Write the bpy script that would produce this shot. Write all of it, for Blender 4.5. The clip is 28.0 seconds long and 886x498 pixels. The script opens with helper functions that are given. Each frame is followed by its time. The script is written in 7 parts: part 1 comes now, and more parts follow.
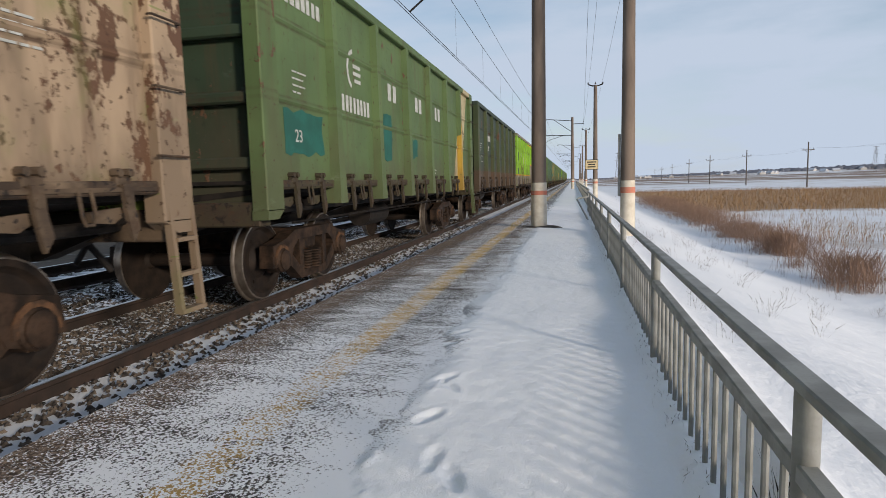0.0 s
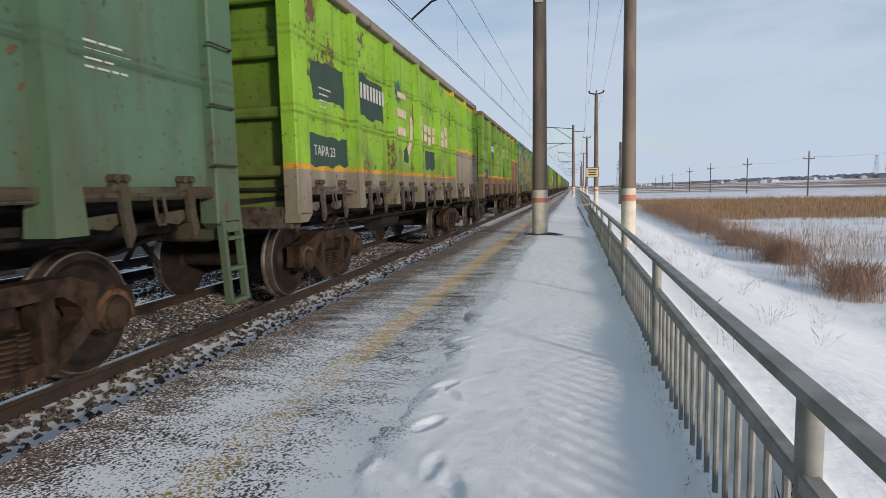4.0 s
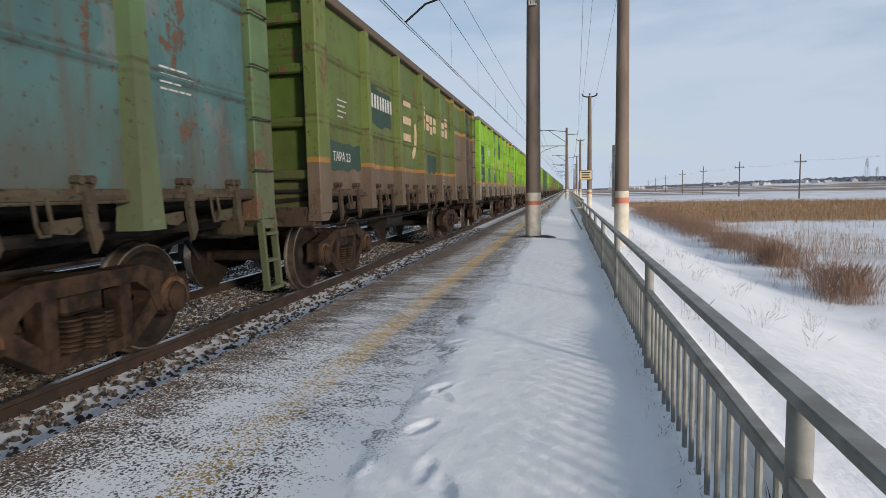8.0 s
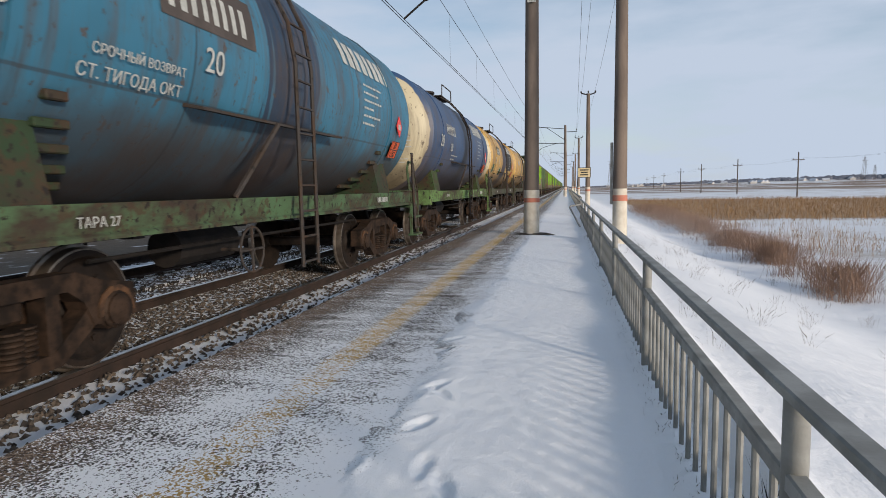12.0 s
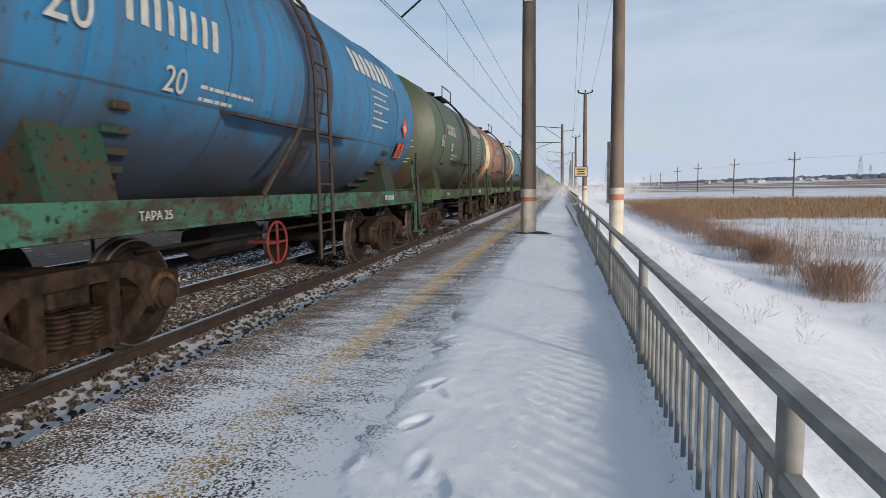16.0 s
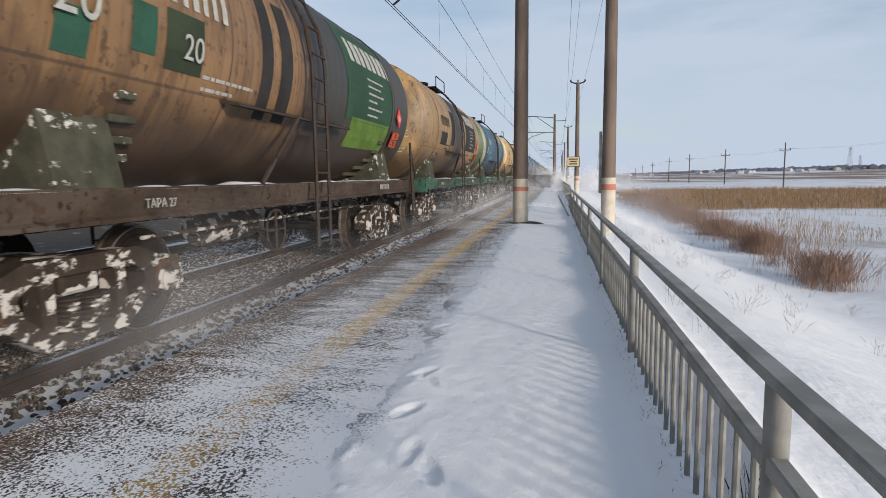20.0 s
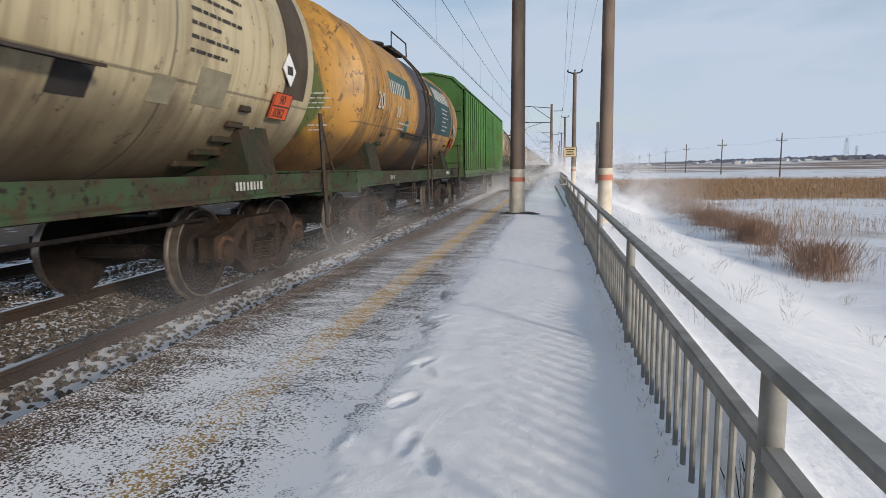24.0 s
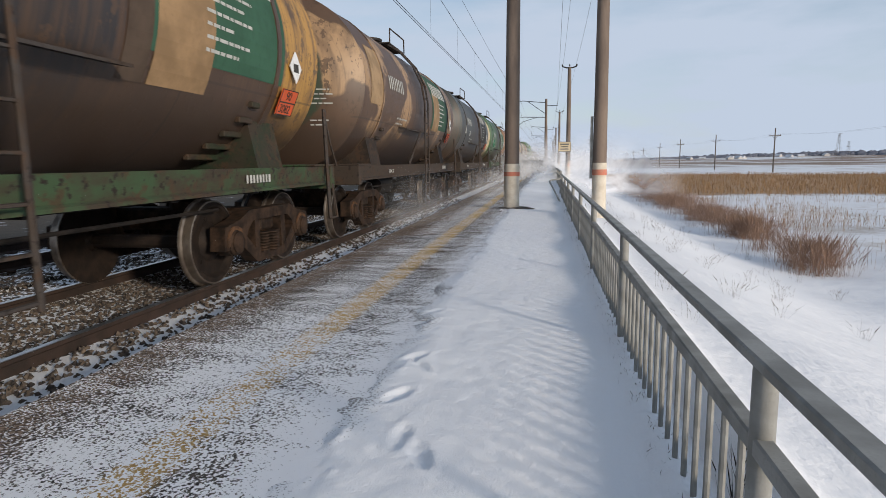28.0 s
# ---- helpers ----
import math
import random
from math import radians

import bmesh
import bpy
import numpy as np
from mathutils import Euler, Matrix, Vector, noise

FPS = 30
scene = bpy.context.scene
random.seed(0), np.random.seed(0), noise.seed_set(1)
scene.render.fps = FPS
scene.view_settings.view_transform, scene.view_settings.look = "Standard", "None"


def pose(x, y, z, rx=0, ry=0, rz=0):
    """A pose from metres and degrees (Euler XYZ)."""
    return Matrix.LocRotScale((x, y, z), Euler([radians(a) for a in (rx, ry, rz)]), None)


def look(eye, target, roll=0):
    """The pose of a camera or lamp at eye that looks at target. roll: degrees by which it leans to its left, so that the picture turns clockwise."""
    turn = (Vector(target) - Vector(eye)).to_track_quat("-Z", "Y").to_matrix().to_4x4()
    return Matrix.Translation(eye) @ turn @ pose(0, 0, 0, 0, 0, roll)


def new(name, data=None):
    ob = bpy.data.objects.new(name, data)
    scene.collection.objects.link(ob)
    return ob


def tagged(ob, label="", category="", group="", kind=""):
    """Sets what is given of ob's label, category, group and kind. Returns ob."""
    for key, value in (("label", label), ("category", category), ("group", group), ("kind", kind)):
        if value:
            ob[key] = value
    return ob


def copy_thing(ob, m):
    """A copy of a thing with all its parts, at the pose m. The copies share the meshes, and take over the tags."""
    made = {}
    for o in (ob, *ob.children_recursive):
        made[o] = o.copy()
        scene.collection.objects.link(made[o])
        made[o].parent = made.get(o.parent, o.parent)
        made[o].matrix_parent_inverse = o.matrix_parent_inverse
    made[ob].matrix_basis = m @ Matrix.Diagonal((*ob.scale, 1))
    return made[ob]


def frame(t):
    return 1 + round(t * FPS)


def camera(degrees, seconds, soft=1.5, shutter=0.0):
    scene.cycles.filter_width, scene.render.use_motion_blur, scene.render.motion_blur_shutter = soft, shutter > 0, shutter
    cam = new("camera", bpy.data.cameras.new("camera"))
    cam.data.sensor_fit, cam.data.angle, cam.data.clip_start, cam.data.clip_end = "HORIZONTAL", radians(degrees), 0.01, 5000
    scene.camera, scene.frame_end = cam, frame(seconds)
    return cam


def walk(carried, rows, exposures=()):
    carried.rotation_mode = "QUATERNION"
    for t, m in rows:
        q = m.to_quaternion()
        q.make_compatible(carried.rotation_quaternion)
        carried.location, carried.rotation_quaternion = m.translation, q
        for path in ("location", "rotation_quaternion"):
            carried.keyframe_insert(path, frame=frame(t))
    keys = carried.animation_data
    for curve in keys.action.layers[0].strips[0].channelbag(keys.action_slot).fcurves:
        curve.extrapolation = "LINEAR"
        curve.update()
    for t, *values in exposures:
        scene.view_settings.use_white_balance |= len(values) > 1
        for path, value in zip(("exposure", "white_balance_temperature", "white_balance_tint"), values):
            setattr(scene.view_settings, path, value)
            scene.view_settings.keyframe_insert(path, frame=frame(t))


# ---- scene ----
def aim(x, y, z, yaw, pitch, roll):
    """A camera pose from a place and degrees."""
    return pose(x, y, z, 90 - pitch, 0, yaw) @ pose(0, 0, 0, 0, 0, roll)


PATH = [
    (0, -0.001, -0.002, 1.356, 12.28, 6.34, -1.48),
    (0.5, -0.005, 0.003, 1.357, 12.27, 6.26, -1.48),
    (1, -0.000, -0.000, 1.355, 12.38, 6.02, -1.43),
    (1.5, -0.001, 0.002, 1.357, 12.33, 5.97, -1.35),
    (2, -0.002, 0.001, 1.358, 12.41, 5.74, -1.23),
    (2.5, -0.001, 0.003, 1.357, 12.41, 5.70, -1.34),
    (3, -0.000, -0.003, 1.357, 12.36, 5.64, -1.33),
    (3.5, -0.004, -0.004, 1.357, 12.35, 5.71, -1.26),
    (5.5, -0.001, 0.000, 1.358, 12.21, 5.46, -1.26),
    (6, -0.000, -0.002, 1.358, 12.00, 5.52, -1.13),
    (6.5, 0.000, 0.000, 1.358, 11.95, 5.30, -1.10),
    (7, 0.001, -0.000, 1.358, 11.87, 5.31, -1.10),
    (7.5, 0.002, -0.001, 1.358, 11.84, 5.32, -1.08),
    (8, 0.001, 0.001, 1.357, 11.73, 5.46, -1.14),
    (8.5, 0.003, 0.002, 1.356, 11.79, 5.45, -1.11),
    (9, 0.002, 0.001, 1.356, 11.76, 5.37, -1.09),
    (9.5, 0.003, 0.000, 1.354, 11.68, 5.62, -0.92),
    (10, -0.000, -0.001, 1.357, 11.62, 5.80, -0.90),
    (10.5, -0.001, 0.002, 1.358, 11.71, 5.86, -1.08),
    (11, 0.002, 0.000, 1.356, 11.72, 5.72, -1.03),
    (11.5, 0.003, 0.002, 1.354, 11.64, 5.79, -1.05),
    (12, 0.002, -0.000, 1.357, 11.57, 5.73, -1.01),
    (12.5, 0.001, -0.002, 1.358, 11.52, 5.74, -0.99),
    (14.5, 0.003, -0.000, 1.356, 11.33, 6.00, -0.95),
    (15, 0.003, 0.001, 1.356, 11.24, 5.86, -0.93),
    (15.5, 0.003, 0.003, 1.357, 11.34, 5.83, -0.93),
    (16, 0.006, 0.001, 1.355, 11.28, 5.84, -0.90),
    (16.5, 0.002, 0.004, 1.355, 11.16, 5.79, -0.88),
    (17, 0.006, 0.003, 1.354, 11.00, 6.07, -0.72),
    (17.5, 0.004, 0.003, 1.354, 11.00, 6.24, -0.88),
    (18, 0.005, 0.003, 1.353, 10.95, 6.32, -0.96),
    (18.5, 0.006, 0.005, 1.351, 10.85, 6.34, -0.84),
    (19, 0.006, 0.008, 1.353, 10.76, 6.30, -0.78),
    (19.5, 0.006, 0.005, 1.351, 10.67, 6.44, -0.85),
    (20, 0.009, 0.004, 1.347, 10.55, 6.81, -0.75),
    (20.5, 0.012, 0.005, 1.348, 10.37, 7.09, -0.68),
    (21, 0.010, 0.011, 1.349, 10.24, 7.15, -0.74),
    (21.5, 0.013, 0.012, 1.348, 10.29, 7.17, -0.78),
    (23.5, 0.012, 0.009, 1.345, 10.15, 7.65, -0.71),
    (24, 0.008, 0.007, 1.347, 10.26, 7.70, -0.81),
    (24.5, 0.009, 0.011, 1.347, 10.21, 7.67, -0.93),
    (25, 0.010, 0.006, 1.348, 9.94, 7.63, -0.64),
    (25.5, 0.007, 0.012, 1.348, 9.79, 7.59, -0.53),
    (26, 0.011, 0.009, 1.347, 9.85, 7.34, -0.51),
    (26.5, 0.004, 0.008, 1.347, 9.85, 7.49, -0.67),
    (27, 0.009, 0.002, 1.346, 9.82, 7.77, -0.67),
    (27.5, 0.010, 0.010, 1.344, 9.73, 8.14, -0.69),
    (28, 0.010, 0.012, 1.344, 9.72, 8.22, -0.64),
]
cam = camera(72.64, 28.0, soft=0.85, shutter=0.035)
walk(cam, [(row[0], aim(*row[1:])) for row in PATH])

# ---- daylight: low winter sun behind the camera and over the fence ----
SUN_TURN, SUN_UP = radians(52.0), radians(13.4)
world = bpy.data.worlds.new("winter_sky")
scene.world = world
world.use_nodes = True
wt = world.node_tree
sky = wt.nodes.new("ShaderNodeTexSky")
sky.sky_type, sky.sun_disc = "NISHITA", False
sky.sun_elevation, sky.sun_rotation = SUN_UP, radians(180.0) - SUN_TURN
sky.air_density, sky.dust_density, sky.ozone_density = 1.0, 0.6, 1.6
wc = wt.nodes.new("ShaderNodeTexCoord")
wm = wt.nodes.new("ShaderNodeMapping")
wm.inputs["Scale"].default_value = (1.0, 1.0, 4.0)
wt.links.new(wc.outputs["Generated"], wm.inputs["Vector"])
veil = wt.nodes.new("ShaderNodeTexNoise")
veil.inputs["Scale"].default_value, veil.inputs["Detail"].default_value, veil.inputs["Roughness"].default_value = 2.4, 6.0, 0.55
wt.links.new(wm.outputs["Vector"], veil.inputs["Vector"])
wz = wt.nodes.new("ShaderNodeSeparateXYZ")
wt.links.new(wc.outputs["Generated"], wz.inputs[0])
low = wt.nodes.new("ShaderNodeMapRange")
low.inputs["From Min"].default_value, low.inputs["From Max"].default_value = 0.0, 0.42
low.inputs["To Min"].default_value, low.inputs["To Max"].default_value = 0.40, 0.08
wt.links.new(wz.outputs["Z"], low.inputs["Value"])
thick = wt.nodes.new("ShaderNodeMath")
wt.links.new(veil.outputs["Fac"], thick.inputs[0])
wt.links.new(low.outputs["Result"], thick.inputs[1])
cloud = wt.nodes.new("ShaderNodeMapRange")
cloud.inputs["From Min"].default_value, cloud.inputs["From Max"].default_value = 0.42, 0.84
wt.links.new(thick.outputs[0], cloud.inputs["Value"])
blend = wt.nodes.new("ShaderNodeMix")
blend.data_type = "RGBA"
blend.inputs["B"].default_value = (3.78, 4.36, 5.30, 1)
wt.links.new(cloud.outputs["Result"], blend.inputs["Factor"])
wt.links.new(sky.outputs["Color"], blend.inputs["A"])
wt.nodes["Background"].inputs["Strength"].default_value = 0.13
wt.links.new(blend.outputs["Result"], wt.nodes["Background"].inputs["Color"])
sun = new("sun", bpy.data.lights.new("sun", "SUN"))
sun.data.energy, sun.data.angle, sun.data.color = 3.0, radians(6.5), (1.0, 0.88, 0.74)
sun.matrix_basis = look((0, 0, 0), (-math.sin(SUN_TURN) * math.cos(SUN_UP), math.cos(SUN_TURN) * math.cos(SUN_UP), -math.sin(SUN_UP)))
scene.view_settings.exposure = 0.12

# ---- plan ----
AXIS, AXIS_FAR = -4.53, -8.64        # centre lines of the two tracks; rail heads at z = 0
EDGE = -2.83                         # platform edge beside the track
DECK = 0.03                          # platform surface
FENCE = 0.577
FIELD = -1.5


# ---- node helpers ----
def material(name, rough=0.8, metal=0.0):
    m = bpy.data.materials.new(name)
    m.use_nodes = True
    nt = m.node_tree
    b = nt.nodes["Principled BSDF"]
    b.inputs["Roughness"].default_value, b.inputs["Metallic"].default_value = rough, metal
    b.inputs["Specular IOR Level"].default_value = 0.5 if rough < 0.55 else 0.22
    return m, nt, b


def link(nt, a, socket):
    if isinstance(a, bpy.types.NodeSocket):
        nt.links.new(a, socket)
    elif isinstance(a, (tuple, list)) and len(a) == 3 and socket.type == "RGBA":
        socket.default_value = (*a, 1)
    else:
        socket.default_value = a


def coords(nt, stretch=(1, 1, 1), shift=(0, 0, 0)):
    tc = nt.nodes.new("ShaderNodeTexCoord")
    mp = nt.nodes.new("ShaderNodeMapping")
    mp.inputs["Scale"].default_value = stretch
    mp.inputs["Location"].default_value = shift
    nt.links.new(tc.outputs["Object"], mp.inputs["Vector"])
    return mp.outputs["Vector"]


def grain(nt, scale, detail=3.0, stretch=(1, 1, 1), rough=0.55, warp=0.0, shift=(0, 0, 0)):
    n = nt.nodes.new("ShaderNodeTexNoise")
    n.inputs["Scale"].default_value, n.inputs["Detail"].default_value = scale, detail
    n.inputs["Roughness"].default_value, n.inputs["Distortion"].default_value = rough, warp
    nt.links.new(coords(nt, stretch, shift), n.inputs["Vector"])
    return n.outputs["Fac"]


def cells(nt, scale, stretch=(1, 1, 1), color=False):
    n = nt.nodes.new("ShaderNodeTexVoronoi")
    n.inputs["Scale"].default_value = scale
    nt.links.new(coords(nt, stretch), n.inputs["Vector"])
    return n.outputs["Color" if color else "Distance"]


def ramp(nt, fac, lo, hi):
    n = nt.nodes.new("ShaderNodeMapRange")
    n.interpolation_type = "SMOOTHSTEP"
    link(nt, fac, n.inputs["Value"])
    n.inputs["From Min"].default_value, n.inputs["From Max"].default_value = lo, hi
    return n.outputs["Result"]


def calc(nt, op, a, b=0.0):
    n = nt.nodes.new("ShaderNodeMath")
    n.operation = op
    link(nt, a, n.inputs[0])
    link(nt, b, n.inputs[1])
    return n.outputs[0]


def mix(nt, fac, a, b):
    n = nt.nodes.new("ShaderNodeMix")
    n.data_type = "RGBA"
    link(nt, fac, n.inputs["Factor"])
    link(nt, a, n.inputs["A"])
    link(nt, b, n.inputs["B"])
    return n.outputs["Result"]


def axes(nt):
    s = nt.nodes.new("ShaderNodeSeparateXYZ")
    nt.links.new(coords(nt), s.inputs[0])
    return s.outputs["X"], s.outputs["Y"], s.outputs["Z"]


def relief(nt, b, height, strength=0.4, depth=0.01):
    n = nt.nodes.new("ShaderNodeBump")
    n.inputs["Strength"].default_value, n.inputs["Distance"].default_value = strength, depth
    link(nt, height, n.inputs["Height"])
    nt.links.new(n.outputs["Normal"], b.inputs["Normal"])


def surface(name, base, other, scale=4.0, rough=0.8, metal=0.0, bump=0.25, fine=40.0, depth=0.004, stretch=(1, 1, 1), lo=0.35, hi=0.65):
    """Two tones mixed by coarse noise, with fine grain on top."""
    m, nt, b = material(name, rough, metal)
    coarse, small = grain(nt, scale, 4, stretch), grain(nt, fine, 3, stretch)
    tone = mix(nt, ramp(nt, coarse, lo, hi), base, other)
    dark = tuple(c * 0.72 for c in base)
    tone = mix(nt, calc(nt, "MULTIPLY", ramp(nt, small, 0.5, 0.75), 0.5), tone, dark)
    link(nt, tone, b.inputs["Base Color"])
    relief(nt, b, small, bump, depth)
    return m


# ---- mesh helpers ----
def mesh(name, bm, materials, smooth=False):
    me = bpy.data.meshes.new(name)
    bmesh.ops.recalc_face_normals(bm, faces=bm.faces)
    bm.to_mesh(me)
    bm.free()
    for m in materials if isinstance(materials, (list, tuple)) else [materials]:
        me.materials.append(m)
    if smooth:
        me.polygons.foreach_set("use_smooth", [True] * len(me.polygons))
        me.set_sharp_from_angle(angle=radians(35))
    return me


def part(name, bm, materials, parent=None, label="", smooth=False):
    ob = new(name, mesh(name, bm, materials, smooth))
    ob.parent = parent
    if label:
        tagged(ob, label)
    return ob


def again(ob, parent=None, m=None, name=None):
    """Another object on the same mesh."""
    o = new(name or ob.name.split(".")[0], ob.data)
    o.parent = parent if parent is not None else ob.parent
    if m is not None:
        o.matrix_basis = m
    if "label" in ob:
        o["label"] = ob["label"]
    return o


def box(bm, x0, x1, y0, y1, z0, z1, bevel=0.0):
    r = bmesh.ops.create_cube(bm, size=1.0)
    m = Matrix.Translation(((x0 + x1) / 2, (y0 + y1) / 2, (z0 + z1) / 2)) @ Matrix.Diagonal((x1 - x0, y1 - y0, z1 - z0, 1))
    bmesh.ops.transform(bm, matrix=m, verts=r["verts"])
    if bevel:
        edges = list({e for v in r["verts"] for e in v.link_edges})
        bmesh.ops.bevel(bm, geom=edges, offset=bevel, segments=1, affect="EDGES")


def prism(bm, outline, a0, a1, axis="x"):
    """An outline extruded from a0 to a1. Along x the outline is (y, z), along y it is (x, z), along z it is (x, y)."""
    def place(p, a):
        return (a, *p) if axis == "x" else (p[0], a, p[1]) if axis == "y" else (*p, a)
    lower = [bm.verts.new(place(p, a0)) for p in outline]
    upper = [bm.verts.new(place(p, a1)) for p in outline]
    n = len(outline)
    bm.faces.new(lower)
    bm.faces.new(upper[::-1])
    for i in range(n):
        bm.faces.new((lower[i], lower[(i + 1) % n], upper[(i + 1) % n], upper[i]))


def lathe(bm, profile, m=Matrix(), n=24, slots=None):
    """A profile of (along, radius) turned round the x axis, then placed by m."""
    rings = []
    for a, r in profile:
        rings.append([bm.verts.new(m @ Vector((a, r * math.cos(2 * math.pi * k / n), r * math.sin(2 * math.pi * k / n)))) for k in range(n)])
    for i in range(len(rings) - 1):
        for k in range(n):
            f = bm.faces.new((rings[i][k], rings[i][(k + 1) % n], rings[i + 1][(k + 1) % n], rings[i + 1][k]))
            if slots:
                f.material_index = slots[i]
    bm.faces.new(rings[0])
    bm.faces.new(rings[-1][::-1])


def rod(bm, a, b, r, n=8, r2=None):
    a, b = Vector(a), Vector(b)
    m = Matrix.Translation(a) @ (b - a).to_track_quat("X", "Z").to_matrix().to_4x4()
    lathe(bm, [(0, r), ((b - a).length, r if r2 is None else r2)], m, n)


def pipe(bm, points, r, n=6):
    """One tube through all the points."""
    pts = [Vector(q) for q in points]
    rings, up = [], Vector((0.13, 0.31, 0.94))
    for i, q in enumerate(pts):
        d = (pts[min(i + 1, len(pts) - 1)] - pts[max(i - 1, 0)]).normalized()
        a = d.cross(up)
        if a.length < 0.1:
            a = d.cross(Vector((1, 0, 0)))
        a.normalize()
        c = a.cross(d)
        rings.append([bm.verts.new(q + r * (a * math.cos(2 * math.pi * k / n) + c * math.sin(2 * math.pi * k / n))) for k in range(n)])
    for s, e in zip(rings, rings[1:]):
        for k in range(n):
            bm.faces.new((s[k], s[(k + 1) % n], e[(k + 1) % n], e[k]))
    if (pts[0] - pts[-1]).length > 1e-4:
        bm.faces.new(rings[0])
        bm.faces.new(rings[-1][::-1])


def thing(name, label, category, group="", kind="", m=None):
    ob = tagged(new(name), label, category, group, kind)
    if m is not None:
        ob.matrix_basis = m
    return ob


def sheet(name, xs, ys, height, mat_, parent=None, smooth=True):
    """A ground sheet over a grid, z = height(x, y)."""
    verts = [(x, y, height(x, y)) for y in ys for x in xs]
    w = len(xs)
    faces = [(j * w + i, j * w + i + 1, (j + 1) * w + i + 1, (j + 1) * w + i) for j in range(len(ys) - 1) for i in range(w - 1)]
    me = bpy.data.meshes.new(name)
    me.from_pydata(verts, [], faces)
    me.materials.append(mat_)
    if smooth:
        me.polygons.foreach_set("use_smooth", [True] * len(faces))
    ob = new(name, me)
    ob.parent = parent
    return ob


def scatter(name, items, mat_, label, category):
    """One stuff object from (verts, faces) pieces."""
    verts, faces = [], []
    for vs, fs in items:
        o = len(verts)
        verts.extend(vs)
        faces.extend(tuple(i + o for i in f) for f in fs)
    me = bpy.data.meshes.new(name)
    me.from_pydata(verts, [], faces)
    me.materials.append(mat_)
    return tagged(new(name, me), label, category, kind="stuff")


def nz(x, y, s, k=0.0):
    return noise.noise((x * s, y * s, k))


# ---- materials ----
def snow_material(name, tint=(0.86, 0.87, 0.90), ripple=True):
    m, nt, b = material(name, 0.75)
    coarse, mid, small = grain(nt, 0.5, 3), grain(nt, 7.0, 4), grain(nt, 90.0, 3)
    tone = mix(nt, ramp(nt, coarse, 0.3, 0.7), tint, tuple(c * 0.95 for c in tint))
    tone = mix(nt, calc(nt, "MULTIPLY", ramp(nt, small, 0.6, 0.8), 0.25), tone, tuple(c * 0.8 for c in tint))
    link(nt, tone, b.inputs["Base Color"])
    relief(nt, b, calc(nt, "ADD", calc(nt, "MULTIPLY", mid, 1.5), calc(nt, "MULTIPLY", small, 0.4)), 0.3, 0.02)
    b.inputs["Subsurface Weight"].default_value = 0.0
    return m


SNOW = snow_material("snow")
CONCRETE = surface("weathered_concrete", (0.215, 0.165, 0.13), (0.14, 0.108, 0.088), 2.5, 0.9, 0, 0.5, 55, 0.006, (1, 1, 0.25))
RAIL_PAINT = surface("grey_rail_paint", (0.33, 0.325, 0.30), (0.22, 0.215, 0.195), 5.0, 0.6, 0.05, 0.3, 90, 0.003)
STEEL_RUST = surface("rusty_rail_steel", (0.048, 0.031, 0.024), (0.030, 0.022, 0.018), 5.0, 0.8, 0.2, 0.4, 60)
STEEL_SHINE = surface("polished_rail_top", (0.45, 0.44, 0.44), (0.36, 0.35, 0.35), 9.0, 0.28, 0.9, 0.05, 80)
BOGIE = surface("bogie_grime", (0.014, 0.009, 0.006), (0.050, 0.029, 0.018), 7.0, 0.75, 0.1, 0.5, 30)
WHEEL = surface("wheel_grime", (0.015, 0.011, 0.009), (0.028, 0.019, 0.014), 7.0, 0.7, 0.2, 0.4, 40)
TREAD = surface("worn_wheel_tread", (0.30, 0.25, 0.20), (0.18, 0.14, 0.11), 9.0, 0.35, 0.8, 0.1, 80)
DARK = surface("black_iron", (0.014, 0.012, 0.011), (0.026, 0.021, 0.018), 6.0, 0.7, 0.2, 0.3, 50)
WIRE = surface("dark_wire", (0.035, 0.035, 0.038), (0.06, 0.055, 0.05), 1.0, 0.6, 0.5, 0.1, 60)
WHITEWASH = surface("chalky_whitewash", (0.66, 0.60, 0.50), (0.55, 0.48, 0.38), 5.0, 0.9, 0, 0.4, 70)
RED_BAND = surface("faded_red_band", (0.55, 0.17, 0.11), (0.48, 0.22, 0.15), 9.0, 0.85, 0, 0.3, 70)
WOOD = surface("grey_pole_wood", (0.10, 0.085, 0.075), (0.15, 0.125, 0.105), 3.0, 0.9, 0, 0.4, 40, 0.004, (4, 4, 0.3))
LETTER = surface("stencil_white", (0.46, 0.46, 0.43), (0.36, 0.36, 0.33), 12.0, 0.8, 0, 0.1, 90)
LETTER_BLACK = surface("stencil_black", (0.03, 0.03, 0.03), (0.06, 0.055, 0.05), 12.0, 0.8, 0, 0.1, 90)
CREAM = surface("cream_letter_paint", (0.48, 0.36, 0.23), (0.38, 0.28, 0.18), 8.0, 0.75, 0, 0.1, 60)
ORANGE_PLATE = surface("orange_plate", (0.62, 0.085, 0.015), (0.5, 0.08, 0.02), 9.0, 0.5, 0, 0.1, 60)
RUST_BRIGHT = surface("bright_rust", (0.11, 0.055, 0.028), (0.045, 0.027, 0.017), 14.0, 0.85, 0, 0.4, 60)
RED_IRON = surface("dull_red_iron", (0.24, 0.035, 0.03), (0.15, 0.03, 0.025), 9.0, 0.7, 0, 0.2, 60)
RED_SIGN = surface("red_sign", (0.72, 0.05, 0.04), (0.60, 0.06, 0.05), 9.0, 0.5, 0, 0.1, 60)
SIGN_YELLOW = surface("yellow_sign", (0.66, 0.52, 0.30), (0.58, 0.45, 0.26), 8.0, 0.6, 0, 0.1, 60)


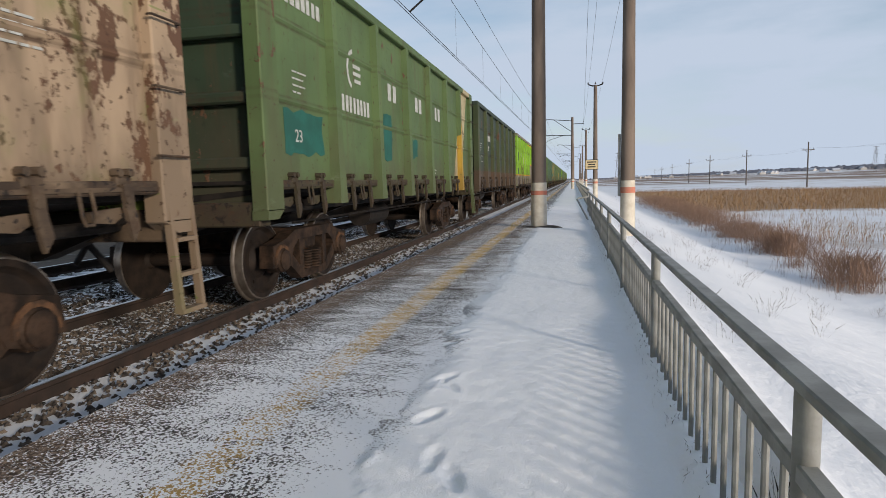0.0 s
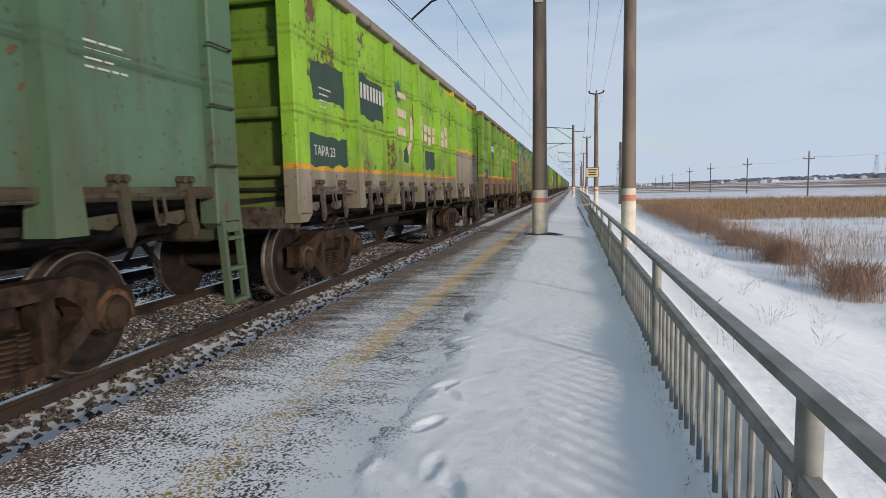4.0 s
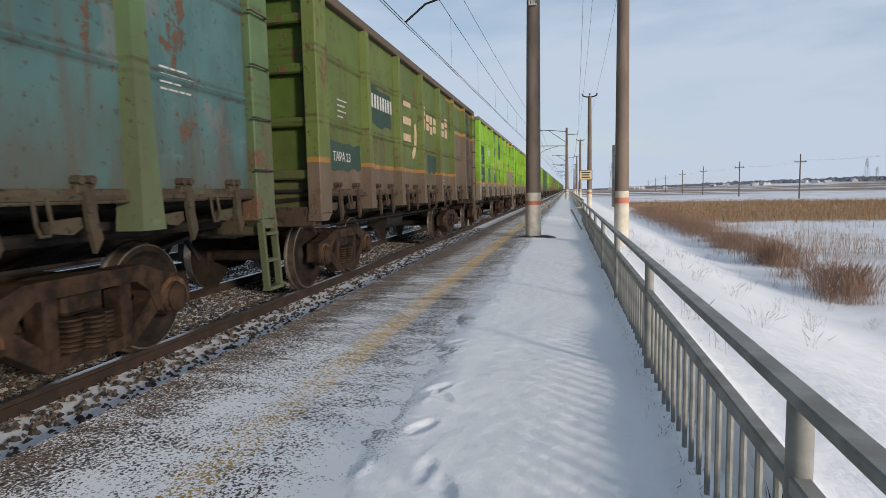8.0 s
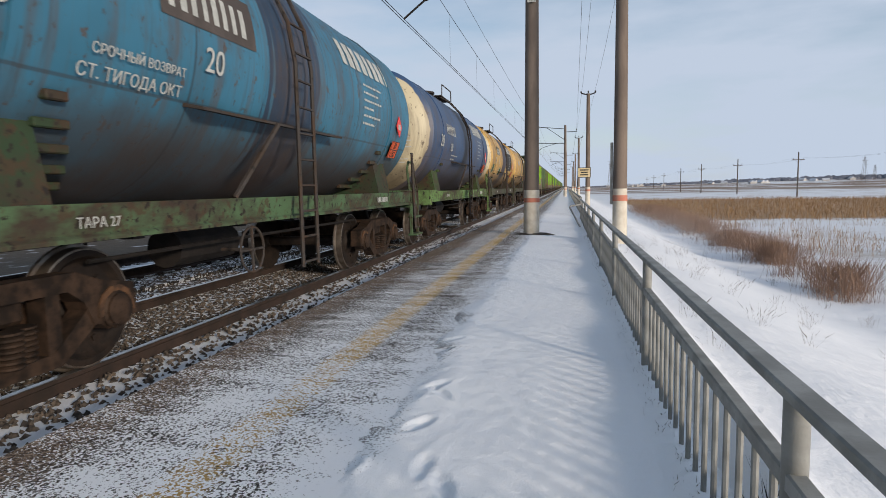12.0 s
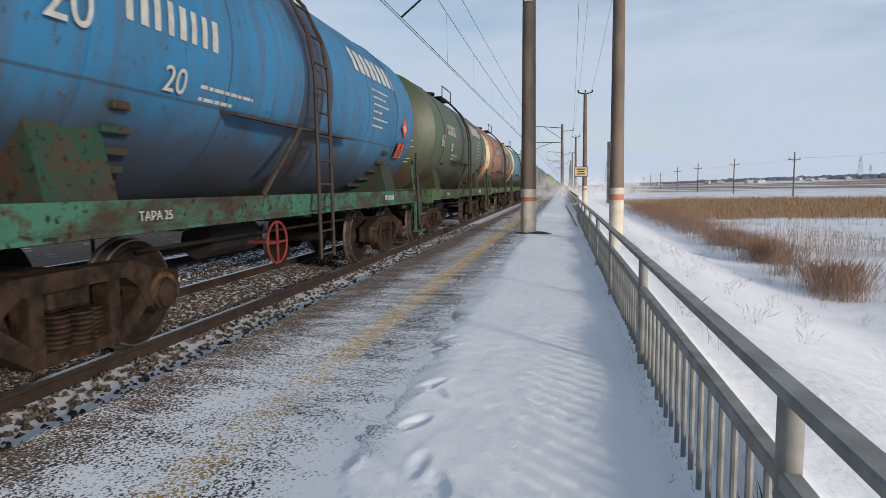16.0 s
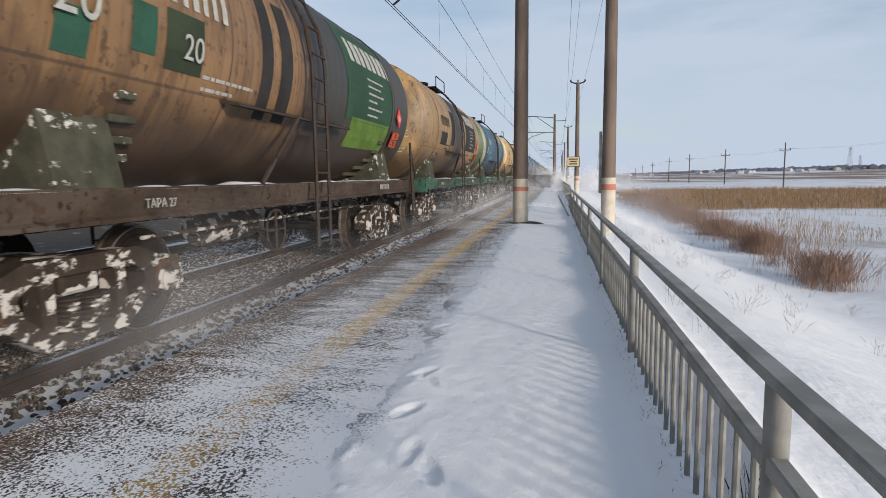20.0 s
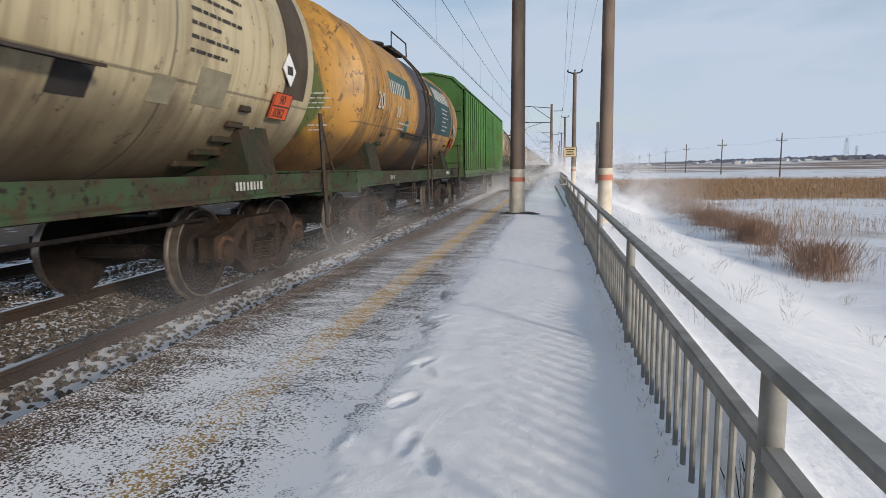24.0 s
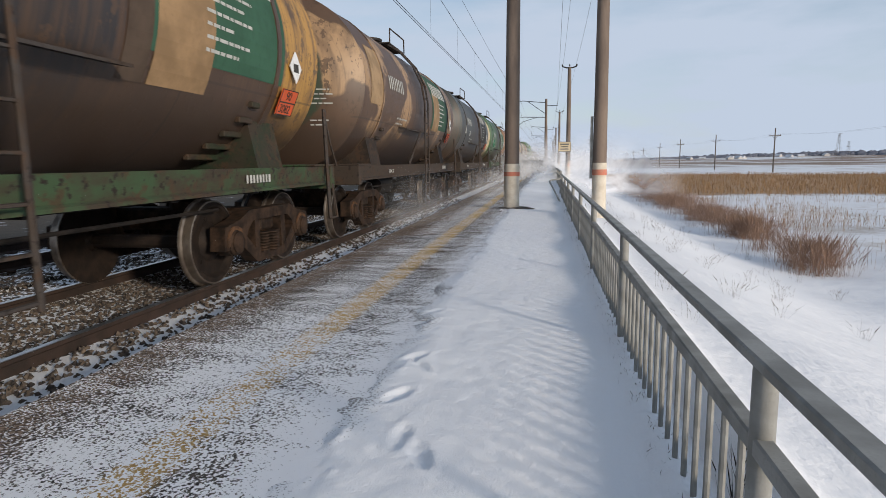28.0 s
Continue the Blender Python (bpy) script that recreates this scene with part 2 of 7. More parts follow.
def platform_material():
    """Grit and asphalt, a worn ochre line, and thin patchy snow that thickens away from the edge."""
    m, nt, b = material("platform_grit", 0.9)
    x, y, z = axes(nt)
    stone = cells(nt, 85.0, color=True)
    g = nt.nodes.new("ShaderNodeSeparateColor")
    nt.links.new(stone, g.inputs[0])
    speck = calc(nt, "POWER", g.outputs[0], 1.6)
    tone = mix(nt, speck, (0.032, 0.029, 0.028), (0.17, 0.145, 0.125))
    edge = calc(nt, "SUBTRACT", 1.0, ramp(nt, calc(nt, "ADD", x, calc(nt, "MULTIPLY", grain(nt, 1.1, 3), 0.5)), -2.42, -2.05))
    brown = calc(nt, "MAXIMUM", edge, calc(nt, "MULTIPLY", ramp(nt, y, 5.5, 9.0), ramp(nt, grain(nt, 0.7, 3), 0.3, 0.6)))
    tone = mix(nt, calc(nt, "MULTIPLY", brown, 0.85), tone, mix(nt, speck, (0.055, 0.036, 0.026), (0.36, 0.26, 0.185)))
    off = calc(nt, "ABSOLUTE", calc(nt, "ADD", x, 1.71))
    line = calc(nt, "SUBTRACT", 1.0, ramp(nt, off, 0.08, 0.19))
    worn = calc(nt, "MULTIPLY", line, ramp(nt, calc(nt, "ADD", calc(nt, "MULTIPLY", speck, 0.4), grain(nt, 6.0, 4)), 0.32, 0.58))
    tone = mix(nt, calc(nt, "MULTIPLY", calc(nt, "MULTIPLY", worn, calc(nt, "ADD", calc(nt, "MULTIPLY", ramp(nt, y, 2.5, 5.0), 0.3), 0.65)), 1.0), tone, (0.64, 0.40, 0.12))
    # thin snow: none along the edge, speckled in the middle, thick towards the fence
    streak = grain(nt, 2.4, 4, (0.7, 2.4, 1))
    fine = calc(nt, "ADD", calc(nt, "MULTIPLY", grain(nt, 62.0, 4, (0.9, 1.3, 1), 0.7, 0.4), 0.7), calc(nt, "MULTIPLY", g.outputs[1], 0.26))
    wavy = calc(nt, "ADD", x, calc(nt, "MULTIPLY", calc(nt, "SUBTRACT", grain(nt, 1.3, 3), 0.5), 0.5))
    cover = calc(nt, "ADD", 0.66, calc(nt, "MULTIPLY", ramp(nt, wavy, -2.66, -2.10), 0.46))
    cover = calc(nt, "SUBTRACT", cover, calc(nt, "MULTIPLY", ramp(nt, wavy, -1.9, -1.6), 0.12))
    cover = calc(nt, "ADD", cover, calc(nt, "MULTIPLY", ramp(nt, wavy, -1.4, -0.95), 0.45))
    cover = calc(nt, "SUBTRACT", cover, calc(nt, "MULTIPLY", line, 0.10))
    near = calc(nt, "SUBTRACT", 1.0, ramp(nt, y, 3.6, 6.5))
    cover = calc(nt, "ADD", cover, calc(nt, "MULTIPLY", near, 0.20))
    cover = calc(nt, "SUBTRACT", cover, calc(nt, "MULTIPLY", ramp(nt, y, 6.5, 11.0), 0.12))
    cover = calc(nt, "ADD", cover, calc(nt, "MULTIPLY", calc(nt, "SUBTRACT", streak, 0.5), 0.95))
    cover = calc(nt, "ADD", cover, calc(nt, "MULTIPLY", calc(nt, "SUBTRACT", grain(nt, 1.0, 3), 0.5), 0.5))
    cover = calc(nt, "ADD", cover, calc(nt, "MULTIPLY", calc(nt, "SUBTRACT", fine, 0.48), 3.0))
    snow = ramp(nt, cover, 1.04, 1.12)
    tone = mix(nt, snow, tone, (0.92, 0.92, 0.93))
    link(nt, tone, b.inputs["Base Color"])
    relief(nt, b, calc(nt, "ADD", speck, calc(nt, "MULTIPLY", snow, 0.8)), 0.6, 0.012)
    return m


PLATFORM = platform_material()


def ballast_material():
    """Crushed stone, with snow between the stones that lies thickest beside the platform."""
    m, nt, b = material("ballast", 0.9)
    x, y, z = axes(nt)
    stone = cells(nt, 21.0, color=True)
    g = nt.nodes.new("ShaderNodeSeparateColor")
    nt.links.new(stone, g.inputs[0])
    tone = mix(nt, calc(nt, "POWER", g.outputs[0], 1.5), (0.022, 0.019, 0.017), (0.15, 0.115, 0.085))
    more = calc(nt, "MULTIPLY", ramp(nt, x, AXIS + 0.80, AXIS + 1.0), 0.46)
    more = calc(nt, "SUBTRACT", more, calc(nt, "MULTIPLY", calc(nt, "SUBTRACT", 1.0, ramp(nt, x, AXIS - 1.2, AXIS - 0.9)), 0.10))
    gaps = calc(nt, "MULTIPLY", cells(nt, 21.0), 0.6)
    cover = calc(nt, "ADD", calc(nt, "ADD", grain(nt, 11.0, 3), calc(nt, "MULTIPLY", grain(nt, 0.9, 2), 0.35)), calc(nt, "ADD", more, gaps))
    snow = ramp(nt, cover, 0.93, 0.97)
    tone = mix(nt, snow, tone, (0.84, 0.84, 0.85))
    link(nt, tone, b.inputs["Base Color"])
    relief(nt, b, calc(nt, "MULTIPLY", cells(nt, 17.0), calc(nt, "SUBTRACT", 1.0, snow)), 0.6, 0.02)
    return m


def platform_snow_material():
    """Packed snow with dark grit blown on its ragged rim."""
    m, nt, b = material("platform_snow", 0.75)
    x, y, z = axes(nt)
    coarse, mid, small = grain(nt, 0.6, 3), grain(nt, 9.0, 4), grain(nt, 110.0, 2)
    tone = mix(nt, ramp(nt, coarse, 0.3, 0.7), (0.94, 0.94, 0.94), (0.90, 0.90, 0.91))
    rim = calc(nt, "SUBTRACT", 1.0, ramp(nt, calc(nt, "ADD", x, calc(nt, "MULTIPLY", grain(nt, 1.5, 3), 0.7)), -1.0, -0.30))
    grit = calc(nt, "ADD", calc(nt, "MULTIPLY", rim, 0.44), grain(nt, 62.0, 3, (1.0, 1.35, 1), 0.6))
    tone = mix(nt, calc(nt, "MULTIPLY", ramp(nt, grit, 0.76, 0.84), 0.85), tone, (0.15, 0.13, 0.12))
    link(nt, tone, b.inputs["Base Color"])
    relief(nt, b, calc(nt, "ADD", calc(nt, "MULTIPLY", mid, 1.5), calc(nt, "MULTIPLY", small, 0.35)), 0.35, 0.02)
    return m


PLATFORM_SNOW = platform_snow_material()
BALLAST = ballast_material()
STONE = surface("ballast_stone", (0.030, 0.026, 0.024), (0.13, 0.10, 0.075), 14.0, 0.9, 0, 0.4, 40)


def field_material():
    """Snow field: a belt of flattened dead grass, stubble, and grass strips far out."""
    m, nt, b = material("snow_field", 0.85)
    x, y, z = axes(nt)
    tone = mix(nt, ramp(nt, grain(nt, 0.15, 3), 0.3, 0.7), (0.86, 0.86, 0.87), (0.80, 0.805, 0.82))
    ragged = calc(nt, "MULTIPLY", calc(nt, "SUBTRACT", grain(nt, 0.25, 4), 0.5), 9.0)
    yy = calc(nt, "ADD", y, ragged)
    belt = calc(nt, "MULTIPLY", ramp(nt, yy, 50.0, 53.0), calc(nt, "SUBTRACT", 1.0, ramp(nt, yy, 118.0, 123.0)))
    belt = calc(nt, "MULTIPLY", belt, ramp(nt, x, 8.0, 10.0))
    tone = mix(nt, calc(nt, "MULTIPLY", belt, 0.92), tone, mix(nt, grain(nt, 0.6, 4, (0.5, 1, 1)), (0.30, 0.175, 0.085), (0.40, 0.25, 0.125)))
    strip = grain(nt, 0.016, 4, (0.30, 1.0, 1))
    far = ramp(nt, y, 190.0, 260.0)
    tone = mix(nt, calc(nt, "MULTIPLY", far, ramp(nt, strip, 0.45, 0.50)), tone, (0.27, 0.19, 0.14))
    stub = ramp(nt, calc(nt, "ADD", grain(nt, 0.12, 3), calc(nt, "MULTIPLY", grain(nt, 3.0, 3), 0.35)), 0.70, 0.86)
    near = ramp(nt, x, 8.5, 11.0)
    tone = mix(nt, calc(nt, "MULTIPLY", calc(nt, "MULTIPLY", stub, near), 0.55), tone, (0.36, 0.27, 0.18))
    # brown-black tone added beyond the tracks to darken the gaps under the wagons
    left = calc(nt, "SUBTRACT", 1.0, ramp(nt, calc(nt, "ADD", x, calc(nt, "MULTIPLY", grain(nt, 0.5, 3), 2.0)), -10.6, -9.8))
    dark_ground = mix(nt, grain(nt, 2.5, 4), (0.035, 0.026, 0.018), (0.11, 0.08, 0.05))
    tone = mix(nt, calc(nt, "MULTIPLY", left, ramp(nt, calc(nt, "ADD", grain(nt, 0.9, 4), 0.2), 0.42, 0.6)), tone, dark_ground)
    link(nt, tone, b.inputs["Base Color"])
    relief(nt, b, calc(nt, "ADD", grain(nt, 2.0, 5), calc(nt, "MULTIPLY", grain(nt, 14.0, 3, (1, 0.6, 1)), 0.25)), 0.5, 0.09)
    return m


FIELD_SNOW = field_material()
REED = surface("dry_reed", (0.32, 0.205, 0.145), (0.19, 0.12, 0.085), 1.3, 0.85, 0, 0.0, 10)
WEED = surface("dark_dry_weed", (0.15, 0.105, 0.075), (0.09, 0.065, 0.05), 1.0, 0.85, 0, 0.0, 10)
GRASS = surface("dry_grass", (0.38, 0.24, 0.125), (0.29, 0.175, 0.09), 0.8, 0.85, 0, 0.0, 10)


FIGURES = {}


def figures(text, size):
    """The mesh of a short text, made once."""
    if (text, size) not in FIGURES:
        cu = bpy.data.curves.new("figures", "FONT")
        cu.body, cu.size, cu.extrude = text, size, 0.002
        tmp = bpy.data.objects.new("figures", cu)
        scene.collection.objects.link(tmp)
        FIGURES[(text, size)] = bpy.data.meshes.new_from_object(tmp.evaluated_get(bpy.context.evaluated_depsgraph_get()))
        bpy.data.objects.remove(tmp)
    return FIGURES[(text, size)]


for word, size in (("118", 0.15), ("ТАРА 23", 0.17), ("ТАРА 27", 0.10), ("ТАРА 25", 0.10), ("ТАРА 28", 0.10), ("СРОЧНЫЙ ВОЗВРАТ", 0.10), ("СТ. ТИГОДА ОКТ", 0.13), ("23", 0.30), ("20", 0.26), ("20", 0.30), ("20", 0.42), ("26", 0.42), ("60", 0.42), ("62", 0.42), ("66", 0.42), ("72", 0.42), ("30", 0.15), ("1202", 0.15), ("90", 0.15), ("3082", 0.15)):
    figures(word, size)


def lettering(text, size, mat_, parent, m, name="lettering"):
    key = (text, size, mat_.name)
    if key not in FIGURES:
        me = figures(text, size).copy()
        me.materials.clear()
        me.materials.append(mat_)
        FIGURES[key] = me
    ob = new(name, FIGURES[key])
    ob.parent, ob.matrix_basis = parent, m
    return ob


# ---- ground ----
def bank(x, y):
    """Snow bank outside the fence falling to the field."""
    t = min(1.0, max(0.0, (x - 0.9) / 5.2))
    s = t * t * (3 - 2 * t)
    z = -0.06 + (FIELD + 0.06) * s + (0.25 + 0.10 * nz(3, y, 0.7, 8)) * math.exp(-((x - 0.90) / 0.16) ** 2)
    return z + 0.10 * nz(x, y, 0.5) * min(1, (x - 0.7)) + 0.03 * nz(x, y, 2.0, 3)


def ground_height(x, y):
    if x > 0.7:
        return bank(x, y) if x < 14 else FIELD + 0.10 * nz(x, y, 0.5) * max(0, 1 - (x - 14) / 20) + (0.25 * nz(x, y, 0.012, 7) if x > 40 else 0) + (max(0.0, min(1.0, (y - 500) / 1100)) * 16.0 * min(1.0, max(0.0, x - 60) / 500))
    if x > -11.2:
        return -0.75
    return max(-1.2, -0.75 - (-11.2 - x) * 0.25)


def build_ground():
    xs = [-3000, -900, -300, -120, -60, -30, -20, -14, -11.2, -8, -4, -1, 0.66, 0.70, 0.74, 0.78, 0.83, 0.88, 0.93, 0.98, 1.04, 1.1, 1.2, 1.4, 1.8, 2.2, 2.7, 3.2, 3.8, 4.4, 5, 5.7, 6.5, 7.5, 9, 11, 13, 16, 20, 26, 34, 45, 60, 90, 140, 220, 400, 800, 1600, 3000]
    ys = [-2000, -600, -200, -80, -40, -20, -10, -5, -2] + [0.5 * i for i in range(0, 60)] + [30 + 1.5 * i for i in range(30)] + [76, 84, 95, 110, 130, 155, 190, 240, 320, 450, 700, 1100, 1800, 3000]
    g = sheet("ground", xs, ys, ground_height, FIELD_SNOW)
    tagged(g, "snow-covered flat field with dead grass strips", "ground", kind="structure")


build_ground()


def build_platform():
    bm = bmesh.new()
    prism(bm, [(EDGE, -0.74), (0.70, -0.74), (0.70, -0.14), (0.2, -0.13), (-0.62, DECK - 0.06), (-0.88, DECK), (EDGE, DECK)], -30, 420, "y")
    p = part("platform", bm, PLATFORM)
    tagged(p, "low gritty asphalt platform with a worn ochre line and thin snow", "platform", kind="structure")
    # packed snow along the fence side
    def top(x, y):
        edge = -1.15 + 0.26 * nz(x, y, 0.9) + 0.10 * nz(x, y, 3.3, 5) + 0.06 * nz(x, y, 9, 9) - (0.25 if y > 22 else 0)
        t = min(1, max(0, (x - edge) / 0.28))
        t = t * t * (3 - 2 * t)
        z = DECK - 0.008 + 0.020 * t
        z += 0.008 * nz(x, y, 1.6, 2) + 0.004 * nz(x, y, 7, 4) * t
        # slope shaped to catch more sun, then the crusty ridge at the fence foot
        dip = min(1, max(0, (x + 0.95) / 1.4))
        z -= 0.07 * dip
        crest = 0.60 + 0.03 * nz(0, y, 1.3, 6)
        z += (0.055 + 0.03 * nz(3, y, 0.9, 8) + 0.03 * nz(x, y, 9, 2)) * math.exp(-((x - crest) / 0.085) ** 2)
        z += 0.05 * max(0.0, nz(x, y, 13, 5) - 0.34) * math.exp(-((x + 0.95) / 0.16) ** 2)
        for fx, fy, turn, deep in PRINTS:
            dx, dy = x - fx, y - fy
            a = dx * math.cos(turn) + dy * math.sin(turn)
            c = -dx * math.sin(turn) + dy * math.cos(turn)
            d = math.hypot(a / 0.15, c / 0.055)
            if d < 1.6:
                z += -0.6 * deep * (1 - min(1, d) ** 2) * (1 + 0.4 * nz(x, y, 22, 3)) + 0.004 * math.exp(-((d - 1.15) / 0.2) ** 2) * (1 + nz(x, y, 18, 6))
        return z
    xs = [-1.5 + 0.02 * i for i in range(113)]
    ys = [-30.0, -20.0, -12.0, -7.0, -4.0, -2.0] + [-1.0 + 0.25 * i for i in range(8)] + [1.0 + 0.025 * i for i in range(200)] + [6.0 + 0.08 * i for i in range(100)] + [14 + 0.3 * i for i in range(60)] + [32 + 2 * i for i in range(30)] + [92 + 10 * i for i in range(33)]
    s = sheet("snow_cover", xs, ys, top, PLATFORM_SNOW)
    tagged(s, "trodden packed snow on the platform beside the fence", "snow", kind="structure")


PRINTS = [(-0.81, 3.21, 1.13, 0.034), (-0.67, 2.70, 1.6, 0.024), (-0.55, 2.55, 2.0, 0.036), (-0.86, 3.86, 1.0, 0.024), (-0.80, 3.74, 2.2, 0.024), (-0.96, 5.1, 1.0, 0.02), (-1.0, 4.76, 0.8, 0.022)]
build_platform()


def build_track(axis, name, y0=-40.0, y1=420.0):
    bm = bmesh.new()
    top = -0.135 if axis == AXIS else -0.225
    near = axis == AXIS
    prism(bm, [(axis - 2.6, -0.74), (axis - 1.75, top), (axis - 0.84, top), (axis + 0.84, top), (axis + 1.69, top + (0.025 if near else 0)), (axis + 1.69, -0.74)], y0, y1, "y")
    bed = part("ballast_bed", bm, BALLAST)
    tagged(bed, "crushed stone track bed dusted with snow", "ballast", kind="structure")
    profile = [(-0.075, -0.18), (0.075, -0.18), (0.075, -0.165), (0.012, -0.145), (0.009, -0.05), (0.036, -0.035), (0.036, -0.004), (0.028, 0.0), (-0.028, 0.0), (-0.036, -0.004), (-0.036, -0.035), (-0.009, -0.05), (-0.012, -0.145), (-0.075, -0.165)]
    for side in (-0.795, 0.795):
        bm = bmesh.new()
        prism(bm, [(axis + side + a, c) for a, c in profile], y0, y1, "y")
        for f in bm.faces:
            if f.calc_center_median().z > -0.003:
                f.material_index = 1
        r = part("rail", bm, [STEEL_RUST, STEEL_SHINE])
        tagged(r, "rust-brown steel rail with a polished top", "rail", "rails", "structure")


build_track(AXIS, "near")
build_track(AXIS_FAR, "far")


def build_sleepers():
    bm = bmesh.new()
    prism(bm, [(-1.35, -0.34), (1.35, -0.34), (1.35, -0.25), (1.05, -0.215), (0.62, -0.20), (0.5, -0.24), (-0.5, -0.24), (-0.62, -0.20), (-1.05, -0.215), (-1.35, -0.25)], -0.13, 0.13, "y")
    clip = bmesh.new()
    for s in (-0.795, 0.795):
        for d in (-0.13, 0.13):
            box(clip, s + d - 0.035, s + d + 0.035, -0.06, 0.06, -0.20, -0.155, 0.01)
    fast = mesh("rail_clips", clip, STEEL_RUST)
    for axis, y0, n, drop in ((AXIS, 1.0, 80, -0.035), (AXIS_FAR, 1.0, 80, 0.055)):
        first = None
        for i in range(n):
            if first is None:
                shape = bm.copy()
                if axis == AXIS_FAR:
                    shape.clear()
                    prism(shape, [(-0.70, -0.34), (0.70, -0.34), (0.68, -0.245), (0.3, -0.235), (-0.3, -0.235), (-0.68, -0.245)], -0.12, 0.12, "y")
                first = o = part("sleeper", shape, SLEEPER if axis == AXIS else SNOW)
            else:
                o = new("sleeper", first.data)
            o.matrix_basis = pose(axis, y0 + i * 0.545, drop)
            tagged(o, "concrete sleeper with a skin of snow", "sleeper", "sleepers", "structure")
            if i < 34:
                c = new("rail_clips", fast)
                c.parent, c.matrix_basis = o, pose(0, 0, -drop)
    bm.free()


SLEEPER = surface("snowy_concrete_sleeper", (0.62, 0.61, 0.60), (0.26, 0.24, 0.22), 2.2, 0.9, 0, 0.4, 40, 0.006, (1, 1, 1), 0.5, 0.62)
build_sleepers()


# ---- fence ----
def build_fence():
    step, n = 2.94, 17
    f0 = thing("platform_fence", "grey painted steel fence with thin uprights along the platform", "fence")
    def rails(y0, y1):
        for nm, z0, z1, w in (("top_rail", 0.798, 0.834, 0.034), ("middle_rail", 0.553, 0.608, 0.026)):
            bm = bmesh.new()
            box(bm, FENCE - w + 0.011, FENCE + w + 0.011, y0, y1, z0, z1, 0.006)
            part(nm, bm, RAIL_PAINT, f0)
    rails(-2.5, 25.0)
    bm = bmesh.new()
    rod(bm, (FENCE + 0.013, 0, -0.25), (FENCE + 0.013, 0, 0.80), 0.033, 16)
    post = part("post", bm, RAIL_PAINT, f0, smooth=True)
    post.matrix_basis = pose(0, 1.66 - step, 0)
    for i in range(0, 9):
        again(post, f0, pose(0, 1.66 + i * step, 0))
    bm = bmesh.new()
    rod(bm, (FENCE + 0.02, 0, -0.10), (FENCE + 0.02, 0, 0.56), 0.0125, 8)
    bar = part("upright", bm, RAIL_PAINT, f0)
    bar.matrix_basis = pose(0, 1.66 - step + 0.173, 0)
    for i in range(-1, 8):
        for k in range(1, 17):
            if i == -1 and k == 1:
                continue
            again(bar, f0, pose(0, 1.66 + i * step + k * 0.173, 0))
    # second run beyond the opening
    f1 = thing("platform_fence", "grey painted steel fence run farther down the platform", "fence")
    for nm, z0, z1, w in (("top_rail", 0.79, 0.855, 0.04), ("middle_rail", 0.55, 0.615, 0.025)):
        bm = bmesh.new()
        box(bm, FENCE - w + 0.12, FENCE + w + 0.12, 29.0, 150.0, z0, z1, 0.0)
        part(nm, bm, RAIL_PAINT, f1)
    bm = bmesh.new()
    box(bm, FENCE + 0.08, FENCE + 0.16, -0.04, 0.04, -0.25, 0.79)
    post = part("post", bm, RAIL_PAINT, f1)
    post.matrix_basis = pose(0, 29.0, 0)
    for i in range(1, 42):
        again(post, f1, pose(0, 29.0 + i * step, 0))
    bm = bmesh.new()
    for i in range(240):
        rod(bm, (FENCE + 0.12, 29.2 + i * 0.173, -0.1), (FENCE + 0.12, 29.2 + i * 0.173, 0.56), 0.011, 4)
    tagged(part("upright", bm, RAIL_PAINT, f1), kind="stuff")
    # bent handrail at the opening
    h = thing("bent_handrail", "short bent steel handrail at the fence opening", "handrail")
    bm = bmesh.new()
    pipe(bm, [(0.55, 24.6, 0.62), (0.20, 24.0, 0.60), (0.14, 23.6, 0.57), (0.52, 20.6, -0.1)], 0.03, 8)
    part("bent_tube", bm, RAIL_PAINT, h)


build_fence()


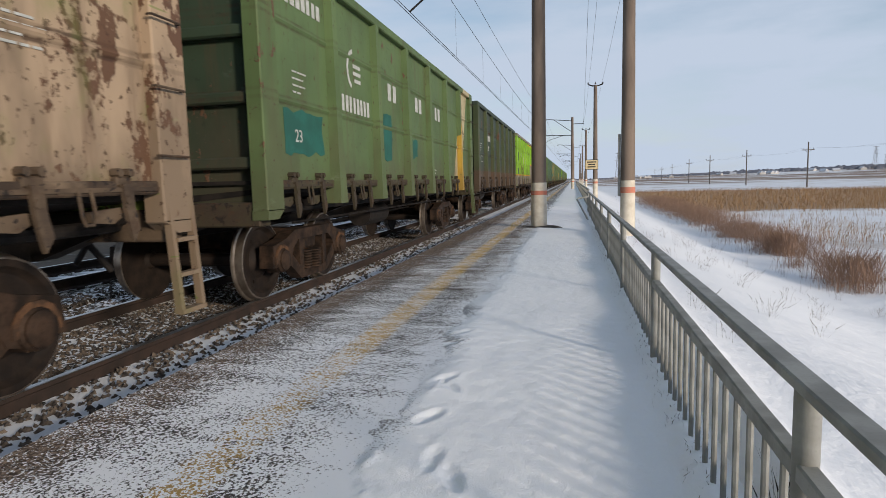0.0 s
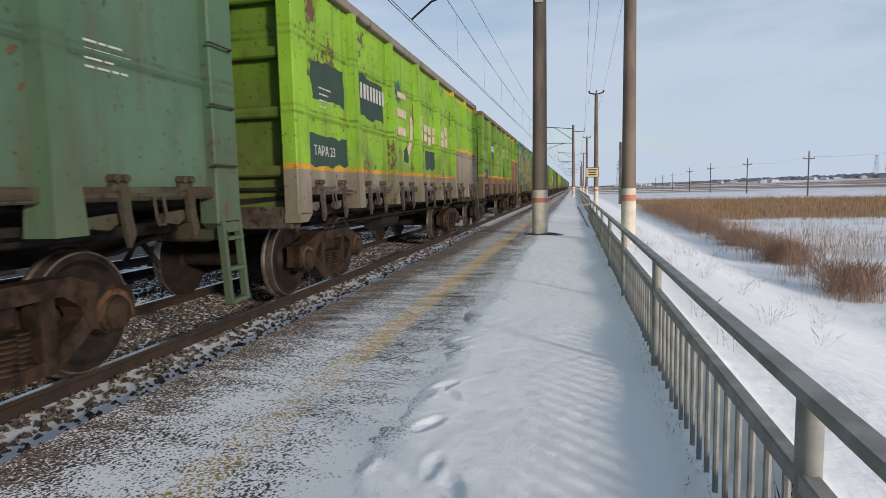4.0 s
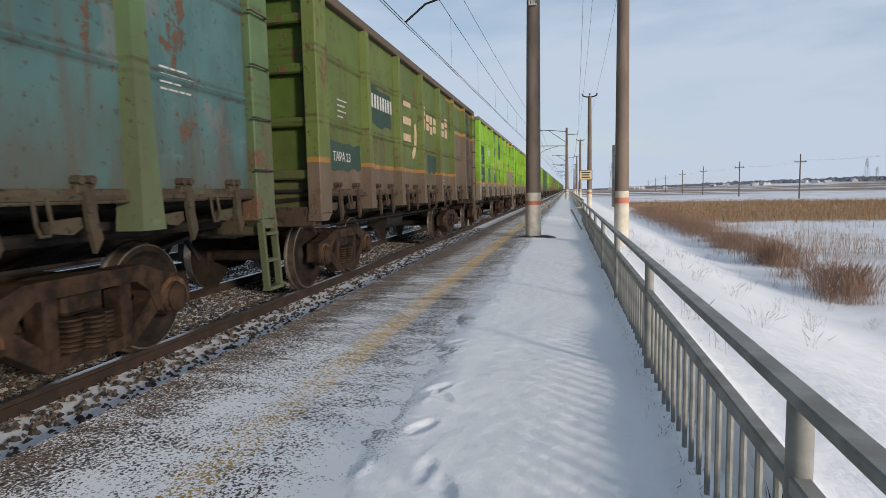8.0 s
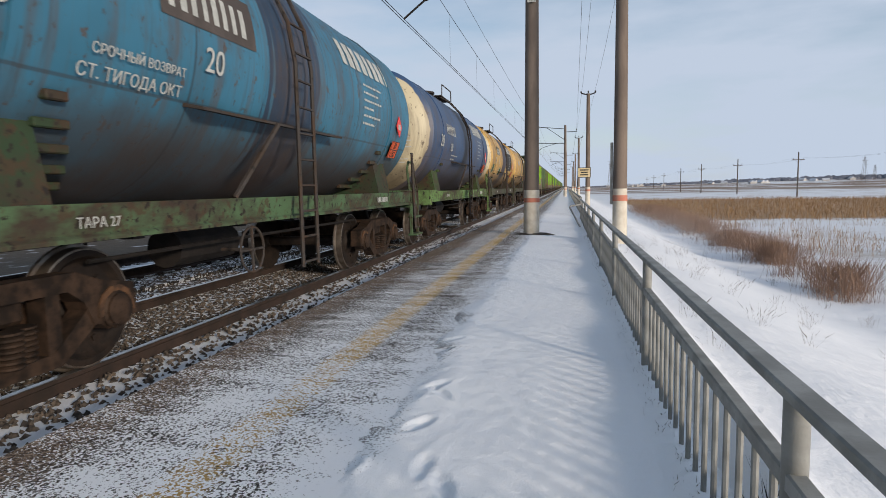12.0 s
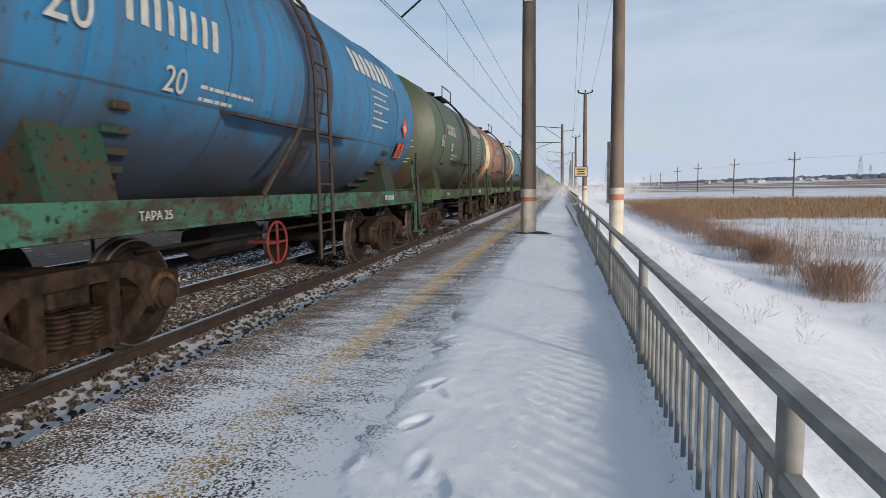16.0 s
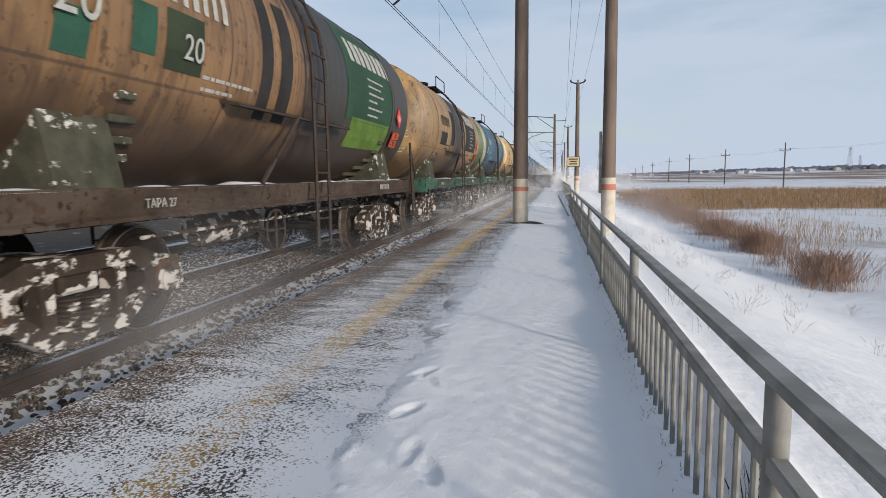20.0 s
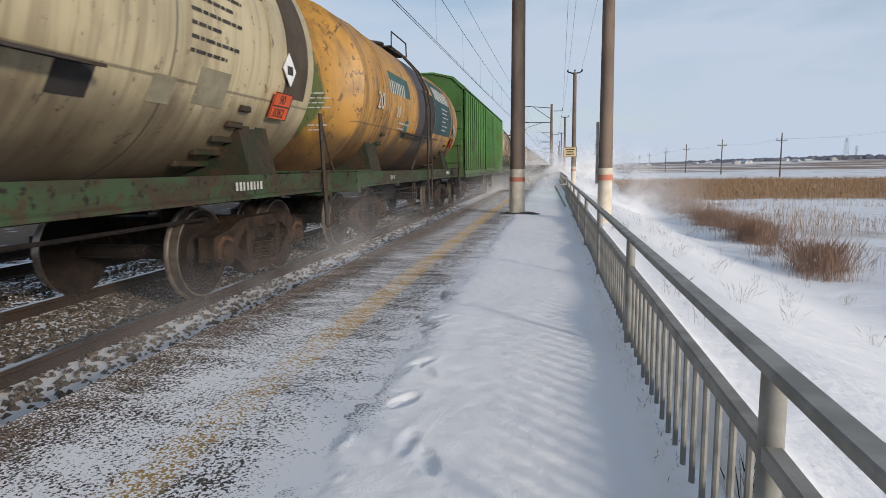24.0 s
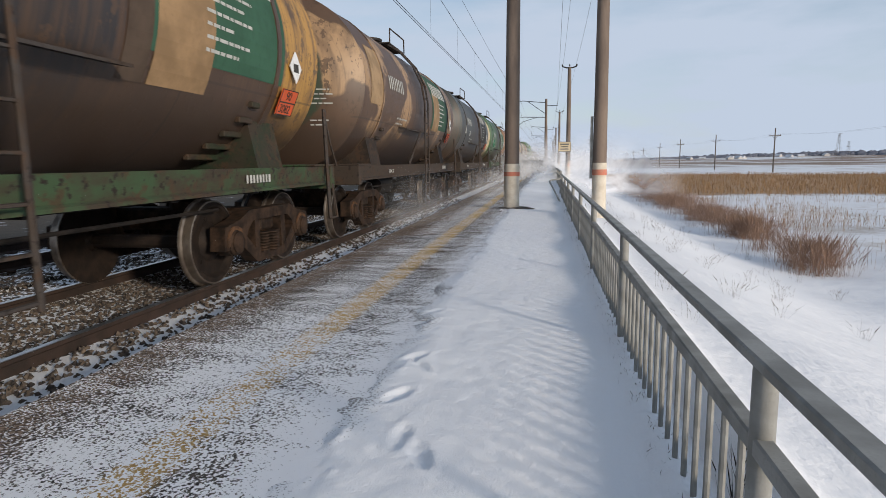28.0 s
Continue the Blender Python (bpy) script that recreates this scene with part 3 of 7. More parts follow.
# ---- masts, lines and poles ----
def mast(x, y, height, r0, r1, arm=True, number=True, lean=0.0):
    t = thing("catenary_mast", "round concrete catenary mast with a whitewashed foot and red band", "mast", "catenary masts", m=pose(x, y, 0, 0, lean, 0))
    bm = bmesh.new()
    rod(bm, (0, 0, 1.27), (0, 0, height), r0 - 0.01, 24, r1)
    part("shaft", bm, CONCRETE, t, smooth=True)
    bm = bmesh.new()
    rod(bm, (0, 0, -0.6), (0, 0, 1.27), r0 + 0.004, 24, r0 + 0.002)
    part("whitewashed_foot", bm, WHITEWASH, t, "peeling whitewash", True)
    bm = bmesh.new()
    rod(bm, (0, 0, 0.93), (0, 0, 1.05), r0 + 0.007, 24)
    part("red_band", bm, RED_BAND, t, "faded red band", True)
    if number:
        bm = bmesh.new()
        box(bm, -0.11, 0.11, -r1 - 0.08, -r1 - 0.07, 6.28, 6.48)
        plate = part("number_plate", bm, LETTER, t, "small white plate")
        lettering("118", 0.15, LETTER_BLACK, plate, Matrix.Translation((-0.10, -r1 - 0.083, 6.32)) @ pose(0, 0, 0, 90, 0, 0), "number")
    if arm:
        bm = bmesh.new()
        pipe(bm, [(0, 0, height - 0.5), (-3.1, 0, height - 0.2), (-3.6, 0, height - 0.25)], 0.045, 6)
        pipe(bm, [(0, 0, height - 2.0), (-2.4, 0, height - 0.3)], 0.035, 6)
        part("bracket", bm, DARK, t)
        bm = bmesh.new()
        pipe(bm, [(0, 0, 7.1), (-3.5, 0, 7.2)], 0.045, 6)
        pipe(bm, [(-1.2, 0, 7.1), (-3.0, 0, 6.6), (-3.6, 0, 6.14)], 0.03, 6)
        part("cantilever", bm, DARK, t)
        bm = bmesh.new()
        pipe(bm, [(0, 0, height - 0.9), (1.5, 0, height - 0.9)], 0.04, 6)
        part("side_bracket", bm, DARK, t)
        for px, pz in ((-3.55, height - 0.42), (-3.55, 7.22), (-3.55, 7.6), (-3.55, 8.0), (1.45, height - 0.75)):
            bm = bmesh.new()
            lathe(bm, [(0, 0.03), (0.03, 0.07), (0.06, 0.03), (0.09, 0.07), (0.12, 0.03), (0.15, 0.07), (0.18, 0.03)], pose(px, 0, pz, 0, -90, 0), 8)
            part("insulator", bm, LETTER_BLACK, t)
    return t


mast(-0.945, 17.1, 10.0, 0.215, 0.16, arm=True, lean=0.3)
for k in range(1, 6):
    mast(-0.1 + 0.12 * (k - 1), 83.4 + (k - 1) * 62.0, 9.5, 0.215, 0.15, number=False)


def line_pole(x, y, height, sign=False, head=True):
    t = thing("line_pole", "weathered concrete line pole with a whitewashed foot beside the fence", "pole", "line poles", m=pose(x, y, 0))
    bm = bmesh.new()
    rod(bm, (0, 0, 1.28), (0, 0, height), 0.168, 16, 0.12)
    part("shaft", bm, CONCRETE, t, smooth=True)
    bm = bmesh.new()
    rod(bm, (0, 0, -1.2), (0, 0, 1.28), 0.176, 16, 0.172)
    part("whitewashed_foot", bm, WHITEWASH, t, "peeling whitewash", True)
    bm = bmesh.new()
    rod(bm, (0, 0, 0.98), (0, 0, 1.12), 0.179, 16)
    part("red_band", bm, RED_BAND, t, "faded red band", True)
    bm = bmesh.new()
    pipe(bm, [(-0.5, 0, height + 0.05), (-0.2, 0, height - 0.05), (0.2, 0, height - 0.05), (0.5, 0, height + 0.05)], 0.045, 6)
    part("crossarm", bm, DARK, t)
    for px in (-0.5, 0, 0.5):
        bm = bmesh.new()
        lathe(bm, [(0, 0.02), (0.04, 0.05), (0.1, 0.055), (0.16, 0.03)], pose(px, 0, height + 0.04, 0, -90, 0), 8)
        part("insulator", bm, LETTER_BLACK, t)
    if not sign:
        bm = bmesh.new()
        box(bm, -0.235, -0.17, -0.03, 0.03, 0.9, 2.4, 0.005)
        part("cable_guard", bm, RAIL_PAINT, t, "grey steel cable guard")
    return t


POLES = [(1.30, 15.4), (1.55, 45.0), (1.7, 85.0), (1.85, 126.0), (2.0, 167.0), (2.1, 208.0)]
for i, (px, py) in enumerate(POLES):
    line_pole(px, py, 9.0 if i == 0 else 7.9, i == 1)


def warning_sign():
    s = thing("warning_sign", "yellow warning board with dark lettering on the pole", "sign", m=pose(1.28, 44.6, 2.32))
    bm = bmesh.new()
    box(bm, -0.46, 0.46, 0.0, 0.03, -0.36, 0.36, 0.004)
    part("frame", bm, LETTER_BLACK, s)
    bm = bmesh.new()
    box(bm, -0.42, 0.42, -0.006, -0.001, -0.32, 0.32)
    part("board", bm, SIGN_YELLOW, s)
    for k, w in enumerate((0.62, 0.48, 0.56)):
        bm = bmesh.new()
        box(bm, -w / 2, w / 2, -0.014, -0.009, 0.14 - k * 0.17, 0.22 - k * 0.17)
        part("text_bar", bm, LETTER_BLACK, s)
    bm = bmesh.new()
    pipe(bm, [(0.2, 0.04, 0), (0.27, 0.25, 0)], 0.02)
    part("bracket", bm, DARK, s)


warning_sign()


def sag(a, b, drop, n=10):
    a, b = Vector(a), Vector(b)
    return [a.lerp(b, i / n) - Vector((0, 0, 4 * drop * (i / n) * (1 - i / n))) for i in range(n + 1)]


def cable(points, r, label="overhead wire strung between masts"):
    bm = bmesh.new()
    pipe(bm, points, r, 5)
    ob = part("overhead_wire", bm, WIRE)
    tagged(ob, label, "wire", "overhead wires")
    return ob


MAST_Y = [-45.0, 17.1, 83.4, 145.4, 207.4, 269.4, 331.4]
MAST_X = [-1.6, -0.945, -0.1, 0.02, 0.14, 0.26, 0.38]
for (a, b), (xa, xb) in zip(zip(MAST_Y, MAST_Y[1:]), zip(MAST_X, MAST_X[1:])):
    ca, cb = xa - 3.585, xb - 3.585
    for d in (-0.02, 0.06):
        cable([(ca + d, a, 6.12), (cb + d, b, 6.12)], 0.010, "contact wire over the track")
    hang = sag((ca, a, 8.3), (cb, b, 8.3), 0.6)
    cable(hang, 0.011, "messenger wire over the track")
    for k in range(1, 10):
        q = hang[k]
        cable([(q.x, q.y, q.z), (q.x + 0.02, q.y, 6.12)], 0.004, "thin dropper between messenger and contact wire")
    cable(sag((ca + 0.03, a, 9.75), (cb + 0.03, b, 9.35), 0.3), 0.010)
    cable(sag((xa + 1.45, a, 9.15), (xb + 1.45, b, 8.7), 0.5), 0.008)
for (x0, y0), (x1, y1) in zip([(1.1, -24.0)] + POLES, POLES):
    for d in (-0.45, 0.45):
        h0, h1 = (9.05 if y0 < 20 else 8.1), (9.05 if y1 < 20 else 8.1)
        cable(sag((x0 + d, y0, h0), (x1 + d, y1, h1), 0.35), 0.006, "thin low-voltage line between the poles")


# ---- vegetation and distance ----
def stalk(x, y, z, h, lean, turn, w):
    """A thin dry stem with a plume: three narrow triangles."""
    cx, cy = math.cos(turn), math.sin(turn)
    tx, ty = x + lean * cx, y + lean * cy
    px, py = -cy * w, cx * w
    v = [(x - px, y - py, z - 0.05), (x + px, y + py, z - 0.05), (tx, ty, z + h),
         (x + 0.55 * lean * cx, y + 0.55 * lean * cy, z + 0.55 * h), (x + 0.6 * lean * cx + px * 2, y + 0.6 * lean * cy + py * 2, z + 0.62 * h), (tx + py * 6, ty - px * 6, z + 0.95 * h)]
    return v, [(0, 1, 2), (3, 4, 5)]


def grow(name, count, place, height, spread, width, mat_, label, seed):
    rnd = random.Random(seed)
    items = []
    tries = 0
    while len(items) < count and tries < count * 12:
        tries += 1
        p = place(rnd)
        if p is None:
            continue
        x, y = p
        items.append(stalk(x, y, ground_height(x, y), height * rnd.uniform(0.45, 1.15), spread * rnd.uniform(0, 1), rnd.uniform(0, 6.28), width * rnd.uniform(0.6, 1.3)))
    return scatter(name, items, mat_, label, "reeds")


def reed_band(rnd):
    y = 15.5 + 58 * rnd.random() ** 1.25
    mid = 7.1 + 0.034 * (y - 20)
    x = mid + rnd.gauss(0, 0.28 + 0.011 * y)
    if nz(x, y, 0.45, 4) + 0.7 * nz(x, y, 1.3, 9) < rnd.uniform(-0.25, 0.75) - 0.006 * (y - 20):
        return None
    return x, y


def belt(rnd):
    y = rnd.uniform(50, 122) + rnd.gauss(0, 1)
    x = 9 + (y * 1.05 - 9) * rnd.random()
    return x, y


def sparse(rnd):
    y = 8 + 45 * rnd.random()
    x = 10 + 30 * rnd.random() ** 1.5
    if nz(x, y, 0.2, 2) < rnd.uniform(-0.1, 0.4):
        return None
    return x, y


def weeds(rnd):
    k = rnd.randrange(70)
    r2 = random.Random(900 + k)
    y = 3.0 + 22 * r2.random()
    x = 1.2 + 5.2 * r2.random() ** 1.3
    return x + rnd.gauss(0, 0.05), y + rnd.gauss(0, 0.05)


grow("reed_bed", 21000, reed_band, 0.86, 0.5, 0.0030, REED, "dense rusty-brown dry reeds along the ditch", 5)
grow("grass_belt", 24000, belt, 0.55, 0.35, 0.024, GRASS, "pale brown dead grass across the field", 6)
grow("sparse_grass", 4500, sparse, 0.45, 0.2, 0.008, GRASS, "sparse dry grass poking through snow", 7)
grow("dry_weeds", 900, weeds, 0.24, 0.22, 0.0014, WEED, "thin dead weeds on the snow bank", 8)


def tufts(rnd):
    y = 1.4 + 16 * rnd.random() ** 1.5
    return 0.565 + 0.035 * rnd.gauss(0, 1), y + 0.05 * rnd.gauss(0, 1)


def fence_weed(rnd):
    return 0.74 + rnd.gauss(0, 0.03), 2.32 + rnd.gauss(0, 0.04)


TUFTS = []
_t = random.Random(21)
for _k in range(700):
    _x, _y = tufts(_t)
    TUFTS.append(stalk(_x, _y, -0.02, _t.uniform(0.02, 0.07), _t.uniform(0, 0.05), _t.uniform(0, 6.28), 0.0016))
scatter("dry_tufts", TUFTS, WEED, "short dead grass along the fence foot", "grass")
grow("dry_weed", 26, fence_weed, 0.24, 0.12, 0.003, DARK, "small dead weed beside the fence foot", 11)


def bare_soil():
    """Scoured dark earth round the foot of the near mast."""
    rim = [0.36 + 0.10 * nz(2.5 * math.cos(a), 2.5 * math.sin(a), 1.0, 4) for a in [2 * math.pi * k / 28 for k in range(28)]]
    bm = bmesh.new()
    ring = [bm.verts.new((r * math.cos(2 * math.pi * k / 28) * 1.5 + 0.12, r * math.sin(2 * math.pi * k / 28) * 0.9, -0.03)) for k, r in enumerate(rim)]
    inner = [bm.verts.new((0.6 * v.co.x, 0.6 * v.co.y, 0.028 + 0.012 * nz(v.co.x, v.co.y, 9, 2))) for v in ring]
    mid = bm.verts.new((0, 0, 0.03))
    for k in range(28):
        bm.faces.new((ring[k], ring[(k + 1) % 28], inner[(k + 1) % 28], inner[k]))
        bm.faces.new((inner[k], inner[(k + 1) % 28], mid))
    o = part("bare_soil", bm, SOIL, smooth=True)
    o.matrix_basis = pose(-0.945, 17.1, 0.045)
    tagged(o, "dark bare soil round the mast foot", "soil", kind="structure")


SOIL = surface("dark_soil", (0.05, 0.042, 0.036), (0.13, 0.11, 0.095), 9.0, 0.95, 0, 0.6, 50, 0.01)
bare_soil()


def field_pole(x, y, z, h=9.3):
    t = thing("wooden_pole", "dark wooden power pole with a crossarm standing in the snow field", "pole", "field power poles", m=pose(x, y, z))
    bm = bmesh.new()
    rod(bm, (0, 0, -1.5), (0, 0, h), 0.17, 8, 0.12)
    part("shaft", bm, WOOD, t)
    bm = bmesh.new()
    box(bm, -1.15, 1.15, -0.07, 0.07, h - 1.65, h - 1.5)
    pipe(bm, [(-0.7, 0, h - 1.55), (0, 0, h - 2.2), (0.7, 0, h - 1.55)], 0.03, 5)
    part("crossarm", bm, WOOD, t)
    for px in (-1.0, 1.0):
        bm = bmesh.new()
        rod(bm, (px, 0, h - 1.5), (px, 0, h - 1.2), 0.06, 6, 0.04)
        part("insulator", bm, LETTER_BLACK, t)


FIELD_POLES = [(47.4, 138.8), (44.0, 171.0), (42.0, 204.5), (43.1, 246.0), (51.0, 339.0), (56.7, 419.0), (68.8, 550.0)]
for px, py in FIELD_POLES:
    field_pole(px, py, FIELD - 0.2)
for (x0, y0), (x1, y1) in zip([(52.0, 90.0)] + FIELD_POLES, FIELD_POLES):
    for d in (-1.0, 1.0):
        ob = cable(sag((x0 + d, y0, FIELD + 7.9), (x1 + d, y1, FIELD + 7.9), 0.7), 0.007, "power line across the field")


def pylon(x, y, h):
    t = thing("lattice_pylon", "distant steel lattice power pylon", "pylon", "lattice pylons", m=pose(x, y, FIELD))
    bm = bmesh.new()
    w = 2.6
    for sx in (-1, 1):
        for sy in (-1, 1):
            rod(bm, (sx * w, sy * w, 0), (sx * 0.5, sy * 0.5, h), 0.09, 4)
    for k in range(8):
        a, b2 = k / 8, (k + 1) / 8
        wa, wb = w + (0.5 - w) * a, w + (0.5 - w) * b2
        for s in (-1, 1):
            rod(bm, (-wa, s * wa, h * a), (wb, s * wb, h * b2), 0.05, 4)
            rod(bm, (wa, s * wa, h * a), (-wb, s * wb, h * b2), 0.05, 4)
    part("tower", bm, WOOD, t)
    for zz in (0.72, 0.86, 0.98):
        bm = bmesh.new()
        box(bm, -4.0 + 1.5 * zz, 4.0 - 1.5 * zz, -0.1, 0.1, h * zz, h * zz + 0.2)
        part("arm", bm, WOOD, t)


pylon(292.0, 678.0, 27.0)
pylon(43.3, 626.0, 27.0)
pylon(400.0, 900.0, 24.0)

# distance haze is put into the woods' blue-grey colour
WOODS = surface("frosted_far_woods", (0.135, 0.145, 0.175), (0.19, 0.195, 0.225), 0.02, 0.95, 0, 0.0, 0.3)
HOUSE_WALL = surface("far_house_wall", (0.42, 0.40, 0.38), (0.55, 0.53, 0.50), 0.3, 0.9, 0, 0.0, 2)
HOUSE_ROOF = surface("snowy_house_roof", (0.62, 0.64, 0.68), (0.4, 0.38, 0.38), 0.3, 0.9, 0, 0.0, 2)


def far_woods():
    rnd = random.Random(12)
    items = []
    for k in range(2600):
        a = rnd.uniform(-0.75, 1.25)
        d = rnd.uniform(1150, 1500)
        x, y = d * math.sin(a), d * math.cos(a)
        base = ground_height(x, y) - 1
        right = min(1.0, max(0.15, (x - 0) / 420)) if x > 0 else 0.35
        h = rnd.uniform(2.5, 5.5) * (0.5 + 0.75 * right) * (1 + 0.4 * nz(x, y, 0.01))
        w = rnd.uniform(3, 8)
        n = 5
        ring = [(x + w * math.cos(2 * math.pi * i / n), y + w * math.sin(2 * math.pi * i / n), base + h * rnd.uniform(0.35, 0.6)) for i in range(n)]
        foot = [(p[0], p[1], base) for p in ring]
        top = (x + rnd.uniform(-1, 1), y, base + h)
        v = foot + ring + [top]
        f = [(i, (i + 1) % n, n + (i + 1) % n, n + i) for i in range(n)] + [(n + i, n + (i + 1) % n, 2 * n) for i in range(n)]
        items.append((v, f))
    scatter("far_woods", items, WOODS, "woods along the horizon, tinted haze grey", "trees")


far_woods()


def house(x, y, w, h):
    t = thing("village_house", "small far-off village house under a snowy roof", "house", "village houses", m=pose(x, y, ground_height(x, y) - 0.3, 0, 0, (x * 37) % 90))
    bm = bmesh.new()
    box(bm, -w / 2, w / 2, -4, 4, 0, h)
    part("wall", bm, HOUSE_WALL, t)
    bm = bmesh.new()
    prism(bm, [(-w / 2 - 0.5, h - 0.1), (w / 2 + 0.5, h - 0.1), (0, h + w * 0.35)], -4.5, 4.5, "y")
    part("roof", bm, HOUSE_ROOF, t)


_r = random.Random(77)
for k in range(18):
    hx = _r.uniform(60, 420)
    house(hx, _r.uniform(850, 1050), _r.uniform(5, 9), _r.uniform(1.6, 2.6))


# ---- loose stones ----
def stones():
    rnd = random.Random(3)
    items = []
    def stone(x, y, z, r):
        a = rnd.uniform(0, 6.28)
        v = []
        for dx, dy, dz in ((1, 0, -0.2), (-0.4, 0.9, -0.25), (-0.6, -0.8, -0.2), (0.2, 0.2, 0.75), (0.55, -0.55, 0.35)):
            s = r * rnd.uniform(0.7, 1.3)
            v.append((x + s * (dx * math.cos(a) - dy * math.sin(a)), y + s * (dx * math.sin(a) + dy * math.cos(a)), z + s * dz))
        return v, [(0, 1, 3), (1, 2, 3), (2, 4, 3), (4, 0, 3), (0, 4, 2)]
    for k in range(17000):
        y = 1.5 + 22 * rnd.random() ** 1.7
        u = rnd.random()
        if u < 0.17:
            x = rnd.uniform(AXIS + 0.86, EDGE - 0.01)
        elif u < 0.78:
            x = rnd.uniform(AXIS - 0.72, AXIS + 0.72)
        else:
            x = rnd.uniform(AXIS - 2.6, AXIS - 0.88)
        z = -0.128 + (0.015 if x > AXIS + 0.86 else 0)
        items.append(stone(x, y, z - 0.006, rnd.uniform(0.016, 0.036)))
    scatter("ballast_stones", items, STONE, "grey-brown crushed stones between the rails", "stones")


stones()


def dim(c, k=0.70):
    """A paint colour scaled down evenly, tuned to the sunlit train's brightness."""
    return None if c is None else tuple(k * a for a in c)


# ---- rolling stock: wagon space has y forward, z above the rail head, x = 1.5 the platform side ----
def paint(name, main, lower=None, split=1.72, tail=None, tail_y=3.0, line=None, patch=None, patch_at=0.62, patch_size=1.5, rust=0.5, rust_tone=(0.16, 0.085, 0.05), slope=0.0, band=None, seed=0):
    """Wagon side paint: upper and lower colours, a thin line between, overpainted patches, a repainted tail, rust and dust."""
    m, nt, b = material(name, 0.62)
    main, lower, line, patch, band, rust_tone = dim(main), dim(lower), dim(line), dim(patch), dim(band), dim(rust_tone)
    x, y, z = axes(nt)
    sh = (seed * 7.3, seed * 3.1, seed * 5.7)
    tone = main
    tone = mix(nt, ramp(nt, grain(nt, 0.8, 3, shift=sh), 0.35, 0.7), tone, tuple(c * 0.78 for c in main))
    if band:
        yb = calc(nt, "ADD", calc(nt, "MULTIPLY", z, 0.436), 3.18)
        d = calc(nt, "SUBTRACT", y, yb)
        tone = mix(nt, calc(nt, "MULTIPLY", ramp(nt, d, 0.0, 0.02), calc(nt, "SUBTRACT", 1.0, ramp(nt, d, 1.0, 1.02))), tone, band)
    edge = z
    if tail:
        edge = calc(nt, "SUBTRACT", z, calc(nt, "MULTIPLY", ramp(nt, y, tail_y, tail_y + 0.25), slope if slope else 9.0))
    if patch:
        p = ramp(nt, grain(nt, patch_size, 4, (1, 1, 0.8), 0.6, shift=sh), patch_at, patch_at + 0.015)
        tone = mix(nt, p, tone, patch)
    if lower:
        low = calc(nt, "SUBTRACT", 1.0, ramp(nt, edge, split - 0.005, split + 0.005))
        tone = mix(nt, low, tone, lower)
        if line:
            l = calc(nt, "SUBTRACT", 1.0, ramp(nt, calc(nt, "ABSOLUTE", calc(nt, "SUBTRACT", edge, split + 0.03)), 0.03, 0.036))
            tone = mix(nt, l, tone, line)
            cap = calc(nt, "MULTIPLY", ramp(nt, z, 3.68, 3.685), calc(nt, "SUBTRACT", 1.0, ramp(nt, z, 3.73, 3.735)))
            tone = mix(nt, calc(nt, "MULTIPLY", cap, ramp(nt, y, 2.0, 2.02)), tone, line)
            tone = mix(nt, ramp(nt, z, 3.77, 3.775), tone, tuple(c * 0.8 for c in lower))
    dust = ramp(nt, calc(nt, "ADD", calc(nt, "MULTIPLY", calc(nt, "SUBTRACT", 2.4, z), 0.30), grain(nt, 2.2, 4, (1, 1, 0.35), shift=sh)), 0.52, 0.85)
    tone = mix(nt, calc(nt, "MULTIPLY", dust, 0.38 + 0.55 * rust), tone, (0.075, 0.053, 0.037))
    spots = ramp(nt, calc(nt, "ADD", grain(nt, 3.4, 6, (1, 1, 0.7), 0.72, shift=sh), calc(nt, "MULTIPLY", calc(nt, "SUBTRACT", grain(nt, 0.55, 2, shift=sh), 0.5), 0.5)), 0.665 - 0.13 * rust, 0.69 - 0.12 * rust)
    tone = mix(nt, spots, tone, rust_tone)
    runs = ramp(nt, grain(nt, 5.0, 4, (1, 1, 0.10), 0.65, shift=sh), 0.53, 0.70)
    tone = mix(nt, calc(nt, "MULTIPLY", runs, 0.28 + 0.4 * rust), tone, tuple(c * 0.8 for c in rust_tone))
    # dark lines and scuffs along the pressed ribs, small chips, long scratches
    scuff = ramp(nt, grain(nt, 7.0, 4, (1, 0.6, 1), shift=sh), 0.52, 0.60)
    for rib in (2.24, 2.32, 3.08, 3.16):
        near = calc(nt, "SUBTRACT", 1.0, ramp(nt, calc(nt, "ABSOLUTE", calc(nt, "SUBTRACT", z, rib)), 0.008, 0.028))
        tone = mix(nt, calc(nt, "MULTIPLY", near, calc(nt, "ADD", calc(nt, "MULTIPLY", scuff, 0.25 + 0.5 * rust), 0.15 + 0.3 * rust)), tone, tuple(c * 0.45 for c in rust_tone))
    chips = ramp(nt, grain(nt, 17.0, 4, (1, 1, 0.8), 0.65, shift=sh), 0.645 - 0.07 * rust, 0.675 - 0.07 * rust)
    tone = mix(nt, calc(nt, "MULTIPLY", chips, 0.8), tone, tuple(c * 0.55 for c in rust_tone))
    soot = ramp(nt, grain(nt, 1.7, 5, (1, 1, 0.55), 0.65, shift=(sh[2], sh[0], sh[1])), 0.48, 0.68)
    tone = mix(nt, calc(nt, "MULTIPLY", soot, 0.16 + 0.45 * rust), tone, tuple(c * 0.4 for c in main))
    chalk = ramp(nt, grain(nt, 2.6, 5, (1, 0.5, 1.6), 0.7, shift=(sh[1], sh[2], sh[0])), 0.63, 0.80)
    tone = mix(nt, calc(nt, "MULTIPLY", chalk, 0.35), tone, tuple(0.6 * min(0.4, 1.7 * c + 0.03) + 0.08 for c in main))
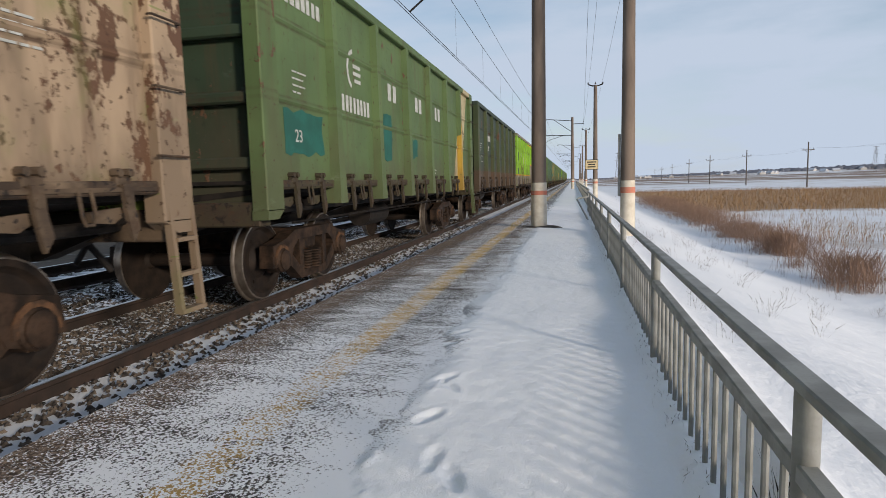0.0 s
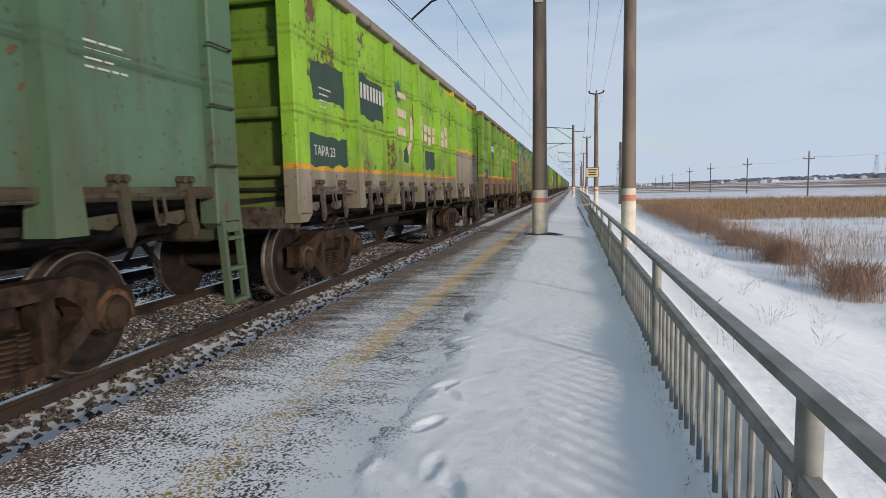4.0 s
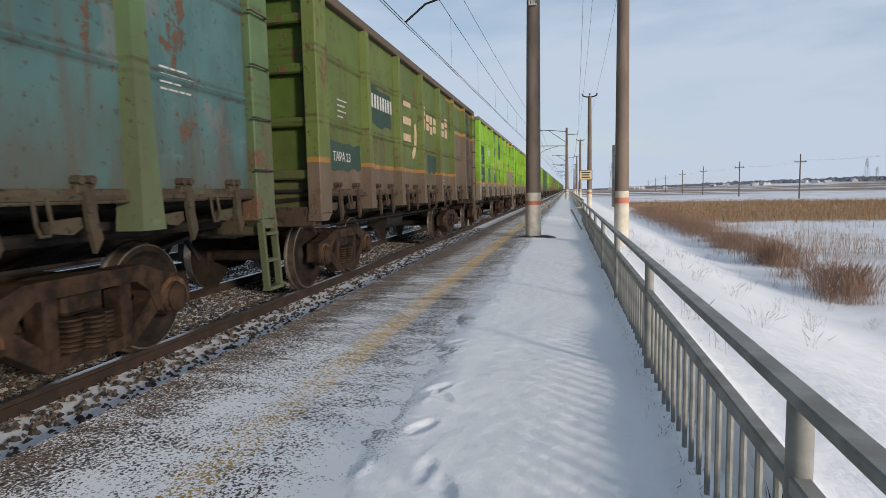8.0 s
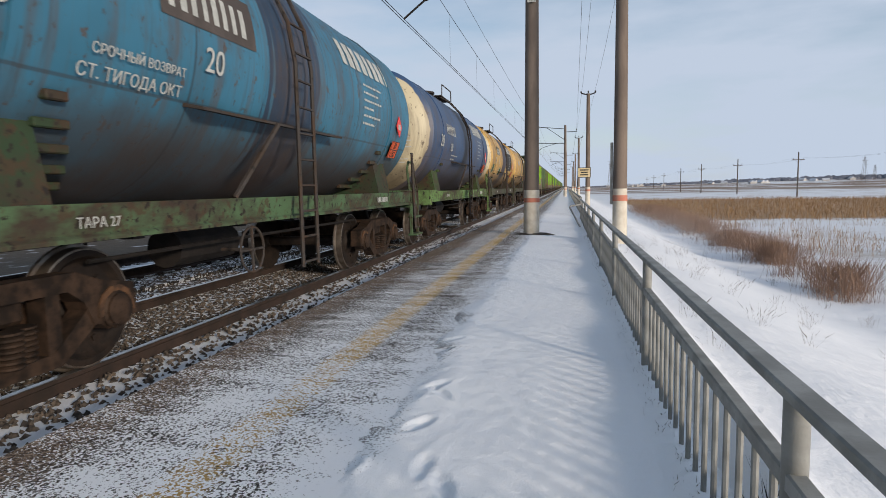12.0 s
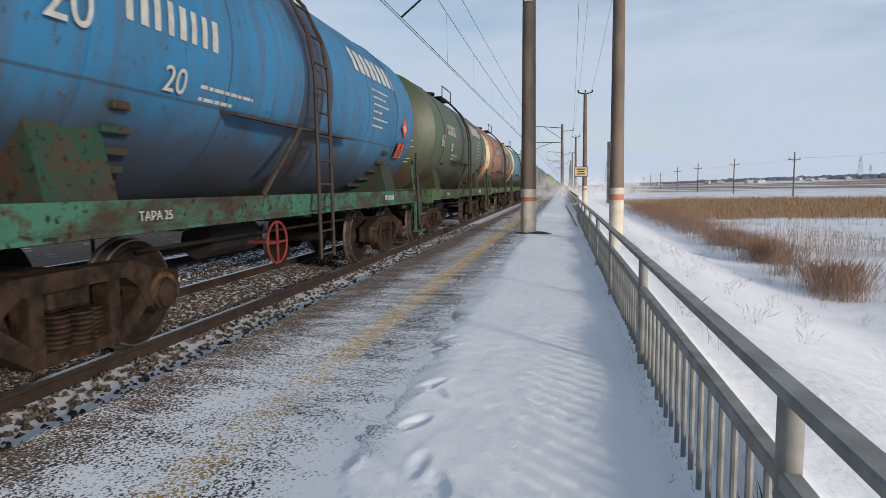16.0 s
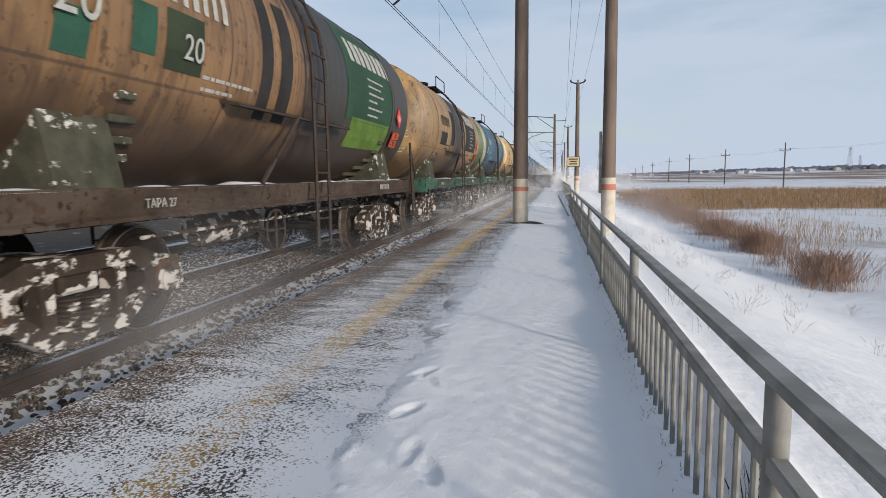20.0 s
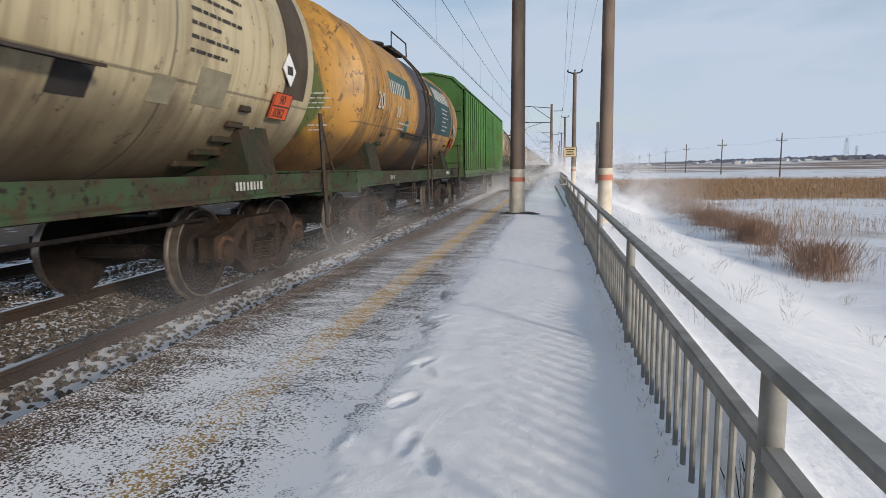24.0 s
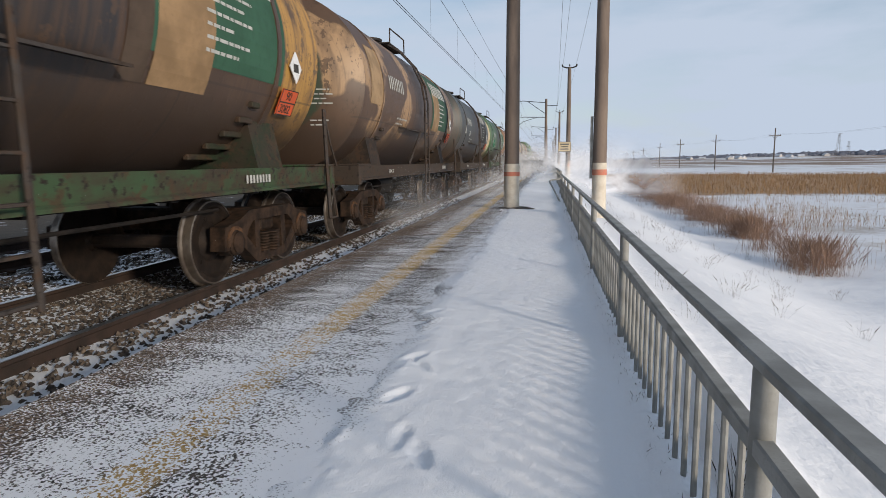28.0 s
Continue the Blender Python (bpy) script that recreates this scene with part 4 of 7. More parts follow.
    scratch = ramp(nt, grain(nt, 9.0, 2, (1, 0.07, 1.3), shift=sh), 0.70, 0.73)
    tone = mix(nt, calc(nt, "MULTIPLY", scratch, 0.5), tone, tuple(c * 0.6 for c in main))
    link(nt, tone, b.inputs["Base Color"])
    relief(nt, b, calc(nt, "ADD", calc(nt, "MULTIPLY", spots, 0.5), calc(nt, "ADD", grain(nt, 1.3, 3, shift=sh), calc(nt, "MULTIPLY", chips, 0.15))), 0.6, 0.02)
    return m


def dull(name, tone, rust=0.4):
    """Frames and fittings in the wagon's colour under a coat of grime."""
    m, nt, b = material(name, 0.75)
    tone = dim(tone)
    t = mix(nt, ramp(nt, grain(nt, 2.2, 5, (1, 0.5, 1), 0.65), 0.52 - 0.2 * rust, 0.66), tone, (0.045, 0.031, 0.022))
    t = mix(nt, calc(nt, "MULTIPLY", ramp(nt, grain(nt, 6.0, 5, rough=0.65), 0.56 - 0.08 * rust, 0.62), 0.75), t, (0.06, 0.034, 0.02))
    t = mix(nt, ramp(nt, grain(nt, 16.0, 3), 0.58, 0.66), t, (0.022, 0.017, 0.014))
    link(nt, t, b.inputs["Base Color"])
    relief(nt, b, grain(nt, 25.0, 3), 0.3, 0.006)
    return m


def recolour(ob, mats):
    for o in (ob, *ob.children_recursive):
        key = o.get("coat")
        if key and key in mats:
            o.material_slots[0].link = "OBJECT"
            o.material_slots[0].material = mats[key]


def coat(ob, key):
    ob["coat"] = key
    return ob


WHEEL_R = 0.475


def bogie(parent, y):
    """Two-axle freight bogie with cast side frames and coil springs."""
    bm = bmesh.new()
    box(bm, -1.05, 1.05, -0.19, 0.19, 0.52, 0.80, 0.03)
    lathe(bm, [(0, 0.26), (0.1, 0.26), (0.13, 0.2)], pose(0, 0, 0.78, 0, -90, 0), 16)
    b = coat(part("bogie", bm, BOGIE, parent, "grimy cast-steel bogie"), "bogie")
    b.matrix_basis = pose(0, y, 0)
    bm = bmesh.new()
    for s in (1, -1):
        def q(pts):
            return [(s * u, v) for u, v in pts]
        prism(bm, q([(0, 0.81), (0.55, 0.81), (0.80, 0.72), (1.13, 0.66), (1.16, 0.40), (1.06, 0.40), (1.05, 0.56), (0.80, 0.57), (0.79, 0.38), (0.70, 0.40), (0.62, 0.58), (0.48, 0.68), (0, 0.68)]), -0.09, 0.09)
        prism(bm, q([(0.70, 0.56), (0.76, 0.42), (0.40, 0.17), (0, 0.17), (0, 0.27), (0.34, 0.27)]), -0.08, 0.08)
        prism(bm, q([(0.30, 0.24), (0.42, 0.30), (0.42, 0.70), (0.30, 0.70)]), -0.075, 0.075)
        prism(bm, q([(0.79, 0.60), (1.06, 0.60), (1.05, 0.38), (0.99, 0.33), (0.86, 0.33), (0.80, 0.38)]), -0.07, 0.07)
    frame_ = coat(part("side_frame", bm, BOGIE, b), "bogie")
    frame_.matrix_basis = pose(1.02, 0, 0)
    again(frame_, b, pose(-1.02, 0, 0))["coat"] = "bogie"
    bm = bmesh.new()
    profile = []
    for k in range(7):
        profile += [(0.036 * k, 0.070), (0.036 * k + 0.012, 0.092), (0.036 * k + 0.026, 0.092)]
    lathe(bm, profile, pose(0, 0, 0, 0, -90, 0), 10)
    spring = coat(part("spring", bm, BOGIE, b, "rusty coil spring"), "bogie")
    spring.matrix_basis = pose(1.04, -0.15, 0.265)
    for sx, sy in ((1.04, 0.15), (1.10, 0.0), (-1.04, -0.15), (-1.04, 0.15)):
        again(spring, b, pose(sx, sy, 0.265))["coat"] = "bogie"
    bm = bmesh.new()
    lathe(bm, [(0, 0.15), (0.16, 0.15), (0.18, 0.125), (0.20, 0.125), (0.21, 0.06)], n=14)
    old = len(bm.faces)
    arch = [(0.19 * math.cos(a), 0.19 * math.sin(a)) for a in (-0.2, 0.3, 0.8, 1.3, 1.85, 2.35, 2.85, 3.35)] + [(0.145 * math.cos(a), 0.145 * math.sin(a)) for a in (3.35, 2.85, 2.35, 1.85, 1.3, 0.8, 0.3, -0.2)]
    prism(bm, arch, 0.10, 0.165)
    bm.faces.ensure_lookup_table()
    for f in bm.faces[old:]:
        f.material_index = 1
    cap = coat(part("axle_box", bm, [BOGIE, RUST_BRIGHT], b), "bogie")
    cap.matrix_basis = pose(0.96, -0.925, WHEEL_R)
    again(cap, b, pose(0.96, 0.925, WHEEL_R))["coat"] = "bogie"
    for sy in (-0.925, 0.925):
        again(cap, b, pose(-0.96, sy, WHEEL_R, 0, 0, 180))["coat"] = "bogie"
    bm = bmesh.new()
    for s in (1, -1):
        prism(bm, [(s * 0.47, 0.32), (s * 0.43, 0.45), (s * 0.47, 0.60), (s * 0.41, 0.60), (s * 0.36, 0.45), (s * 0.41, 0.32)], 0.70, 0.86)
        prism(bm, [(s * 0.47, 0.32), (s * 0.43, 0.45), (s * 0.47, 0.60), (s * 0.41, 0.60), (s * 0.36, 0.45), (s * 0.41, 0.32)], -0.86, -0.70)
        rod(bm, (-0.9, s * 0.40, 0.42), (0.9, s * 0.40, 0.42), 0.035, 6)
    coat(part("brake_rigging", bm, BOGIE, b), "bogie")
    for sy in (-0.925, 0.925):
        w = new("wheelset", WHEELSET)
        w.parent, w.matrix_basis = b, pose(0, sy, WHEEL_R)
        tagged(w, "axle with two steel wheels, bright worn treads")
    return b


def wheelset_mesh():
    bm = bmesh.new()
    prof = [(0.66, 0.09), (0.70, 0.12), (0.715, 0.40), (0.715, 0.50), (0.725, 0.506), (0.745, 0.50), (0.757, 0.478), (0.80, 0.475), (0.845, 0.470), (0.85, 0.455), (0.85, 0.405), (0.825, 0.39), (0.80, 0.36), (0.79, 0.22), (0.84, 0.15), (0.88, 0.13), (0.88, 0.085)]
    slots = [0, 0, 0, 1, 1, 1, 1, 1, 1, 0, 0, 0, 0, 0, 0, 0]
    lathe(bm, prof, n=36, slots=slots)
    lathe(bm, [(-a, r) for a, r in prof], n=36, slots=slots)
    lathe(bm, [(-0.70, 0.08), (0.70, 0.08)], n=10)
    lathe(bm, [(-1.0, 0.065), (-0.86, 0.065)], n=10)
    lathe(bm, [(0.86, 0.065), (1.0, 0.065)], n=10)
    # bolt heads and a chalk mark make the turning visible
    for k in range(3):
        a = 2 * math.pi * k / 3
        box(bm, 0.79, 0.81, 0.28 * math.cos(a) - 0.02, 0.28 * math.cos(a) + 0.02, 0.28 * math.sin(a) - 0.02, 0.28 * math.sin(a) + 0.02)
    return mesh("wheelset", bm, [WHEEL, TREAD], True)


WHEELSET = wheelset_mesh()


def coupler(parent, y, turn):
    bm = bmesh.new()
    box(bm, -0.09, 0.09, 0.0, 0.42, 0.95, 1.12, 0.02)
    prism(bm, [(-0.20, 0.40), (0.16, 0.40), (0.20, 0.62), (0.10, 0.72), (0.02, 0.60), (-0.10, 0.60), (-0.24, 0.76)], 0.90, 1.18, "z")
    rod(bm, (0.3, 0.2, 1.0), (0.34, 0.5, 0.62), 0.03, 6)
    c = coat(part("coupler", bm, DARK, parent), "bogie")
    c.matrix_basis = pose(0, y, 0, 0, 0, turn)


def underframe(parent, half, z0, z1, key="frame"):
    bm = bmesh.new()
    box(bm, -0.24, 0.24, -half, half, z0, z1, 0.01)
    coat(part("centre_sill", bm, DARK, parent), "bogie")


def gondola():
    g = thing("gondola_wagon", "open steel freight wagon", "wagon")
    L = 6.36
    # side walls with two pressed ribs
    for s in (1, -1):
        bm = bmesh.new()
        prof = [(1.40, 1.34), (1.47, 1.34), (1.47, 2.24), (1.492, 2.28), (1.47, 2.32), (1.47, 3.08), (1.492, 3.12), (1.47, 3.16), (1.47, 3.80), (1.44, 3.80), (1.44, 1.38), (1.40, 1.38)]
        prism(bm, [(s * u, v) for u, v in prof], -L + 0.05, L - 0.05, "y")
        coat(part("side_wall", bm, DARK, g), "side")
        bm = bmesh.new()
        box(bm, min(s * 1.42, s * 1.56), max(s * 1.42, s * 1.56), -L, L, 3.78, 3.91, 0.015)
        coat(part("top_rail", bm, DARK, g), "side")
        bm = bmesh.new()
        box(bm, min(s * 1.40, s * 1.52), max(s * 1.40, s * 1.52), -L + 0.02, L - 0.02, 1.32, 1.42, 0.012)
        coat(part("side_sill", bm, DARK, g), "sill")
        # six posts between the corners, with foot plates under the floor
        for i in range(1, 7):
            yc = -6.175 + 1.764 * i
            bm = bmesh.new()
            lower = [bm.verts.new((s * u, v, 1.12)) for u, v in ((1.40, yc - 0.14), (1.61, yc - 0.125), (1.61, yc + 0.125), (1.40, yc + 0.14))]
            middle = [bm.verts.new((s * u, v, 1.75)) for u, v in ((1.44, yc - 0.115), (1.59, yc - 0.09), (1.59, yc + 0.09), (1.44, yc + 0.115))]
            upper = [bm.verts.new((s * u, v, 3.79)) for u, v in ((1.44, yc - 0.095), (1.565, yc - 0.07), (1.565, yc + 0.07), (1.44, yc + 0.095))]
            for p0, p1 in ((lower, middle), (middle, upper)):
                for q in range(4):
                    bm.faces.new((p0[q], p0[(q + 1) % 4], p1[(q + 1) % 4], p1[q]))
            bm.faces.new(lower)
            bm.faces.new(upper)
            coat(part("side_post", bm, DARK, g), "post")
        # corner posts
        for e in (1, -1):
            bm = bmesh.new()
            x0, x1 = sorted((s * 1.38, s * 1.56))
            y0, y1 = sorted((e * (L - 0.36), e * L))
            box(bm, x0, x1, y0, y1, 1.10, 3.79, 0.012)
            prism(bm, [(e * (L - 0.36), 1.12), (e * L, 1.12), (e * L, 1.02), (e * (L - 0.22), 1.02)], x0, x1, "x")
            coat(part("corner_post", bm, DARK, g), "post")
        # hatch latches under each bay
        bm = bmesh.new()
        x0 = s * 1.52
        for d in (-0.36, 0.36):
            prism(bm, [(d - 0.045, 1.40), (d + 0.045, 1.40), (d + 0.05, 1.24), (d + 0.085, 1.09), (d + 0.02, 1.00), (d - 0.005, 1.10), (d - 0.03, 1.22)], min(x0, x0 + s * 0.035), max(x0, x0 + s * 0.035), "x")
            prism(bm, [(d - 0.30, 1.22), (d - 0.03, 1.24), (d - 0.02, 1.17), (d - 0.10, 1.13), (d - 0.28, 1.15)], min(x0 - s * 0.06, x0 - s * 0.02), max(x0 - s * 0.06, x0 - s * 0.02), "x")
            rod(bm, (x0 + s * 0.01, d - 0.01, 1.29), (x0 + s * 0.045, d - 0.01, 1.29), 0.030, 7)
            box(bm, min(x0 - s * 0.05, x0 + s * 0.01), max(x0 - s * 0.05, x0 + s * 0.01), d - 0.075, d + 0.075, 1.38, 1.45, 0.012)
            for q in (-0.05, 0.05):
                rod(bm, (x0 - s * 0.05, d + q, 1.475), (x0 + s * 0.025, d + q, 1.475), 0.030, 7)
        pipe(bm, [(x0 + s * 0.01, -0.05, 1.36), (x0 + s * 0.03, -0.055, 1.20), (x0 + s * 0.03, -0.03, 1.14), (x0 + s * 0.03, 0.03, 1.14), (x0 + s * 0.03, 0.055, 1.20), (x0 + s * 0.01, 0.05, 1.36)], 0.013, 6)
        box(bm, min(x0 - s * 0.07, x0 + s * 0.015), max(x0 - s * 0.07, x0 + s * 0.015), -0.70, 0.70, 1.345, 1.375)
        latch = coat(part("hatch_latch", bm, DARK, g), "lowtrim")
        for i in range(7):
            p = latch if i == 0 else again(latch, g)
            p["coat"] = "lowtrim"
            p.matrix_basis = pose(0, -6.175 + 1.764 * (i + 0.5), 0)
        # inclined floor hatch edge seen below the sill
        bm = bmesh.new()
        prism(bm, [(s * 1.36, 1.33), (s * 1.36, 1.28), (s * 0.3, 1.18), (s * 0.3, 1.26)], -L + 0.15, L - 0.15, "y")
        coat(part("floor_hatch", bm, DARK, g), "bogie")
    for e in (1, -1):
        bm = bmesh.new()
        y0, y1 = sorted((e * (L - 0.22), e * (L - 0.16)))
        box(bm, -1.40, 1.40, y0, y1, 1.15, 3.82)
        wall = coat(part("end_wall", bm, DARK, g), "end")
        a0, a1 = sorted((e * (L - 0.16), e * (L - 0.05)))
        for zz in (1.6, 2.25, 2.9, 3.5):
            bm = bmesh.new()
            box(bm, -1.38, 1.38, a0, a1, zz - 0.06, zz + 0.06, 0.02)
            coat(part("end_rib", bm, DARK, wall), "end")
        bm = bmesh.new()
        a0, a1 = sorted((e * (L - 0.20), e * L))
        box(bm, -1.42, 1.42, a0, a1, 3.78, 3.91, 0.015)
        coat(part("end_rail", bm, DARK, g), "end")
        bm = bmesh.new()
        a0, a1 = sorted((e * (L - 0.25), e * (L - 0.02)))
        box(bm, -1.45, 1.45, a0, a1, 0.95, 1.20, 0.015)
        coat(part("buffer_beam", bm, DARK, g), "lowtrim")
        coupler(g, e * (L - 0.05), 0 if e > 0 else 180)
    # corner step ladder on the platform side at the leading end, and rungs on the side wall
    bm = bmesh.new()
    for yy in (L - 0.29, L - 0.03):
        prism(bm, [(1.50, 1.24), (1.56, 1.24), (1.61, 0.42), (1.55, 0.42)], yy - 0.022, yy + 0.022, "y")
    box(bm, 1.54, 1.62, L - 0.31, L - 0.01, 0.40, 0.435)
    ladder = coat(part("step_ladder", bm, DARK, g), "post")
    for zz in (0.70, 0.97):
        bm = bmesh.new()
        box(bm, 1.53, 1.60, L - 0.28, L - 0.04, zz - 0.016, zz + 0.016)
        coat(part("step", bm, DARK, ladder), "post")
    for zz in (1.6, 2.1, 2.6, 3.1, 3.6):
        bm = bmesh.new()
        pipe(bm, [(1.56, L - 0.40, zz), (1.60, L - 0.40, zz), (1.60, L - 0.08, zz), (1.56, L - 0.08, zz)], 0.010, 5)
        coat(part("rung", bm, DARK, g), "lowtrim")
    bm = bmesh.new()
    box(bm, -1.38, 1.38, -L + 0.1, L - 0.1, 1.38, 1.42)
    part("floor", bm, DARK, g)
    underframe(g, L - 0.1, 0.80, 1.20)
    bm = bmesh.new()
    rod(bm, (0.55, -1.0, 0.78), (0.55, 0.2, 0.78), 0.22, 12)
    rod(bm, (-0.5, 0.4, 0.8), (-0.5, 1.2, 0.8), 0.17, 12)
    rod(bm, (0.3, -4.0, 0.7), (0.3, 4.0, 0.74), 0.022, 6)
    rod(bm, (0.95, -4.6, 0.88), (0.95, 4.6, 0.88), 0.018, 6)
    coat(part("brake_gear", bm, DARK, g), "bogie")
    for s in (-1, 1):
        bm = bmesh.new()
        rod(bm, (s * 1.05, -6.1, 1.08), (s * 1.05, 6.1, 1.08), 0.05, 8)
        coat(part("hatch_shaft", bm, DARK, g), "bogie")
        bm = bmesh.new()
        prism(bm, [(s * 0.24, 0.80), (s * 0.30, 0.80), (s * 1.2, 1.12), (s * 1.2, 1.18), (s * 0.24, 1.18)], -0.1, 0.1, "y")
        first = coat(part("cross_bearer", bm, DARK, g), "bogie")
        for i in range(8):
            o = first if i == 0 else again(first, g)
            o["coat"] = "bogie"
            o.matrix_basis = pose(0, -6.175 + 1.764 * i, 0)
    for y in (-4.325, 4.325):
        bogie(g, y)
    return g


LADDER, BACK = -0.45, -0.25


def tank():
    t = thing("tank_wagon", "cylindrical tank wagon", "wagon")
    R, AX, H = 1.5, 2.72, 4.95
    bm = bmesh.new()
    prof = [(-H - 0.42, 0.02), (-H - 0.41, 0.35), (-H - 0.36, 0.75), (-H - 0.25, 1.12), (-H - 0.10, 1.36), (-H, R)]
    ys = [-H + 2 * H * k / 24 for k in range(1, 24)]
    prof += [(y, R + (0.004 if k % 5 == 2 else 0)) for k, y in enumerate(ys)]
    prof += [(-a, r) for a, r in prof[5::-1]]
    lathe(bm, prof, pose(0, 0, AX, 0, 0, 90), 80)
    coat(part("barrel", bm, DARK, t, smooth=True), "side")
    # frame: long side channels, end platforms
    for s in (1, -1):
        bm = bmesh.new()
        x0, x1 = sorted((s * 1.36, s * 1.48))
        prism(bm, [(x0, 1.05), (x1, 1.05), (x1, 1.08), (x1 - s * 0.03 if s > 0 else x1, 1.10), (x1, 1.30), (x0, 1.30)], -5.28, 5.28, "y")
        coat(part("side_channel", bm, DARK, t), "frame")
        for y in (-3.0, -1.5, 0.0, 1.5, 3.0):
            bm = bmesh.new()
            box(bm, min(0, s * 1.38), max(0, s * 1.38), y - 0.06, y + 0.06, 1.02, 1.22)
            coat(part("cross_bearer", bm, DARK, t), "bogie")
    for e in (1, -1):
        bm = bmesh.new()
        y0, y1 = sorted((e * 4.7, e * 5.45))
        box(bm, -1.5, 1.5, y0, y1, 1.302, 1.33, 0.008)
        a0, a1 = sorted((e * 5.30, e * 5.45))
        box(bm, -1.5, 1.5, a0, a1, 0.98, 1.30, 0.01)
        coat(part("end_platform", bm, DARK, t), "frame")
        # saddles
        bm = bmesh.new()
        y0, y1 = sorted((e * 3.45, e * 4.1))
        sad = [(-1.32, 1.28), (1.32, 1.28)] + [(1.44 * math.sin(a), AX - 1.505 * math.cos(a)) for a in (0.98, 0.8, 0.55, 0.3, 0, -0.3, -0.55, -0.8, -0.98)]
        prism(bm, sad, y0, y1, "y")
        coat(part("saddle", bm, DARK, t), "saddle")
        # stiffening ribs beside the saddle
        for s in (1, -1):
            bm = bmesh.new()
            for k in range(5):
                a = 0.55 + 0.13 * k
                cx, cz = s * (R + 0.02) * math.sin(a), AX - (R + 0.02) * math.cos(a)
                y0, y1 = sorted((e * (2.86 + 0.11 * k), e * 3.48))
                box(bm, cx - 0.034, cx + 0.034, y0, y1, cz - 0.032, cz + 0.032, 0.010)
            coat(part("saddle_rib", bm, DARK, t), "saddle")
        # strap round the barrel
        bm = bmesh.new()
        lathe(bm, [(0, R + 0.004), (0.0, R + 0.022), (0.09, R + 0.022), (0.09, R + 0.004)], pose(0, e * 3.75 - 0.045, AX, 0, 0, 90), 40)
        coat(part("strap", bm, DARK, t, smooth=True), "side")
        coupler(t, e * 5.38, 0 if e > 0 else 180)
    # end step with a hooped handrail
    for e, s in ((1, 1), (-1, -1)):
        bm = bmesh.new()
        yy = e * 5.33
        for d in (-0.25, 0.25):
            box(bm, min(s * 1.44, s * 1.50), max(s * 1.44, s * 1.50), yy + d - 0.03, yy + d + 0.03, 0.45, 1.3, 0.006)
        for zz in (0.44, 0.80):
            box(bm, min(s * 1.40, s * 1.58), max(s * 1.40, s * 1.58), yy - 0.26, yy + 0.26, zz - 0.02, zz + 0.02, 0.006)
        coat(part("end_step", bm, DARK, t), "frame")
        bm = bmesh.new()
        pipe(bm, [(s * 1.45, yy - 0.26, 1.3), (s * 1.40, yy - 0.24, 1.76), (s * 1.40, yy - 0.14, 1.9), (s * 1.40, yy + 0.14, 1.9), (s * 1.40, yy + 0.24, 1.76), (s * 1.45, yy + 0.26, 1.3)], 0.026, 6)
        coat(part("handrail", bm, DARK, t), "frame")
    bm = bmesh.new()
    pipe(bm, [(1.50, 5.10, 2.08), (1.52, 5.10, 1.3), (1.56, 5.06, 0.58)], 0.028, 6)
    pipe(bm, [(1.50, 5.10, 2.05), (1.50, 5.32, 1.62), (1.50, 5.55, 1.30)], 0.016, 6)
    pipe(bm, [(1.56, 5.06, 0.58), (1.56, 5.34, 0.58), (1.50, 5.34, 1.05)], 0.022, 6)
    coat(part("grab_rod", bm, DARK, t), "ladder")
    # side ladders up to the dome
    for s in (1, -1):
        bm = bmesh.new()
        for d in (-0.21, 0.21):
            pts = [(s * 1.62, LADDER + d, 0.5), (s * 1.62, LADDER + d, 2.75)] + [(s * 1.62 * math.cos(a), LADDER + d, AX + 1.62 * math.sin(a)) for a in (0.3, 0.6, 0.9, 1.15)]
            pipe(bm, pts, 0.024, 6)
        for k in range(9):
            zz = 0.55 + 0.29 * k
            rod(bm, (s * 1.62, LADDER - 0.21, zz), (s * 1.62, LADDER + 0.21, zz), 0.015, 5)
        for a in (0.3, 0.55, 0.8, 1.05):
            rod(bm, (s * 1.62 * math.cos(a), LADDER - 0.21, AX + 1.62 * math.sin(a)), (s * 1.62 * math.cos(a), LADDER + 0.21, AX + 1.62 * math.sin(a)), 0.015, 5)
        coat(part("ladder", bm, DARK, t), "ladder")
        bm = bmesh.new()
        pipe(bm, [(s * 1.45, -1.75, 1.30), (s * 1.58, -1.05, 2.05)], 0.028, 6)
        coat(part("brace", bm, DARK, t), "ladder")
        bm = bmesh.new()
        prism(bm, [(s * 1.33, 2.09), (s * 1.56, 2.05), (s * 1.56, 2.075), (s * 1.33, 2.125)], -2.35, 0.85, "y")
        coat(part("ledge", bm, DARK, t), "ladder")
    # dome hatch, platform and rail on top
    bm = bmesh.new()
    lathe(bm, [(0, 0.34), (0.16, 0.34), (0.18, 0.40), (0.24, 0.40), (0.28, 0.2)], pose(0, 0, AX + R - 0.03, 0, -90, 0), 20)
    coat(part("hatch", bm, DARK, t, smooth=True), "ladder")
    bm = bmesh.new()
    lathe(bm, [(0, 0.12), (0.2, 0.12), (0.24, 0.16), (0.30, 0.05)], pose(0, 1.2, AX + R - 0.03, 0, -90, 0), 12)
    coat(part("valve", bm, DARK, t), "ladder")
    for s in (1, -1):
        bm = bmesh.new()
        box(bm, min(s * 0.45, s * 0.78), max(s * 0.45, s * 0.78), -0.75, 0.75, AX + 1.46, AX + 1.49)
        coat(part("walkway", bm, DARK, t), "ladder")
        bm = bmesh.new()
